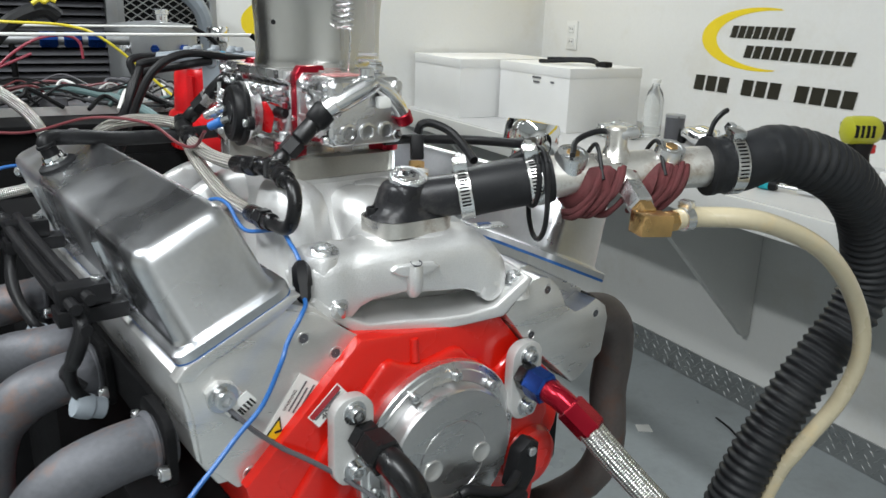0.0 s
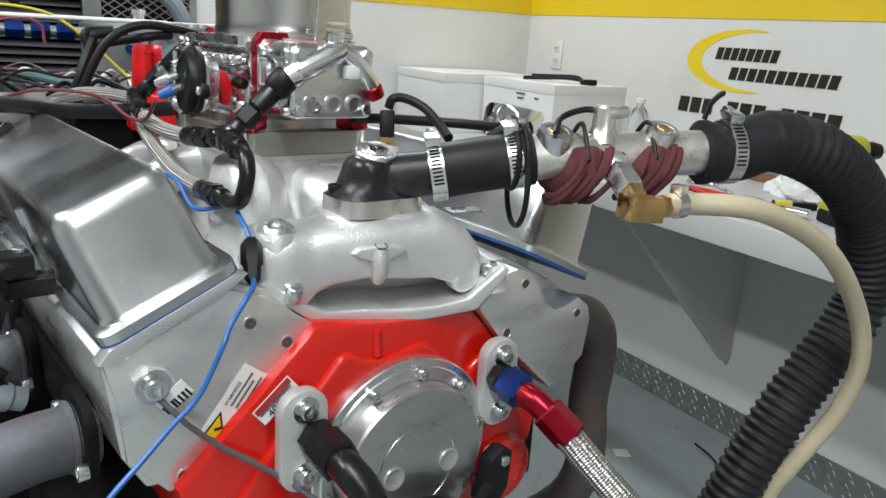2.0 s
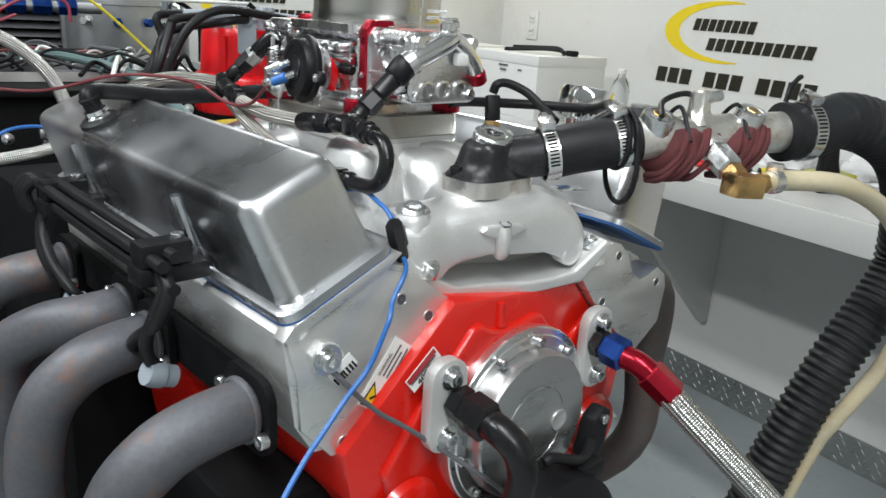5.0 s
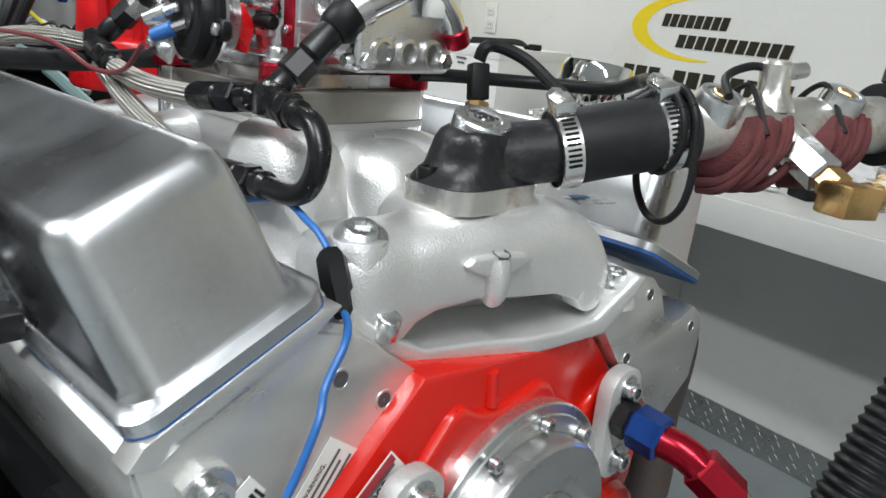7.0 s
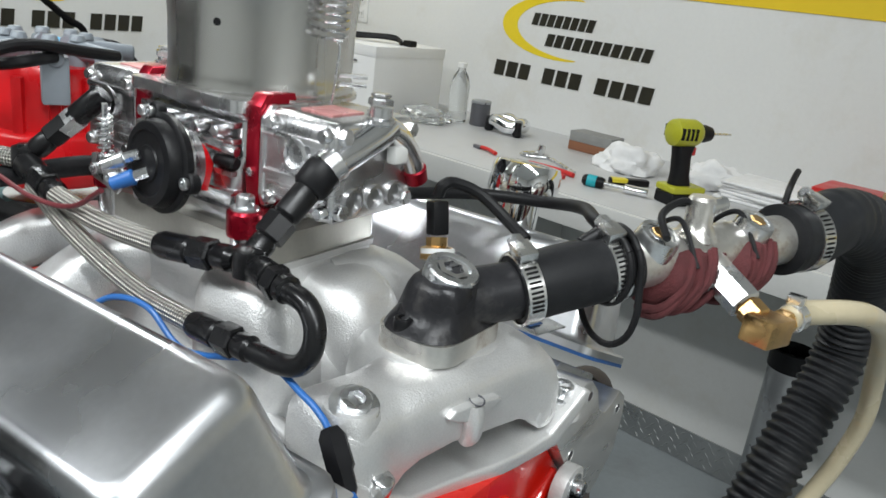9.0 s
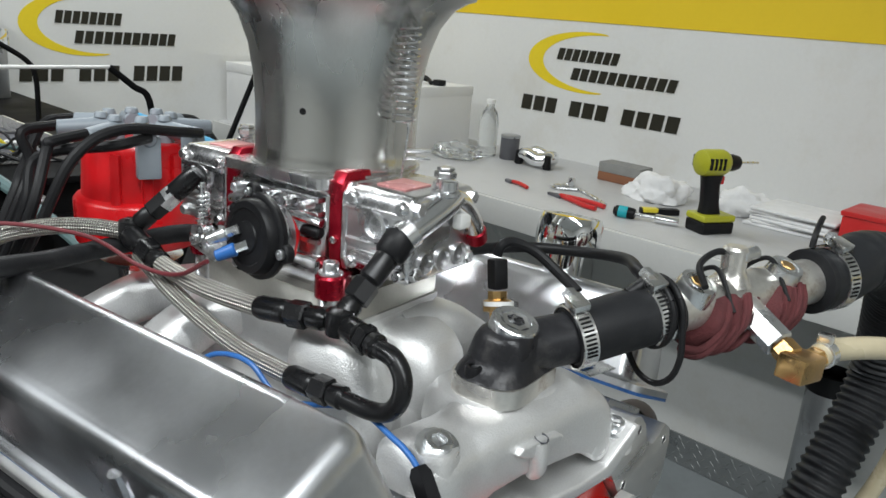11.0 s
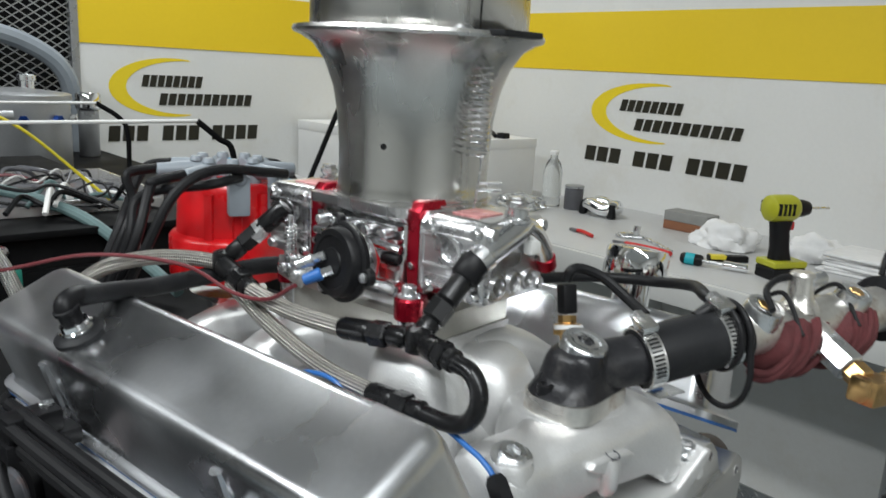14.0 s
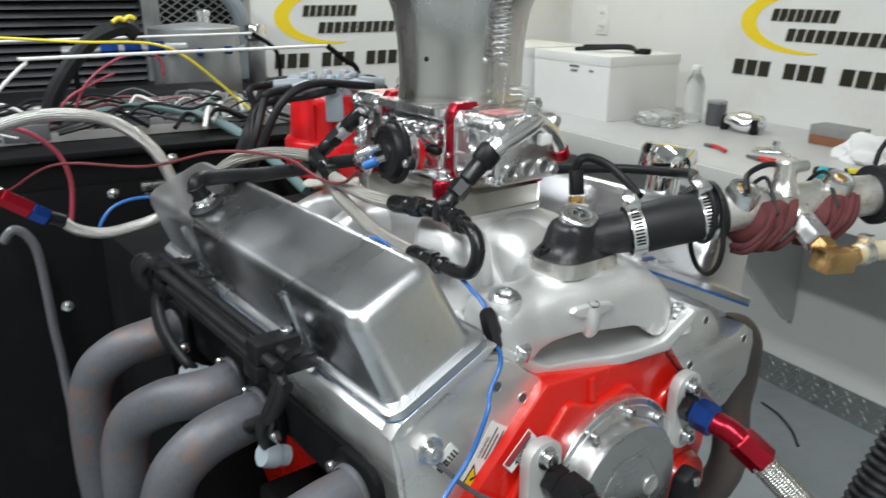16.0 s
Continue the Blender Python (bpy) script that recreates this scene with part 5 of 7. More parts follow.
big = thing("corrugated_hose", "black corrugated drain hose looping down to the floor", "hose", (0.36, 0.1, 0.0))
HP = [P0 + PD * 0.134, P0 + PD * 0.160, (0.262, -0.082, 1.137), (0.304, -0.098, 1.127), (0.355, -0.103, 1.104), (0.404, -0.102, 1.066), (0.433, -0.101, 1.008), (0.424, -0.098, 0.962), (0.372, -0.080, 0.884), (0.328, -0.060, 0.777), (0.300, -0.03, 0.60), (0.285, 0.03, 0.33), (0.285, 0.09, 0.10), (0.30, 0.15, FZ + 0.026)]
b = bmesh.new()
def ridge(d):
    if d < 0.052:
        return 0.0225
    return 0.0232 + 0.0015 * math.sin((d - 0.052) * 2 * math.pi / 0.0090) * min(1, (d - 0.052) / 0.05)
fine_ = spline(HP, 400)
dense, walked = [fine_[0]], 0.0
for p0_, p1_ in zip(fine_, fine_[1:]):      # even steps, so that every rib is alike
    walked += (p1_ - p0_).length
    if walked >= 0.0014:
        dense.append(p1_)
        walked = 0.0
tube(b, dense, 0.025, 26, smooth=False, radius=ridge)
part("hose", b, CORRUG, big, "", 60)
b = bmesh.new(); lathe(b, [(0.0215, 0), (0.0238, 0.001), (0.0238, 0.006), (0.0215, 0.007)], P0 + PD * 0.131, P0 + PD, 36)
part("end_cuff", b, RUBBER, big)
clamp("hose_clamp", P0 + PD * 0.153, PD, 0.0228)
b = bmesh.new(); t0 = P0 + PD * 0.136
tube(b, [t0 + V(0, 0.004, 0.024), t0 + V(0.004, 0.004, 0.034), t0 + V(0.014, 0.004, 0.041), t0 + V(0.020, 0.004, 0.043)], 0.0022, 6, 5)
part("clamp_tail", b, BLKPL, big, "loose black clamp tail")

vin = thing("vinyl_hose", "yellowed clear vinyl drain hose tied to the corrugated hose", "hose", (0.37, 0.0, 0.1))
b = bmesh.new(); tube(b, [k0 + bd * 0.020, k0 + bd * 0.042, (0.203, -0.117, 1.095), (0.278, -0.130, 1.062), (0.345, -0.133, 1.006), (0.372, -0.135, 0.953), (0.375, -0.124, 0.898), (0.356, -0.102, 0.838), (0.350, -0.086, 0.79), (0.336, -0.05, 0.62), (0.322, 0.02, 0.34), (0.32, 0.09, 0.10), (0.33, 0.16, FZ + 0.01)], 0.0078, 18, 10)
part("hose", b, CLEARHOSE, vin)
b = bmesh.new(); lathe(b, [(0.0080, -0.004), (0.0090, -0.0035), (0.0090, 0.0035), (0.0080, 0.004)], k0 + bd * 0.030, k0 + bd, 24)
cl = part("clip", b, STEEL, vin, "small steel hose clip")
b = bmesh.new(); box(b, (-0.004, -0.004, 0.007), (0.004, 0.006, 0.014), 0.001, m=Matrix.Translation(k0 + bd * 0.030))
part("clip_screw", b, ZINC, cl)

# black sensor lead coiled round the hose
cb = thing("sensor_cable", "black sensor cable coiled round the water hose", "cable", (0.1, 0.02, 1.12))
b = bmesh.new(); tube(b, [(0.035, 0.150, 1.130), (0.067, 0.150, 1.129), (0.115, 0.125, 1.128), (0.135, 0.08, 1.130), (0.112, 0.045, 1.139), (0.090, 0.028, 1.141), (0.080, 0.018, 1.138), (0.070, 0.024, 1.130)], 0.0042, 12, 10)
part("lead", b, WIREBLK, cb)
for k in range(2):
    b = bmesh.new()
    cc = P0 + PD * (-0.012 + 0.006 * k)
    sd0 = PD.cross(V(0, 0, 1)).normalized()
    tube(b, [cc + (sd0 * math.cos(a) + V(0, 0, 1) * math.sin(a)) * (0.0215 + 0.0015 * k + 0.026 * k * max(0, -math.sin(a)) ** 2) for a in [radians(40 + 20 * i) for i in range(19)]], 0.0021, 10, 3)
    part("coil", b, WIREBLK, cb)

# ---- timing cover and damper ----
timing = thing("timing_cover", "polished round timing cover with a ring of bolts", "timing cover", (0, 0, 0.91), shift=(0.001, 0.006, 0))
TC = 0.905
b = bmesh.new()
lathe(b, [(0.0755, 0), (0.0755, 0.0105), (0.0745, 0.0115), (0.0700, 0.0120), (0.0690, 0.0130), (0.0605, 0.0136), (0.0600, 0.0128)], (0, 0.0165, TC), (0, -1, TC), 72)
rim = part("rim", b, TURNED, timing, "", 12)
b = bmesh.new()
lathe(b, [(0.0600, 0.0), (0.0597, 0.0125), (0.0590, 0.0150), (0.0575, 0.0165), (0.0330, 0.0168), (0.0325, 0.0162), (0.0318, 0.0168), (0.0003, 0.0170)], (0, 0.0065, TC), (0, -1, TC), 72)
face = part("face_plate", b, FACE, timing, "flat machined face plate", 15)
for i in range(10):
    a = radians(36 * i + 10)
    bolt(rim, (0.0655 * math.cos(a), 0.0028, TC + 0.0655 * math.sin(a)), (0, -1, 0), 0.0042, 0.0045)
for du, dw in ((0.028, -0.003), (-0.020, -0.003)):
    b = bmesh.new(); lathe(b, [(0.0088, -0.0002), (0.0086, 0.0013), (0.0078, 0.0014), (0.0062, 0.0008), (0.0035, 0.0004), (0.0003, 0.0003)], (du, -0.0103, TC + dw), (du, -1, TC + dw), 28)
    part("dimple", b, MACH, face)
damper = thing("crank_pulley", "black crankshaft pulley below the timing cover", "pulley", (0, -0.05, 0.79), shift=(0, 0.010, 0))
b = bmesh.new(); lathe(b, [(0.070, 0), (0.074, 0.004), (0.074, 0.03), (0.066, 0.034), (0.04, 0.036), (0.02, 0.046), (0.005, 0.047)], (0, -0.02, 0.800), (0, -1, 0.800), 48)
part("rim", b, BLKPL, damper)
bolt(damper, (0, -0.066, 0.800), (0, -1, 0), 0.012, 0.008)
trig = thing("crank_sensor", "black crank sensor on a small bracket with lead", "sensor", (0.06, -0.01, 0.89), shift=(0.004, 0.010, 0))
b = bmesh.new(); prism(b, [(0.050, 0.862), (0.058, 0.895), (0.070, 0.903), (0.080, 0.898), (0.078, 0.868), (0.066, 0.850)], -0.026, -0.012, "y", 0.003)
part("bracket", b, BLKPL, trig)
bolt(trig, (0.070, -0.026, 0.893), (0, -1, 0), 0.0042, 0.003)
b = bmesh.new(); tube(b, [(0.056, -0.026, 0.876), (0.038, -0.034, 0.872), (0.016, -0.036, 0.880), (0.0, -0.032, 0.886), (-0.008, -0.030, 0.884)], 0.0045, 12, 8)
part("lead", b, WIREBLK, trig)
b = bmesh.new(); box(b, (0.024, -0.045, 0.858), (0.052, -0.030, 0.872), 0.003)
part("connector", b, BLKPL, trig)

# ---- block water fittings ----
def port(s, label):
    th = thing("water_port_fitting", label, "hose fitting", (s * 0.084, 0.0, 0.945), "water port fittings", shift=(0.001, 0.0095, 0))
    b = bmesh.new()
    tilt = s * 0.004
    outline = [(s * 0.084 + x, z) for x, z in rrect(0, 0.945, 0.0165, 0.035, 0.0145, 6)]
    prism(b, outline, -0.004, 0.006, "y", 0.0015)
    plate = part("flange_plate", b, CAST, th, "oval cast aluminium flange")
    bolt(plate, (s * 0.084, -0.004, 0.968), (0, -1, 0), 0.0058, 0.006, 0.0012)
    bolt(plate, (s * 0.084, -0.004, 0.922), (0, -1, 0), 0.0058, 0.006, 0.0012)
    return th
rp = port(1, "water port flange with blue and red hose end")
d = V(0.05, -1, -0.12).normalized(); p = V(0.078, -0.004, 0.9535)
b = bmesh.new(); hexnut(b, p, p + d * 0.010, 0.0118)
part("adapter", b, BLKAN, rp)
b = bmesh.new(); hexnut(b, p + d * 0.010, p + d * 0.030, 0.0135)
part("swivel_nut", b, BLUEAN, rp, "blue anodised swivel nut")
b = bmesh.new(); tube(b, [p + d * 0.029, p + d * 0.042, p + d * 0.052 + V(0.002, 0, -0.004), p + d * 0.062 + V(0.007, 0, -0.012)], 0.0098, 18, 6)
part("elbow", b, REDAN, rp, "red anodised elbow")
b = bmesh.new(); hexnut(b, p + d * 0.050 + V(0.002, 0, -0.003), p + d * 0.070 + V(0.010, 0, -0.017), 0.0128)
part("socket", b, REDAN, rp)
bh = thing("braided_hose", "stainless braided water hose running down from the port", "hose", (0.12, -0.15, 0.6), shift=(0.001, 0.0095, 0))
b = bmesh.new(); tube(b, [p + d * 0.064 + V(0.008, 0, -0.014), (0.097, -0.092, 0.912), (0.112, -0.120, 0.885), (0.135, -0.150, 0.850), (0.165, -0.18, 0.80), (0.19, -0.2, 0.72), (0.20, -0.2, 0.6)], 0.0108, 22, 10)
part("braid", b, BRAID, bh)
lp = port(-1, "water port flange with glossy black hose end")
p = V(-0.078, -0.004, 0.949); d = V(0.0, -1, -0.10).normalized()
b = bmesh.new(); hexnut(b, p, p + d * 0.012, 0.0128)
part("adapter", b, BLKAN, lp)
b = bmesh.new(); hexnut(b, p + d * 0.012, p + d * 0.034, 0.0145)
part("swivel_nut", b, BLKAN, lp)
b = bmesh.new(); tube(b, [p + d * 0.032, p + d * 0.045, p + d * 0.056 + V(0.004, 0, -0.008), p + d * 0.060 + V(0.007, 0, -0.024), p + d * 0.058 + V(0.006, 0, -0.05), p + d * 0.055 + V(0.0, 0, -0.10)], 0.0105, 18, 6)
part("elbow", b, BLKAN, lp)

# ---- headers ----
EXH = [(0.068, 0.955, 0.0), (0.213, 0.950, 0.0), (0.268, 0.955, 0.045), (0.415, 0.950, 0.02)]
for s in (-1, 1):
    hd = thing("exhaust_header", "grey coated steel exhaust header with four tubes" if s < 0 else "rust-stained dark exhaust header beside the bench", "exhaust header", (s * 0.25, 0.25, 0.5), "exhaust headers")
    for v, w, back in EXH:
        b = bmesh.new()
        out = 0.0 if s < 0 else -0.006
        fx0 = 0.1965 if s < 0 else 0.2060
        tube(b, [(s * (fx0 - 0.002), v, w), (s * 0.232, v - 0.004, w), (s * (0.262 + out), v - 0.002 + back * 0.5, w - 0.011), (s * (0.284 + out), v + 0.004 + back, w - 0.040), (s * (0.292 + out), v + back + 0.012, w - 0.1), (s * 0.285, v + back + 0.03, 0.72), (s * 0.26, v * 0.3 + 0.3, 0.52)], 0.0200, 22, 8)
        t = part("primary_tube", b, HEADER if s < 0 else RUSTY, hd)
        b = bmesh.new(); prism(b, rrect(v, w, 0.029, 0.027, 0.016, 5), min(s * fx0, s * (fx0 + 0.0065)), max(s * fx0, s * (fx0 + 0.0065)), "x", 0.0012)
        part("port_flange", b, BLKMET, hd)
        b = bmesh.new(); lathe(b, [(0.0205, 0), (0.0225, 0.002), (0.0225, 0.004), (0.0203, 0.006)], (s * (fx0 + 0.0068), v, w), (s, v - 0.02, w), 24, caps=False)
        part("weld_bead", b, HEADER, t)
        for dv in (-0.026, 0.026):
            bolt(hd, (s * (fx0 + 0.0065), v + dv, w - 0.010 if dv < 0 else w + 0.008), (s, 0, 0), 0.0052, 0.006)

for s in (-1, 1):
    b = bmesh.new(); prism(b, [(-0.1885, 0.940), (-0.1920, 0.978), (-0.1970, 0.977), (-0.1955, 0.938)] if s < 0 else [(0.2042, 0.938), (0.2058, 0.985), (0.2090, 0.984), (0.2075, 0.936)], 0.075, 0.430, "y", 0.0015)
    part("exhaust_gasket", b, BLKMET, engine, "black exhaust gasket strip")

# ---- plug wire loom on the exhaust side ----
loom = thing("plug_wire_loom", "black plug wire loom clamped along the valve cover", "cable loom", (-0.23, 0.24, 1.03))
for k, (du, dw) in enumerate(((0, 0), (0.004, 0.009), (-0.007, 0.006), (-0.003, -0.008))):
    b = bmesh.new(); tube(b, [(-0.229 + du, 0.36, 1.040 + dw), (-0.230 + du, 0.30, 1.040 + dw), (-0.2285 + du, 0.2, 1.038 + dw), (-0.226 + du, 0.125 - 0.006 * k, 1.036 + dw)], 0.0043, 10, 6)
    part("wire", b, WIREBLK, loom)
for v in (0.140, 0.335):
    b = bmesh.new(); box(b, (-0.242, v - 0.011, 1.024), (-0.194, v + 0.011, 1.036), 0.002)
    part("clamp_foot", b, BLKPL, loom)
    b = bmesh.new(); box(b, (-0.240, v - 0.010, 1.036), (-0.205, v + 0.010, 1.052), 0.003)
    cl = part("clamp_head", b, BLKPL, loom)
    bolt(cl, (-0.212, v, 1.052), (0, 0, 1), 0.0045, 0.003)
for v0, v1 in ((0.125, 0.145), (0.118, 0.175), (0.355, 0.305), (0.362, 0.345)):
    b = bmesh.new(); tube(b, [(-0.2285, v0 + 0.01, 1.037), (-0.2305, v0 - 0.006 if v0 < 0.2 else v0 + 0.006, 1.026), (-0.236, v0, 1.005), (-0.238, (v0 + v1) / 2, 0.985), (-0.232, v1, 0.966), (-0.222, v1, 0.955)], 0.0046, 12, 6)
    part("plug_lead", b, WIREBLK, loom)
for v in (0.145, 0.305):
    b = bmesh.new(); lathe(b, [(0.0085, 0), (0.0095, 0.004), (0.0095, 0.012), (0.008, 0.014), (0.008, 0.022)], (-0.236, v, 0.958), (-0.20, v + 0.002, 0.942), 16)
    part("plug_boot", b, GREYPL, loom, "grey plug boot")
for v in (0.362, 0.372, 0.382):
    b = bmesh.new(); tube(b, [(-0.229, v - 0.02, 1.042), (-0.236, v - 0.002, 1.046), (-0.243, v + 0.006, 1.036), (-0.240, v + 0.004, 1.02)], 0.0045, 10, 6)
    part("loop", b, WIREBLK, loom)
b = bmesh.new(); prism(b, [(-0.219, 1.022), (-0.212, 1.0255), (-0.2085, 1.016), (-0.215, 1.011)], 0.165, 0.28, "y", 0.001)
part("heat_shield", b, COVER, engine, "bent aluminium shield strip")
# ---- wires and labels on the front ----
bw = thing("blue_wire", "blue lead with black plug hanging down the front", "wire", (-0.1, 0.05, 1.04))
b = bmesh.new(); tube(b, [(-0.100, 0.235, 1.068), (-0.097, 0.215, 1.080), (-0.094, 0.19, 1.081), (-0.090, 0.165, 1.064), (-0.084, 0.115, 1.075), (-0.091, 0.080, 1.073), (-0.093, 0.067, 1.069), (-0.094, 0.060, 1.064)], 0.0017, 10, 8)
part("upper_lead", b, WIREBLUE, bw)
b = bmesh.new(); lathe(b, [(0.0045, 0), (0.0068, 0.004), (0.007, 0.018), (0.0055, 0.02), (0.0052, 0.028), (0.0035, 0.031)], (-0.0935, 0.061, 1.0655), (-0.1015, 0.042, 1.047), 6)
part("connector", b, BLKPL, bw)
b = bmesh.new(); tube(b, [(-0.101, 0.043, 1.048), (-0.105, 0.033, 1.045), (-0.1135, 0.024, 1.041), (-0.1250, 0.020, 1.028), (-0.1335, 0.013, 1.018), (-0.148, 0.012, 0.992), (-0.166, 0.010, 0.977), (-0.184, 0.006, 0.963), (-0.205, 0.0, 0.948), (-0.23, -0.01, 0.925), (-0.26, -0.02, 0.87)], 0.0017, 10, 8)
part("lower_lead", b, WIREBLUE, bw)
pr = thing("head_probe", "steel bracket and bolt with barcode tag on the head", "probe", (-0.17, 0.02, 0.99), shift=(0.001, 0.0098, 0.003))
b = bmesh.new(); prism(b, [(-0.181, 0.998), (-0.172, 1.004), (-0.162, 1.001), (-0.150, 0.983), (-0.153, 0.974), (-0.162, 0.973), (-0.178, 0.985)], 0.018, 0.0235, "y", 0.001)
part("bracket", b, CAST, pr)
bolt(pr, (-0.170, 0.018, 0.993), (0, -1, 0), 0.0066, 0.006, 0.0014)
b = bmesh.new(); prism(b, [(-0.170, 0.982), (-0.163, 0.974), (-0.147, 0.985), (-0.154, 0.994)], 0.0166, 0.0172, "y")
tg = part("barcode_tag", b, PAPER, pr, "white barcode tag")
for k in range(7):
    b = bmesh.new(); e0 = V(-0.1685, 0.0164, 0.9812).lerp(V(-0.1485, 0.0164, 0.9945), 0.12 + 0.12 * k) if k < 3 else V(-0.1685, 0.0164, 0.9812).lerp(V(-0.1485, 0.0164, 0.9945), 0.10 + 0.115 * k)
    prism(b, [(e0.x, e0.z - 0.0045), (e0.x + 0.0011 + 0.0003 * (k % 3), e0.z - 0.0037), (e0.x + 0.0051, e0.z - 0.0085), (e0.x + 0.0040, e0.z - 0.0093)], 0.0161, 0.0165, "y")
    part("bar", b, INK, tg)
b = bmesh.new(); tube(b, [(-0.168, 0.014, 0.986), (-0.160, 0.010, 0.976), (-0.152, 0.009, 0.966), (-0.134, 0.008, 0.948), (-0.116, 0.004, 0.934), (-0.09, -0.004, 0.912), (-0.06, -0.03, 0.885), (-0.04, -0.05, 0.86)], 0.0019, 8, 8)
part("probe_lead", b, WIREGRY, pr, "dark grey probe lead")

def label_plate(name, label, corner, ex, ez, y, w, h):
    """Sticker on the front plane: corner, unit directions along and across."""
    th = thing(name, label, "label", (corner[0], y, corner[1]))
    c, ex, ez = Vector(corner), Vector(ex).normalized(), Vector(ez).normalized()
    def quad(pname, a0, a1, b0, b1, lift, m, parent, pts=None):
        pts = pts or [(a0, b0), (a1, b0), (a1, b1), (a0, b1)]
        bm = bmesh.new()
        prism(bm, [tuple(c + ex * a + ez * b_) for a, b_ in pts], y - lift - 0.0002, y - lift + 0.00015, "y")
        return part(pname, bm, m, parent)
    return th, quad
ex, ez = (0.60, 0.80), (-0.80, 0.60)
th, quad = label_plate("warning_label", "white warning sticker with a yellow triangle", (-0.1255, 0.9425), ex, ez, 0.0325, 0.05, 0.02)
pp_ = quad("paper", 0, 0.051, 0, 0.0200, 0.0, PAPER, th)
warn_paper = pp_
quad("triangle_edge", 0, 0, 0, 0, 0.0005, INK, pp_, [(0.002, 0.0008), (0.0185, 0.0160), (0.0008, 0.0178)])
quad("triangle", 0, 0, 0, 0, 0.0009, WARN, pp_, [(0.0028, 0.0030), (0.0156, 0.0152), (0.0022, 0.0164)])
quad("mark", 0, 0, 0, 0, 0.0013, INK, pp_, [(0.0062, 0.0126), (0.0074, 0.0138), (0.0104, 0.0102), (0.0090, 0.0092)])
for k in range(3):
    quad("text_bar", 0.024, 0.048 - 0.004 * (k % 2), 0.0036 + 0.0038 * k, 0.0048 + 0.0038 * k, 0.0005, WIREGRY, pp_)
ex, ez = (0.765, 0.645), (-0.645, 0.765)
th, quad = label_plate("number_label", "white and red sticker printed with a number", (-0.1045, 0.9575), ex, ez, 0.0178, 0.031, 0.0125)
pp_ = quad("paper", 0, 0.031, 0, 0.0135, 0.0, PAPER, th)
quad("red_stripe", 0.001, 0.030, 0.0085, 0.0130, 0.0005, LABELRED, pp_)
for k in range(2):
    quad("text_bar", 0.002, 0.028, 0.0066 + 0.0010 * k, 0.0071 + 0.0010 * k, 0.0005, WIREGRY, pp_)
tx = bpy.data.curves.new("number_text", "FONT")
tx.body, tx.size, tx.extrude = "4005", 0.0075, 0.0001
tx.materials.append(INK)
tob = new("number_text", tx)
tob.parent = pp_
tob.matrix_local = Matrix.Translation((0.765 * 0.006 - 0.645 * 0.001, -0.0008, 0.645 * 0.006 + 0.765 * 0.001)) @ Matrix.Rotation(radians(-40.1), 4, "Y") @ Matrix.Rotation(radians(90), 4, "X")

wt_ = bpy.data.curves.new("warning_text", "FONT")
wt_.body, wt_.size, wt_.extrude = "WARNING.", 0.0034, 0.0001
wt_.materials.append(INK)
wob = new("warning_text", wt_)
wob.parent = warn_paper
wob.matrix_local = Matrix.Translation((0.60 * 0.023 - 0.80 * 0.0148, -0.0009, 0.80 * 0.023 + 0.60 * 0.0148)) @ Matrix.Rotation(radians(-53.1), 4, "Y") @ Matrix.Rotation(radians(90), 4, "X")

# ---- dyno console and the gear behind the engine ----
console = thing("dyno_console", "black steel dyno console with studded front panel", "cabinet", (-0.5, 1.1, 0), engine=False)
b = bmesh.new(); box(b, (-1.15, 0.79, FZ + 0.014), (0.085, 1.5, 1.07), 0.006)
part("body", b, BLKMET, console)
b = bmesh.new(); box(b, (-1.13, 0.779, 0.10), (0.07, 0.7895, 1.03), 0.002)
panel = part("front_panel", b, BLKMET, console)
b = bmesh.new(); box(b, (-1.16, 0.772, 1.0705), (0.095, 1.51, 1.080), 0.003)
part("top", b, BLKMET, console)
for x, z in ((-0.144, 1.058), (0.010, 1.05), (-0.229, 1.016), (-0.31, 0.86), (-0.06, 0.93), (-0.45, 1.03), (-0.25, 0.80), (0.03, 0.80)):
    b = bmesh.new(); lathe(b, [(0.008, 0), (0.008, 0.0025), (0.0055, 0.003), (0.005, 0.006), (0.002, 0.0075)], (x, 0.779, z), (x, 0, z), 12)
    part("stud", b, ZINC, panel)
b = bmesh.new(); box(b, (-0.191, 0.768, 1.0162), (-0.153, 0.7785, 1.0282), 0.001)
strip = part("terminal_strip", b, ZINC, panel)
for k in range(4):
    b = bmesh.new(); lathe(b, [(0.0045, 0), (0.004, 0.004), (0.001, 0.0042)], (-0.185 + 0.0086 * k, 0.7765, 1.0103), (-0.185 + 0.0086 * k, 0, 1.0103), 10)
    part("terminal", b, ZINC, strip)
b = bmesh.new(); box(b, (-0.140, 0.773, 1.014), (-0.124, 0.7785, 1.036), 0.002)
part("green_tab", b, GREENPL, panel)

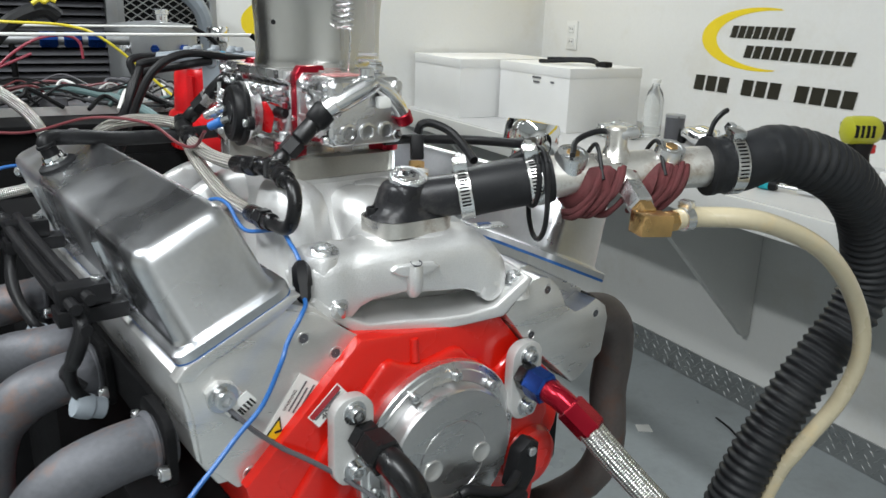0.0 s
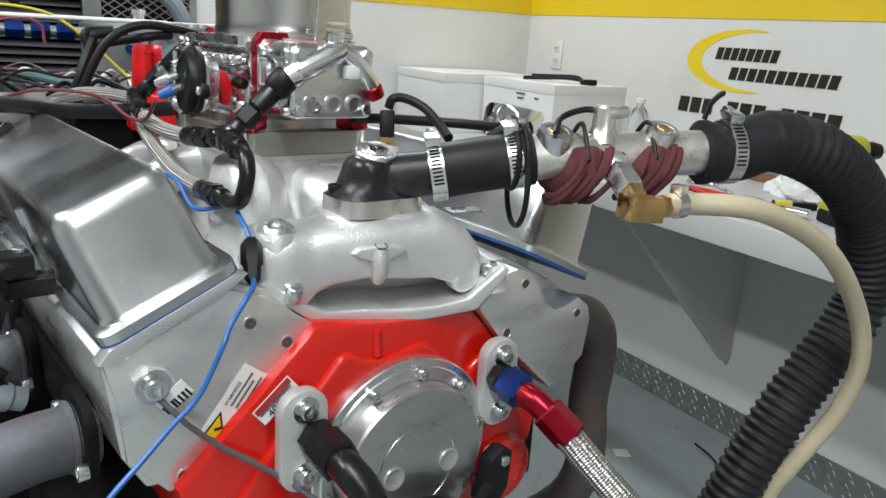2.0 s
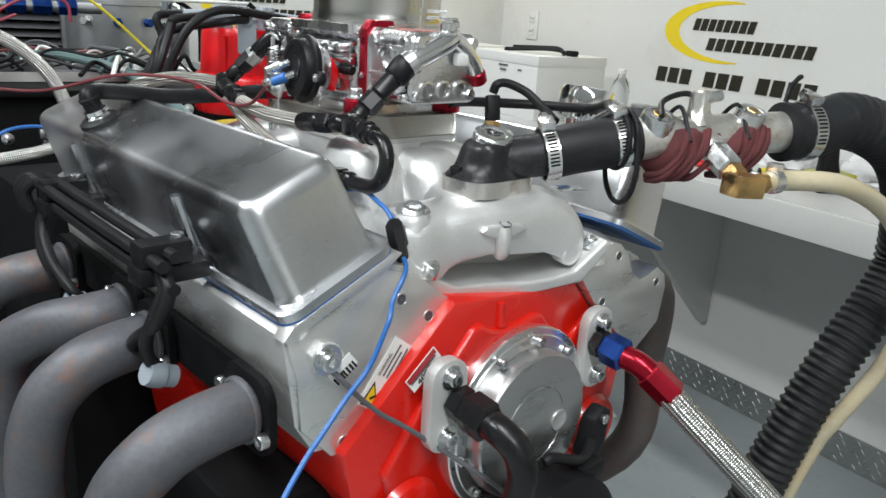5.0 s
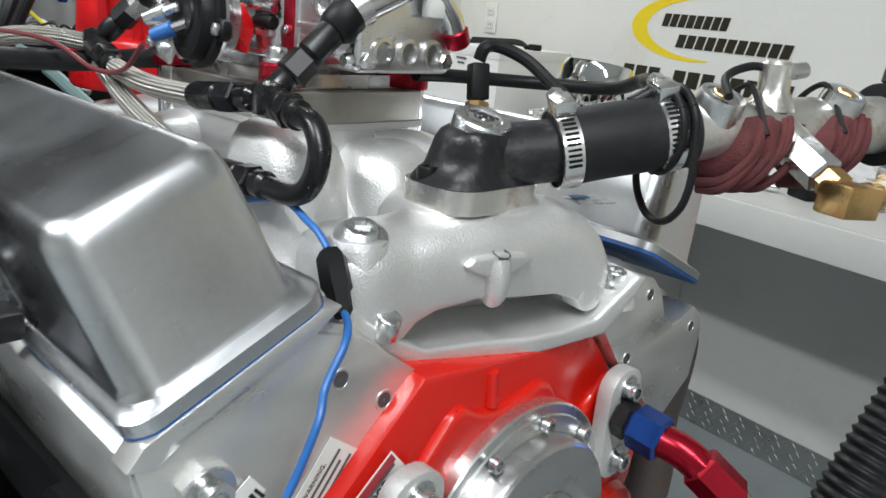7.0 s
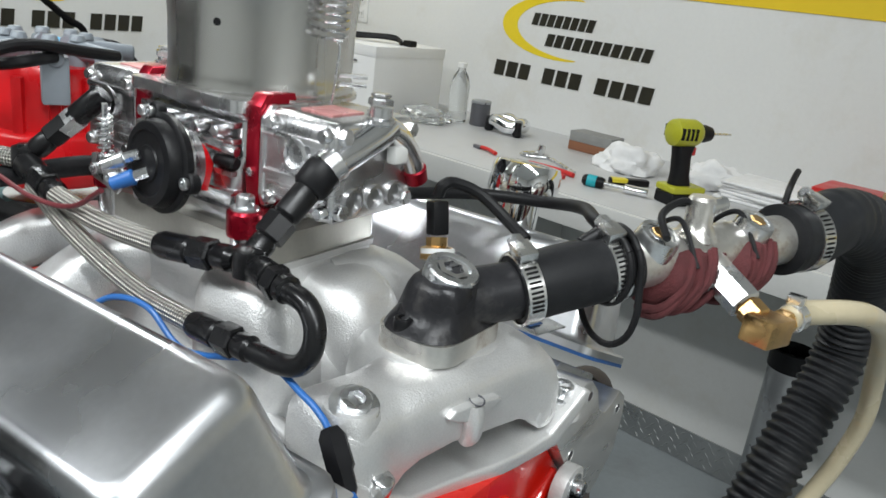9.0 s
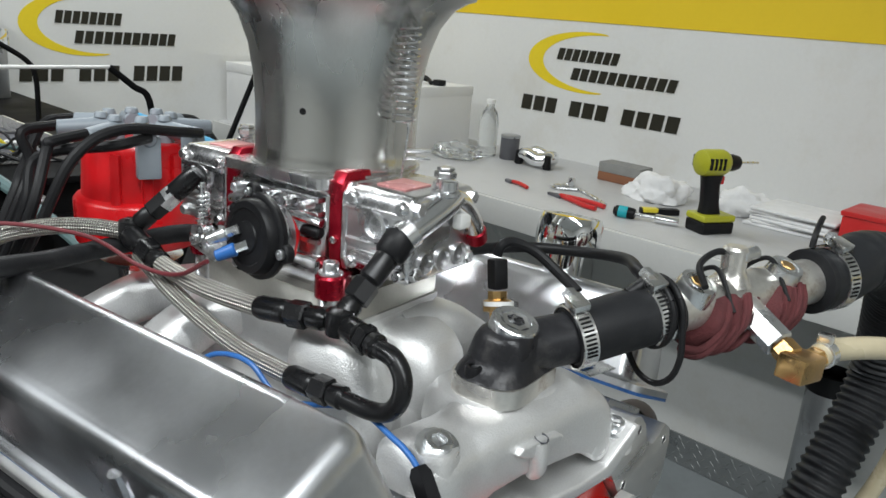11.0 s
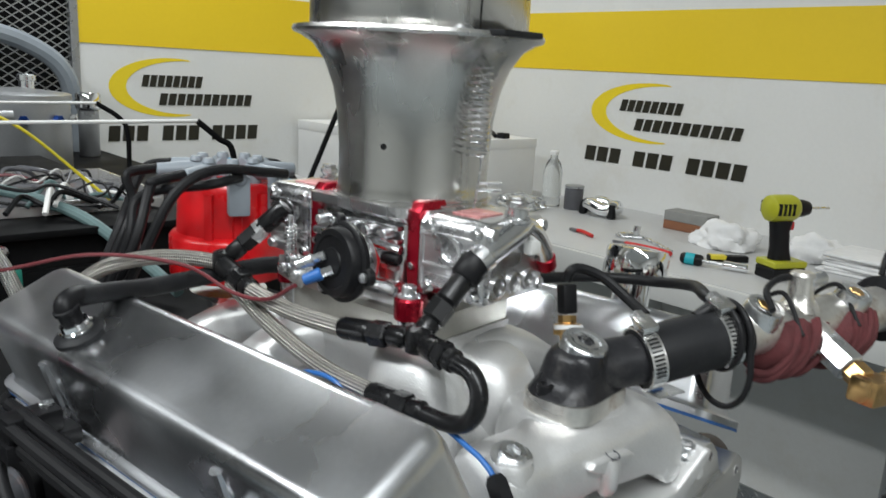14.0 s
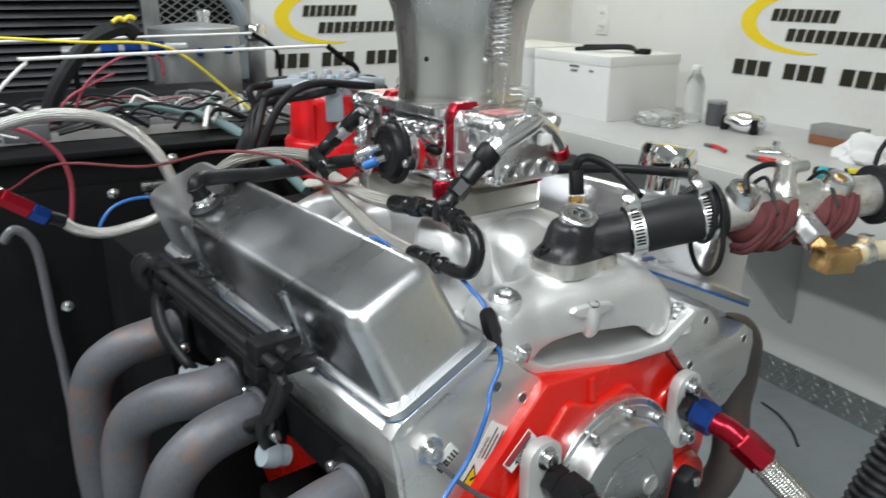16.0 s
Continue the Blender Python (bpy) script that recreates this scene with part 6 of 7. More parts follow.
tray = thing("wiring_tray", "open aluminium tray full of loose wiring and connectors", "tray", (-0.3, 0.95, 1.08), engine=False)
b = bmesh.new(); box(b, (-0.75, 0.865, 1.0805), (0.075, 1.12, 1.0835))
part("floor_plate", b, HEADER, tray)
for lo, hi in (((-0.75, 0.861, 1.0805), (0.075, 0.8645, 1.0935)), ((-0.75, 1.1205, 1.0805), (0.075, 1.124, 1.102)), ((0.0755, 0.861, 1.0805), (0.079, 1.124, 1.102))):
    b = bmesh.new(); box(b, lo, hi)
    part("edge", b, MACH, tray)
for k, (x, y, w) in enumerate(((-0.05, 0.88, 0.05), (-0.19, 0.92, 0.07), (-0.33, 0.88, 0.06), (-0.12, 1.04, 0.08), (-0.30, 1.04, 0.07), (-0.46, 0.95, 0.08))):
    md = thing("circuit_module", "small aluminium circuit module with sockets on the tray", "module", (x, y, 1.0836), "circuit modules", engine=False)
    b = bmesh.new(); box(b, (x - w / 2, y - 0.025, 1.0838), (x + w / 2, y + 0.025, 1.099 + 0.004 * (k % 3)), 0.002)
    hb = part("housing", b, COVER if k % 3 == 0 else WIREGRY, md)
    for j in range(3):
        b = bmesh.new(); box(b, (x - w / 2 + 0.006 + j * w / 3, y - 0.018, 1.099 + 0.004 * (k % 3)), (x - w / 2 + 0.002 + (j + 0.8) * w / 3, y + 0.002, 1.105 + 0.004 * (k % 3)), 0.001)
        part("socket", b, (BLKPL, WHITEPL, WIREGRY)[j], hb)
rnd = random.Random(5)
for mm, cnt, nm in ((WIREBLK, 34, "black"), (WIRERED, 5, "red"), (WHITEPL, 13, "white"), (WIREGRN, 4, "grey-green"), (WIREGRY, 16, "grey")):
    b = bmesh.new()
    for k in range(cnt):
        x, y = rnd.uniform(-0.72, -0.005), rnd.uniform(0.83, 1.1)
        a = rnd.uniform(-0.5, 0.5)
        ln = rnd.uniform(0.10, 0.24)
        pts = [(x + math.cos(a) * ln * (t - 0.5) * (1 if x < -0.1 else 0.5) + rnd.uniform(-0.012, 0.012), y + math.sin(a) * ln * (t - 0.5) + rnd.uniform(-0.02, 0.02), 1.075 + (0.030 if 0 < t < 1 else 0.0) * rnd.random() + 0.006) for t in (0, 0.25, 0.5, 0.75, 1)]
        tube(b, pts, rnd.choice((0.0016, 0.0024, 0.0035)), 7, 6)
    solid("loose_wiring", b, mm, "tangle of loose %s wires lying in the tray" % nm, "wiring", "stuff")
# red and yellow wires, bright connectors
def strand(name, label, pts, r, m, engine=False, cat="wire"):
    th = thing(name, label, cat, pts[len(pts) // 2], engine=engine)
    b = bmesh.new(); tube(b, pts, r, 10, 8)
    part("jacket", b, m, th)
    return th
strand("yellow_wire", "thin yellow wire stretched across the console", [(-0.60, 0.94, 1.245), (-0.32, 0.92, 1.222), (-0.236, 0.9, 1.216), (-0.143, 0.9, 1.211), (-0.09, 0.9, 1.188), (-0.013, 0.9, 1.117), (0.02, 0.88, 1.082)], 0.0022, WIREYEL)
strand("red_wire", "thin dark red wire from the choke to the console", [(-0.095, 0.228, 1.136), (-0.092, 0.262, 1.118), (-0.094, 0.30, 1.115), (-0.107, 0.345, 1.1285), (-0.141, 0.42, 1.126), (-0.19, 0.5, 1.103), (-0.26, 0.58, 1.10), (-0.30, 0.66, 1.06), (-0.31, 0.76, 1.04)], 0.0015, WIRERED, True)
strand("grey_green_hose", "grey-green vacuum hose sagging from the tray", [(-0.22, 1.0, 1.098), (-0.14, 0.92, 1.112), (-0.06, 0.82, 1.09), (-0.02, 0.72, 1.05), (0.0, 0.64, 1.02)], 0.0075, WIREGRN, False, "hose")
strand("black_hose", "black rubber hose rising from the console", [(-0.294, 0.95, 1.098), (-0.281, 0.95, 1.135), (-0.251, 0.95, 1.18), (-0.214, 0.95, 1.217), (-0.171, 0.95, 1.234), (-0.15, 0.95, 1.222)], 0.013, RUBBER, False, "hose")
strand("yellow_tie", "yellow tie knotted round the black hose", [(-0.187, 0.93, 1.242), (-0.177, 0.93, 1.248), (-0.17, 0.93, 1.245), (-0.162, 0.93, 1.25), (-0.154, 0.93, 1.246)], 0.0035, WIREYEL, False, "tie")
bh1 = thing("braided_line", "stainless braided line arching from the console", "hose", (-0.24, 0.5, 1.1))
b = bmesh.new(); tube(b, [(-0.347, 0.5, 1.143), (-0.317, 0.5, 1.159), (-0.273, 0.5, 1.165), (-0.222, 0.5, 1.155), (-0.183, 0.5, 1.124), (-0.164, 0.5, 1.084), (-0.15, 0.5, 1.03), (-0.14, 0.5, 0.92)], 0.0064, 16, 8)
part("braid", b, BRAID, bh1)
bh2 = thing("braided_line", "stainless braided line with red and blue hose end", "hose", (-0.26, 0.5, 1.06))
b = bmesh.new(); tube(b, [(-0.278, 0.5, 1.059), (-0.264, 0.5, 1.047), (-0.237, 0.5, 1.039), (-0.202, 0.5, 1.042), (-0.15, 0.51, 1.045), (-0.12, 0.53, 1.0)], 0.0058, 16, 8)
part("braid", b, BRAID, bh2)
b = bmesh.new(); hexnut(b, (-0.328, 0.5, 1.093), (-0.304, 0.5, 1.075), 0.0092)
part("nut", b, REDAN, bh2, "red anodised nut")
b = bmesh.new(); hexnut(b, (-0.304, 0.5, 1.075), (-0.29, 0.5, 1.065), 0.0092)
part("socket", b, BLUEAN, bh2, "blue anodised socket")
b = bmesh.new(); rod(b, (-0.29, 0.5, 1.065), (-0.275, 0.5, 1.058), 0.0072, seg=16, bevel=0.001)
part("cuff", b, BLKAN, bh2)
b = bmesh.new(); tube(b, [(-0.328, 0.5, 1.093), (-0.37, 0.55, 1.12), (-0.42, 0.64, 1.10), (-0.44, 0.79, 1.05)], 0.008, 12, 6)
part("pipe", b, ZINC, bh2)
strand("blue_lead", "blue lead hanging in front of the console", [(-0.243, 0.52, 1.03), (-0.236, 0.52, 1.046), (-0.224, 0.52, 1.059), (-0.205, 0.52, 1.065), (-0.181, 0.52, 1.064), (-0.163, 0.52, 1.057)], 0.0018, WIREBLUE, True)
strand("pink_lead", "dull red lead hanging from the tray", [(-0.296, 0.6, 1.142), (-0.273, 0.6, 1.13), (-0.252, 0.6, 1.106), (-0.244, 0.6, 1.076), (-0.247, 0.6, 1.044), (-0.253, 0.6, 1.018)], 0.0026, WIREPINK, True)
strand("pink_lead", "pink lead looping out of the tray", [(-0.263, 0.9, 1.111), (-0.24, 0.9, 1.155), (-0.196, 0.9, 1.188), (-0.155, 0.9, 1.197), (-0.131, 0.9, 1.188), (-0.127, 0.9, 1.162)], 0.0022, WIREPINK)
strand("pink_lead", "pink lead running along the tray", [(-0.317, 0.9, 1.09), (-0.292, 0.9, 1.105), (-0.261, 0.9, 1.14), (-0.198, 0.9, 1.17)], 0.0022, WIREPINK)
strand("vent_hose", "grey hose looping down beside the console front", [(-0.406, 0.69, 0.978), (-0.393, 0.69, 0.992), (-0.380, 0.69, 0.985), (-0.370, 0.69, 0.961), (-0.367, 0.69, 0.909), (-0.366, 0.69, 0.853), (-0.363, 0.69, 0.802), (-0.362, 0.69, 0.750), (-0.352, 0.67, 0.4), (-0.352, 0.66, 0.008)], 0.006, WIREGRY, False, "hose")

# white rods on black legs
for y, xe, leg in ((1.249, 0.129, [(0.129, 1.249, 1.203), (0.165, 1.24, 1.178), (0.178, 1.235, 1.15), (0.178, 1.235, 1.07)]), (0.849, 0.123, [(0.123, 0.849, 1.202), (0.15, 0.84, 1.178), (0.17, 0.835, 1.158), (0.175, 0.83, 1.07)])):
    rd = thing("throttle_rod", "thin white rod on a black leg over the console", "rod", (xe, y, 1.08), "throttle rods", engine=False)
    b = bmesh.new(); tube(b, ([(-0.9, y, 1.197), (-0.4, y, 1.2), (xe, y, 1.203)] if y > 1 else [(-0.395, y, 1.12), (-0.375, y, 1.14), (-0.318, y, 1.193), (-0.29, y, 1.199), (xe, y, 1.202)]), 0.0026, 10, 6)
    part("rod", b, WHITEPL, rd)
    b = bmesh.new(); tube(b, leg, 0.0045, 10, 5)
    part("leg", b, BLKMET, rd)
b = bmesh.new(); box(b, (0.06, 0.80, FZ), (0.23, 1.28, 1.053), 0.004)
solid("side_cabinet", b, BLKMET, "low black steel cabinet beside the console", "cabinet")
strut = thing("strut_rod", "black support rod slanting behind the carburettor", "rod", (0.19, 0.55, 1.0))
b = bmesh.new(); rod(b, (0.255, 0.55, 1.268), (0.105, 0.55, 0.985), 0.0032, seg=10)
part("rod", b, BLKMET, strut)

# tank, filter, blue fittings on a black stand
b = bmesh.new(); box(b, (-0.11, 1.72, FZ), (0.44, 2.34, 0.982), 0.006)
solid("tank_stand", b, BLKMET, "black steel stand under the coolant tank", "stand")
tank = thing("coolant_tank", "grey painted round tank with filler cap and bolts", "tank", (0.2, 1.93, 1.0), engine=False)
b = bmesh.new(); lathe(b, [(0.118, 0), (0.12, 0.004), (0.12, 0.17), (0.124, 0.172), (0.124, 0.186), (0.116, 0.19), (0.06, 0.196), (0.02, 0.2)], (0.185, 1.93, 1.0005), (0.185, 1.93, 2), 40)
shell = part("shell", b, CANGREY, tank)
b = bmesh.new(); lathe(b, [(0.018, 0), (0.018, 0.02), (0.022, 0.022), (0.022, 0.034), (0.016, 0.038)], (0.215, 1.95, 1.196), (0.215, 1.95, 2), 20)
part("filler_cap", b, CHROME, tank)
for a in (225, 262, 300, 335):
    r = Vector((math.cos(radians(a)), math.sin(radians(a)), 0))
    b = bmesh.new(); hexnut(b, Vector((0.185, 1.93, 1.13)) + r * 0.119, Vector((0.185, 1.93, 1.13)) + r * 0.135, 0.012)
    part("side_fitting", b, BLUEAN if a in (262, 300) else ZINC, shell)
filt = thing("inline_filter", "chrome-topped inline filter beside the tank", "filter", (0.42, 2.15, 1.0), engine=False)
b = bmesh.new(); lathe(b, [(0.026, 0), (0.028, 0.003), (0.028, 0.13), (0.024, 0.134)], (0.43, 2.15, 1.0005), (0.43, 2.15, 2), 24)
part("bowl", b, CANGREY, filt)
b = bmesh.new(); lathe(b, [(0.033, 0), (0.034, 0.004), (0.034, 0.04), (0.03, 0.046), (0.01, 0.048)], (0.43, 2.15, 1.136), (0.43, 2.15, 2), 28)
part("cap", b, CHROME, filt)
bl = thing("bulkhead_fitting", "blue anodised bulkhead fitting on a pipe over the console", "fitting", (-0.09, 1.35, 1.07), engine=False)
b = bmesh.new(); rod(b, (-0.22, 1.35, 1.172), (0.02, 1.35, 1.172), 0.011, seg=16)
part("pipe", b, CANGREY, bl)
for x in (-0.15, -0.105, -0.06):
    b = bmesh.new(); hexnut(b, (x, 1.35, 1.172), (x + 0.034, 1.35, 1.172), 0.0175)
    part("nut", b, BLUEAN, bl, "blue anodised nut")
b = bmesh.new(); rod(b, (-0.20, 1.35, 1.079), (-0.20, 1.35, 1.165), 0.006, seg=10)
part("post", b, BLKMET, bl)
strand("duct_hose", "thick grey flexible hose curving over the tank", [(-0.28, 2.25, 1.31), (-0.05, 2.25, 1.345), (0.18, 2.25, 1.345), (0.33, 2.25, 1.30), (0.41, 2.25, 1.22), (0.43, 2.27, 1.08), (0.43, 2.28, 1.0)], 0.026, GREYPL, False, "hose")

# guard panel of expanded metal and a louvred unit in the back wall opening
# flat backing sheet; the shade behind the mesh is in its near-black colour
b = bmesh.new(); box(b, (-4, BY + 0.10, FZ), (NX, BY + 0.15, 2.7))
solid("wall_north_shade_back", b, DARK, "near-black backing sheet, painted shade behind the guard mesh", "wall", "structure")
guard = thing("guard_panel", "grey expanded metal guard in a steel frame", "guard", (0.37, BY, FZ), engine=False)
for lo, hi in (((NX - 0.025, BY - 0.01, FZ), (NX - 0.001, BY + 0.02, 2.69)), ((NX - 0.325, BY - 0.01, FZ), (NX - 0.302, BY + 0.02, 2.69))):
    b = bmesh.new(); box(b, lo, hi, 0.002)
    part("frame_post", b, CANGREY, guard)
b = bmesh.new()
cw, chh = 0.044, 0.026
for i in range(7):
    for j in range(48):
        x0, z0 = NX - 0.302 + i * cw * 0.9 + 0.002, 0.85 + j * chh
        for (xa, za), (xb, zb) in (((x0, z0), (x0 + cw * 0.45, z0 + chh / 2)), ((x0 + cw * 0.45, z0 + chh / 2), (x0 + cw * 0.9, z0)), ):
            d = Vector((xb - xa, 0, zb - za)).normalized(); n = Vector((-d.z, 0, d.x)) * 0.0016
            for sgn in (1, -1):
                pa, pb = Vector((xa, BY, za)), Vector((xb, BY, zb))
                if sgn < 0:
                    pa.z, pb.z = 2 * z0 - pa.z, 2 * z0 - pb.z
                    nn = Vector((n.x, 0, -n.z))
                else:
                    nn = n
                vs = [b.verts.new(p) for p in (pa + nn, pb + nn, pb - nn, pa - nn)]
                vb = [b.verts.new(p) for p in (pa + nn + V(0, 0.003, 0), pb + nn + V(0, 0.003, 0), pb - nn + V(0, 0.003, 0), pa - nn + V(0, 0.003, 0))]
                b.faces.new(vs); b.faces.new(vb)
                for q in range(4):
                    b.faces.new((vs[q], vs[(q + 1) % 4], vb[(q + 1) % 4], vb[q]))
mesh_ob = part("mesh", b, GRILLE, guard)
mesh_ob["kind"] = "stuff"
louv = thing("louvred_unit", "dark grey louvred cooling unit in a steel case", "cooler", (-0.3, 2.45, 0.6), engine=False)
b = bmesh.new(); box(b, (-0.9, BY - 0.02, 0.6), (NX - 0.326, BY + 0.09, 0.64), 0.003)
part("sill", b, CANGREY, louv)
b = bmesh.new(); box(b, (NX - 0.36, BY - 0.03, 0.64), (NX - 0.326, BY + 0.09, 2.2), 0.003)
part("side_post", b, CANGREY, louv)
for k in range(60):
    z = 0.66 + k * 0.025
    b = bmesh.new(); prism(b, [(BY - 0.02, z), (BY - 0.017, z), (BY + 0.012, z + 0.018), (BY + 0.009, z + 0.018)], -0.9, NX - 0.361, "x")
    part("slat", b, WIREGRY, louv)

# ---- on the bench ----
BT = 0.8552
def carton(name, label, lo, hi, m):
    th = thing(name, label, "box", ((lo[0] + hi[0]) / 2, (lo[1] + hi[1]) / 2, lo[2]), engine=False)
    b = bmesh.new(); box(b, lo, hi, 0.002)
    part("carton", b, m, th)
    b = bmesh.new(); box(b, (lo[0] - 0.0015, lo[1] - 0.0015, hi[2] - 0.03), (hi[0] + 0.0015, hi[1] + 0.0015, hi[2] + 0.002), 0.001)
    lid = part("lid", b, m, th)
    b = bmesh.new(); box(b, ((lo[0] + hi[0]) / 2 - 0.02, lo[1] + 0.001, hi[2] + 0.0021), ((lo[0] + hi[0]) / 2 + 0.02, hi[1] - 0.001, hi[2] + 0.0025))
    part("tape", b, m, lid)
    return th
bx = carton("cardboard_box", "white cardboard box on the bench with printed marks", (1.435, 1.62, BT), (1.745, 2.03, 1.063), CARD)
for y, z, w in ((1.80, 1.02, 0.05), (1.80, 1.005, 0.035), (1.71, 1.01, 0.02)):
    b = bmesh.new(); box(b, (1.4328, y - w / 2, z), (1.4334, y + w / 2, z + 0.006))
    part("print_bar", b, WIREGRY, bx)
carton("cardboard_box", "second white cardboard box pushed into the corner", (1.30, 2.06, BT), (1.72, 2.42, 1.066), CARD)
cab = thing("black_cable", "coiled black cable with plug on the white box", "cable", (1.56, 1.8, 1.066), engine=False)
b = bmesh.new(); tube(b, [(1.50, 1.88, 1.072), (1.53, 1.80, 1.078), (1.57, 1.74, 1.083), (1.60, 1.70, 1.080), (1.58, 1.66, 1.073)], 0.007, 10, 6)
tube(b, [(1.52, 1.86, 1.082), (1.56, 1.78, 1.086), (1.60, 1.72, 1.088), (1.62, 1.70, 1.074)], 0.006, 10, 6)
part("coil", b, RUBBER, cab)
b = bmesh.new(); box(b, (1.585, 1.625, 1.0665), (1.615, 1.66, 1.085), 0.004)
part("plug", b, BLKPL, cab)
outlet = thing("wall_outlet", "white double wall socket on the painted wall", "socket", (WX, 2.183, 0.7), engine=False)
b = bmesh.new(); box(b, (WX - 0.006, 2.148, 1.092), (WX - 0.0002, 2.218, 1.207), 0.002)
part("cover_plate", b, WHITEPL, outlet)
for z in (1.124, 1.175):
    b = bmesh.new(); box(b, (WX - 0.0085, 2.166, z - 0.014), (WX - 0.0062, 2.200, z + 0.014), 0.003)
    sk = part("socket_face", b, WHITEPL, outlet)
    for dy in (-0.007, 0.007):
        b = bmesh.new(); box(b, (WX - 0.0092, 2.183 + dy - 0.0015, z - 0.004), (WX - 0.0086, 2.183 + dy + 0.0015, z + 0.006))
        part("slot", b, DARK, sk)

bot = thing("plastic_bottle", "clear empty plastic water bottle on the bench", "bottle", (1.66, 1.47, BT), engine=False)
b = bmesh.new(); lathe(b, [(0.028, 0), (0.031, 0.004), (0.031, 0.03), (0.029, 0.035), (0.031, 0.04), (0.031, 0.115), (0.024, 0.145), (0.012, 0.162), (0.012, 0.176)], (1.66, 1.47, BT), (1.66, 1.47, 2), 24)
part("shell", b, GLASS, bot)
b = bmesh.new(); lathe(b, [(0.0145, 0), (0.0145, 0.012), (0.013, 0.014)], (1.66, 1.47, BT + 0.172), (1.66, 1.47, 2), 18)
part("cap", b, WHITEPL, bot)
can = thing("dark_tin", "small dark grey tin beside the bottle", "tin", (1.69, 1.405, BT), engine=False)
b = bmesh.new(); lathe(b, [(0.030, 0), (0.031, 0.002), (0.031, 0.068), (0.028, 0.07)], (1.69, 1.40, BT), (1.69, 1.40, 2), 24)
part("body", b, WIREGRY, can)
b = bmesh.new(); lathe(b, [(0.032, 0), (0.032, 0.008), (0.029, 0.009)], (1.69, 1.40, BT + 0.0702), (1.69, 1.40, 2), 24)
part("lid", b, CANGREY, can)
gad = thing("clamp_ring", "clear-bagged metal clamp ring with black knobs", "clamp ring", (1.67, 1.27, BT), engine=False)
b = bmesh.new(); tube(b, [(1.67 + 0.032 * math.cos(a), 1.27 + 0.05 * math.sin(a), BT + 0.03 + 0.006 * math.sin(3 * a)) for a in [2 * math.pi * i / 24 for i in range(25)]], 0.022, 12, 2)
part("ring", b, CHROME, gad)
for y in (1.325, 1.215):
    b = bmesh.new(); rod(b, (1.645, y, BT + 0.001), (1.645, y, BT + 0.045), 0.014, 0.011, 14, 0.003)
    part("knob", b, BLKPL, gad)
bag = thing("plastic_bag", "crumpled clear plastic bag beside the box", "bag", (1.55, 1.5, BT), engine=False)
b = bmesh.new(); bmesh.ops.create_icosphere(b, subdivisions=3, radius=1)
for v in b.verts:
    nn = noise.noise(v.co * 2.3) * 0.35 + noise.noise(v.co * 6) * 0.2
    v.co = Vector((1.545 + v.co.x * 0.06 * (1 + nn), 1.50 + v.co.y * 0.085 * (1 + nn), BT + max(0.0, 0.02 + v.co.z * 0.03 * (1 + nn))))
part("film", b, GLASS, bag, "", 20)
st = thing("honing_stone", "two-tone grey and brown honing stone on the bench", "honing stone", (1.70, 0.975, BT), engine=False)
b = bmesh.new(); box(b, (1.665, 0.905, BT), (1.735, 1.045, BT + 0.026), 0.002)
part("brown_half", b, STONEB, st)
b = bmesh.new(); box(b, (1.665, 0.905, BT + 0.0262), (1.735, 1.045, BT + 0.055), 0.002)
part("grey_half", b, STONE, st)

def crumple(name, label, cx, cy, rx, ry, h, seed, m=None):
    th = thing(name, label, "towel", (cx, cy, BT), engine=False)
    b = bmesh.new(); bmesh.ops.create_icosphere(b, subdivisions=4, radius=1)
    off = Vector((seed * 3.1, seed * 1.7, seed))
    for v in b.verts:
        c0 = v.co.copy()
        k = 1 + 0.30 * noise.noise(c0 * 1.7 + off) + 0.18 * noise.noise(c0 * 4.2 + off) + 0.06 * noise.noise(c0 * 11 + off)
        v.co = Vector((cx + c0.x * rx * k, cy + c0.y * ry * k, BT + max(0.0005 + 0.002 * noise.noise(c0 * 5), (c0.z * 0.75 + 0.25) * h * k)))
    part("cloth", b, m or TOWEL, th, "", 60)
crumple("crumpled_towel", "crumpled white shop towel on the bench", 1.58, 0.80, 0.07, 0.085, 0.065, 1)
crumple("crumpled_towel", "crumpled white shop towel beside the drill", 1.62, 0.58, 0.06, 0.08, 0.06, 2)
ts = thing("towel_stack", "untidy stack of folded white shop towels", "towel stack", (1.60, 0.42, BT), engine=False)
for k in range(6):
    b = bmesh.new(); box(b, (-0.085, -0.10, 0), (0.085, 0.10, 0.0075), 0.0035, 3, m=Matrix.Translation((1.60 + 0.008 * math.sin(k * 2.1), 0.42 + 0.01 * math.cos(k * 1.7), BT + 0.0003 + 0.008 * k)) @ Matrix.Rotation(0.12 * math.sin(k * 1.9), 4, "Z"))
    part("towel", b, TOWEL, ts)
rb = thing("red_box", "red plastic box on the bench", "box", (1.58, 0.24, BT), engine=False)
b = bmesh.new(); box(b, (1.52, 0.19, BT), (1.66, 0.31, BT + 0.07), 0.004)
part("tub", b, REDTOOL, rb)
b = bmesh.new(); box(b, (1.516, 0.186, BT + 0.0702), (1.664, 0.314, BT + 0.082), 0.003)
part("lid", b, REDTOOL, rb)
carton("brown_box", "brown cardboard box on the bench", (1.52, 0.02, BT), (1.74, 0.17, BT + 0.10), KRAFT)

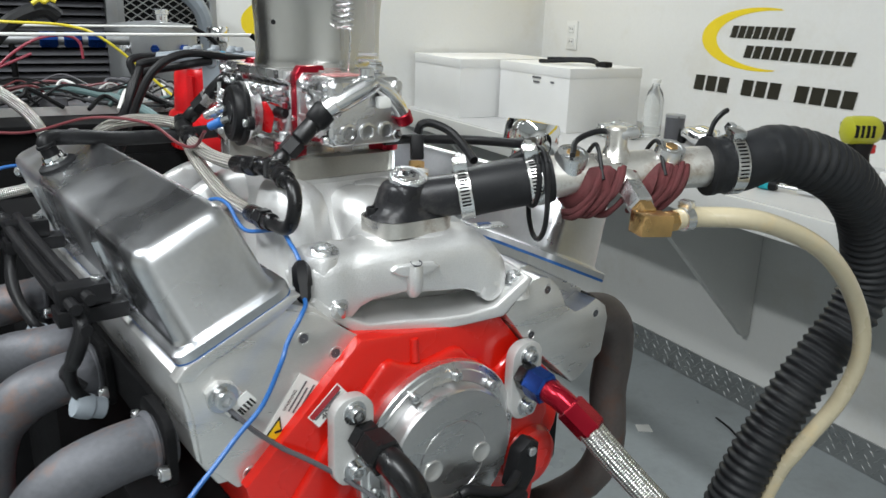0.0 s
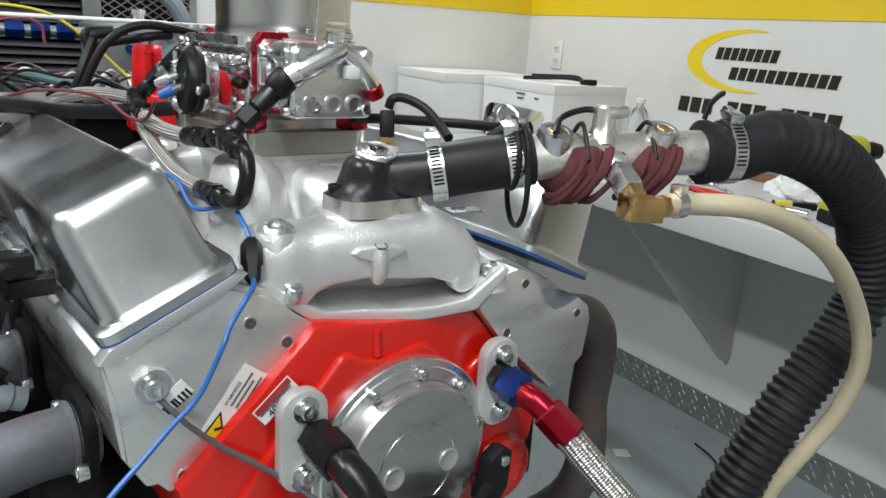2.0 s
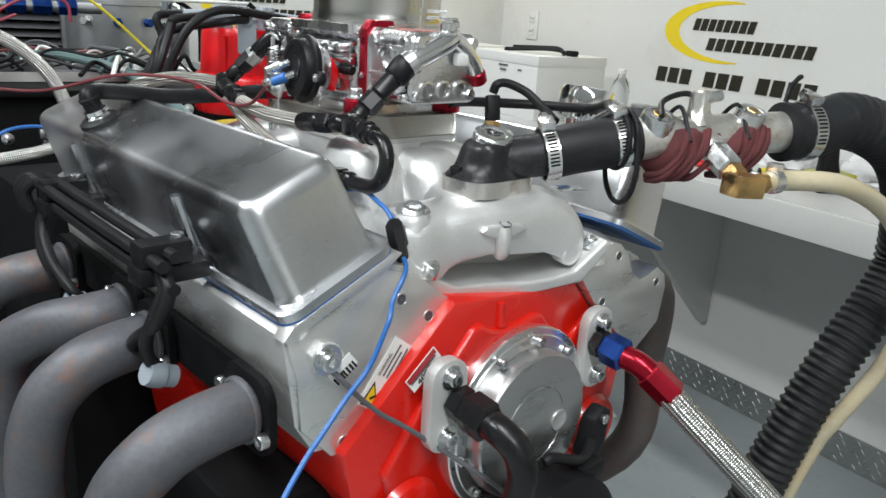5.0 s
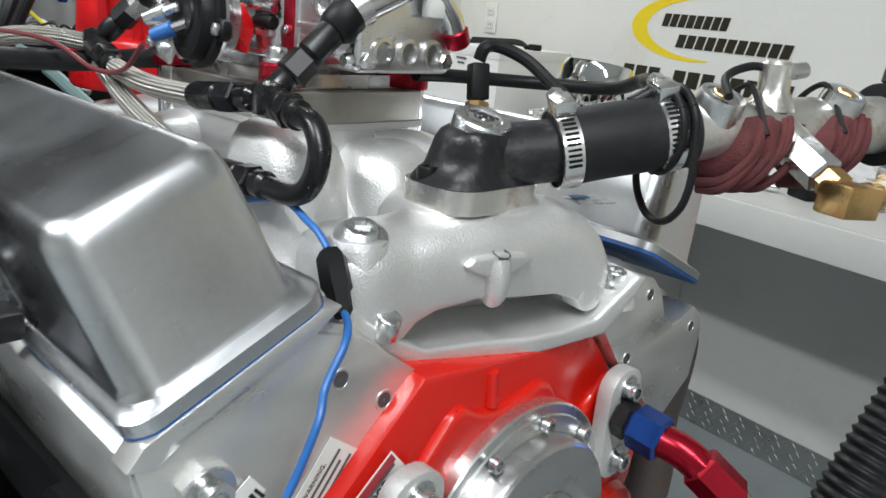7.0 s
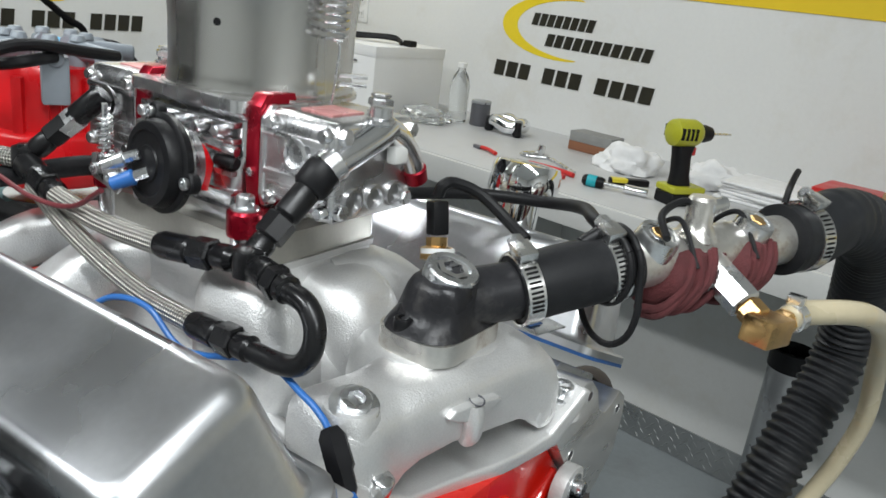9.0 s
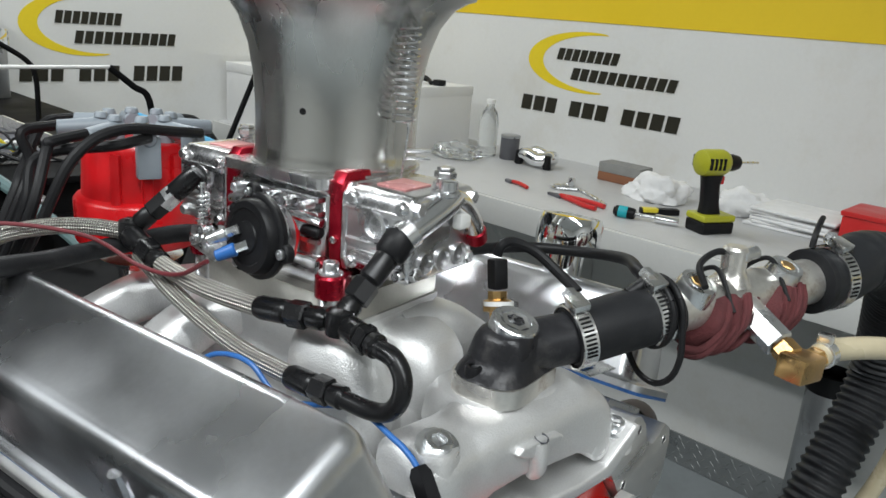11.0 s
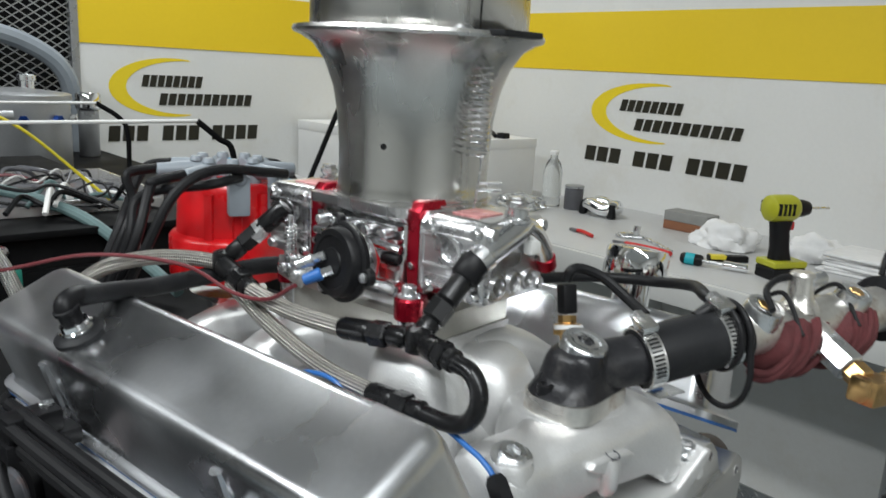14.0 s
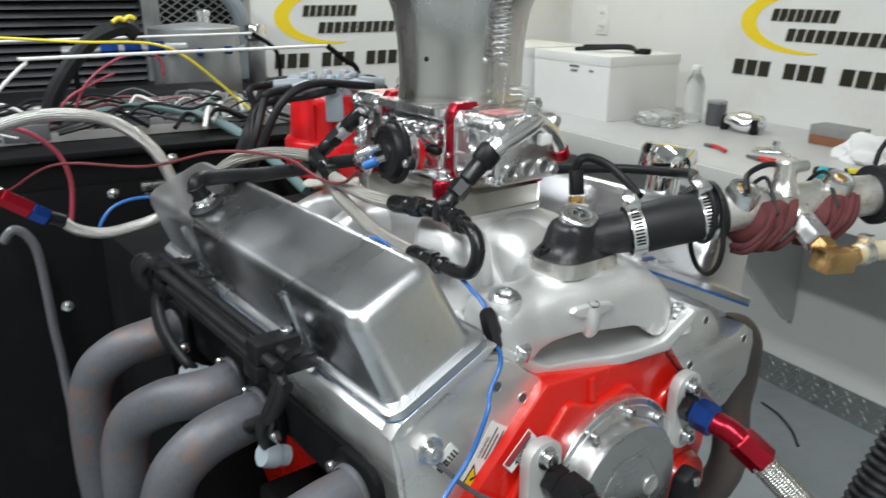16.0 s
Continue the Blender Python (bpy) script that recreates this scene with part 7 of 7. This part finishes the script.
drill = thing("cordless_drill", "lime and black cordless drill standing on its battery", "drill", (1.36, 0.55, BT), engine=False)
dm = Matrix.Translation((1.36, 0.545, BT)) @ Matrix.Rotation(radians(-25), 4, "Z")
def dpart(name, bm_, m, par, label=""):
    bmesh.ops.transform(bm_, matrix=dm, verts=bm_.verts)
    return part(name, bm_, m, par, label)
b = bmesh.new(); box(b, (-0.045, -0.032, 0), (0.045, 0.032, 0.028), 0.006, 3); bat = dpart("battery", b, BLKPL, drill)
b = bmesh.new(); box(b, (-0.046, -0.033, 0.0285), (0.046, 0.033, 0.044), 0.006, 3); dpart("battery_cap", b, LIME, bat, "lime battery top")
b = bmesh.new(); loft(b, [[(x, y, z) for x, y in rrect(cx, 0, hx, 0.0165, 0.012)] for z, cx, hx in ((0.0445, -0.008, 0.026), (0.07, -0.012, 0.021), (0.11, -0.018, 0.021), (0.135, -0.018, 0.026))])
dpart("grip", b, BLKPL, drill)
b = bmesh.new(); lathe(b, [(0.018, 0), (0.029, 0.006), (0.031, 0.02), (0.031, 0.06), (0.026, 0.072), (0.02, 0.076)], (-0.06, 0, 0.162), (1, 0, 0.162), 24); hs = dpart("motor_housing", b, LIME, drill, "lime plastic housing")
b = bmesh.new()
for k in range(4):
    box(b, (-0.052 + 0.012 * k, -0.0325, 0.150), (-0.046 + 0.012 * k, 0.0325, 0.176), 0.001)
dpart("vents", b, BLKPL, hs)
b = bmesh.new(); lathe(b, [(0.020, 0), (0.020, 0.016), (0.016, 0.032), (0.009, 0.036)], (0.0165, 0, 0.162), (1, 0, 0.162), 20); ck = dpart("chuck", b, BLKPL, drill)
b = bmesh.new(); rod(b, (0.052, 0, 0.162), (0.11, 0, 0.162), 0.003, seg=8); dpart("bit", b, ZINC, ck)
b = bmesh.new(); box(b, (0.002, -0.007, 0.112), (0.016, 0.007, 0.132), 0.004); dpart("trigger", b, REDTOOL, drill, "red trigger")

sd_ = thing("screwdriver", "teal and black ratchet screwdriver lying on the bench", "screwdriver", (1.30, 0.70, BT), engine=False)
p0, p1 = V(1.285, 0.755, BT + 0.0145), V(1.335, 0.60, BT + 0.0115)
d = (p1 - p0).normalized()
b = bmesh.new(); lathe(b, [(0.009, 0), (0.0135, 0.006), (0.0140, 0.045), (0.011, 0.052)], p0, p1, 16); part("grip", b, BLKPL, sd_)
b = bmesh.new(); lathe(b, [(0.0142, 0.012), (0.0146, 0.014), (0.0146, 0.032), (0.0142, 0.034)], p0, p1, 16, caps=False); part("grip_band", b, TEAL, sd_, "teal rubber band")
b = bmesh.new(); rod(b, p0 + d * 0.052, p0 + d * 0.10, 0.0045, seg=12); part("shaft", b, ZINC, sd_)
b = bmesh.new(); rod(b, p0 + d * 0.10, p0 + d * 0.155, 0.0105, seg=16, bevel=0.001); part("socket", b, CHROME, sd_)
cu = thing("cutter_knife", "yellow and black utility knife on the bench", "knife", (1.42, 0.72, BT), engine=False)
b = bmesh.new(); box(b, (-0.05, -0.011, 0), (0.05, 0.011, 0.016), 0.004, m=Matrix.Translation((1.41, 0.70, BT)) @ Matrix.Rotation(radians(-40), 4, "Z")); part("body", b, BLKPL, cu)
b = bmesh.new(); box(b, (-0.048, -0.0115, 0.004), (-0.005, 0.0115, 0.0165), 0.004, m=Matrix.Translation((1.41, 0.70, BT)) @ Matrix.Rotation(radians(-40), 4, "Z")); part("slider", b, WIREYEL, cu)
pl_ = thing("pliers", "red-handled pliers lying open on the bench", "pliers", (1.33, 0.9, BT), engine=False)
for sgn in (1, -1):
    b = bmesh.new(); tube(b, [(1.335, 0.945, BT + 0.007), (1.33 + 0.012 * sgn, 0.90, BT + 0.007), (1.32 + 0.022 * sgn, 0.85, BT + 0.007), (1.313 + 0.02 * sgn, 0.81, BT + 0.007)], 0.0062, 10, 5); part("handle", b, REDTOOL, pl_)
b = bmesh.new(); prism(b, [(1.322, 0.94), (1.348, 0.94), (1.344, 0.965), (1.337, 0.99), (1.331, 0.965)], BT, BT + 0.009, "z", 0.002); part("jaws", b, WIREGRY, pl_)
ho = thing("bent_wrench", "bent steel brake spring tool on the bench", "hand tool", (1.42, 0.93, BT), engine=False)
b = bmesh.new(); tube(b, [(1.49, 1.02, BT + 0.005), (1.43, 1.04, BT + 0.005), (1.415, 1.01, BT + 0.005), (1.45, 0.97, BT + 0.005), (1.43, 0.92, BT + 0.005), (1.37, 0.83, BT + 0.005)], 0.0045, 10, 6); part("shank", b, ZINC, ho)
b = bmesh.new(); rod(b, (1.49, 1.02, BT), (1.492, 1.018, BT + 0.026), 0.011, 0.010, 14, 0.002); part("head", b, ZINC, ho)
dr = thing("drill_tip", "small rusty wire cutter on the bench", "hand tool", (1.36, 1.09, BT), engine=False)
b = bmesh.new(); tube(b, [(1.37, 1.13, BT + 0.006), (1.36, 1.10, BT + 0.008), (1.345, 1.06, BT + 0.006)], 0.0055, 8, 4); part("handle", b, REDTOOL, dr)
b = bmesh.new(); prism(b, [(1.36, 1.13), (1.38, 1.13), (1.385, 1.165), (1.37, 1.16)], BT, BT + 0.008, "z", 0.002); part("jaw", b, WIREGRY, dr)

# ---- on the floor ----
cn = thing("steel_canister", "tall bare steel canister with black rim under the bench", "canister", (1.6, 0.27, FZ), engine=False)
b = bmesh.new(); lathe(b, [(0.05, 0), (0.052, 0.003), (0.052, 0.51), (0.05, 0.515)], (1.6, 0.27, FZ), (1.6, 0.27, 2), 32)
part("body", b, CANGREY, cn)
b = bmesh.new(); lathe(b, [(0.053, 0), (0.056, 0.002), (0.056, 0.05), (0.05, 0.052), (0.046, 0.045), (0.046, 0.02), (0.002, 0.02)], (1.6, 0.27, 0.4752), (1.6, 0.27, 2), 32)
part("rim", b, BLKPL, cn)
sc = thing("paper_scrap", "small white paper scrap on the floor", "paper", (1.43, 1.15, FZ), engine=False)
b = bmesh.new(); prism(b, [(1.385, 1.135), (1.425, 1.11), (1.445, 1.15), (1.405, 1.17)], FZ + 0.0005, FZ + 0.003, "z")
part("sheet", b, PAPER, sc)
strand("floor_wire", "short black wire lying on the floor", [(1.68, 1.08, FZ + 0.004), (1.66, 1.0, FZ + 0.006), (1.62, 0.92, FZ + 0.004), (1.56, 0.85, FZ + 0.004)], 0.0035, WIREBLK)
stand = thing("engine_stand", "black steel test stand carrying the engine", "engine stand", (0, 0.25, FZ))
for s in (-1, 1):
    b = bmesh.new(); box(b, (s * 0.14 - 0.03, 0.0, 0.04), (s * 0.14 + 0.03, 0.6, 0.60), 0.006)
    part("side_frame", b, BLKMET, stand)
    b = bmesh.new(); box(b, (min(s * 0.10, s * 0.22), 0.18, 0.72), (max(s * 0.10, s * 0.22), 0.26, 0.80), 0.008)
    part("mount_arm", b, BLKMET, stand)
for s in (-1, 1):
    b = bmesh.new(); box(b, (min(s * 0.125, s * 0.205), 0.075, 0.79), (max(s * 0.125, s * 0.205), 0.235, 0.868), 0.006)
    part("mount_block", b, BLKMET, stand)
b = bmesh.new(); box(b, (-0.25, -0.05, FZ), (0.25, 0.65, 0.04), 0.004)
part("base", b, BLKMET, stand)
b = bmesh.new(); box(b, (-0.2, 0.46, 0.04), (0.2, 0.70, 0.99), 0.008)
part("rear_plate", b, BLKMET, stand)
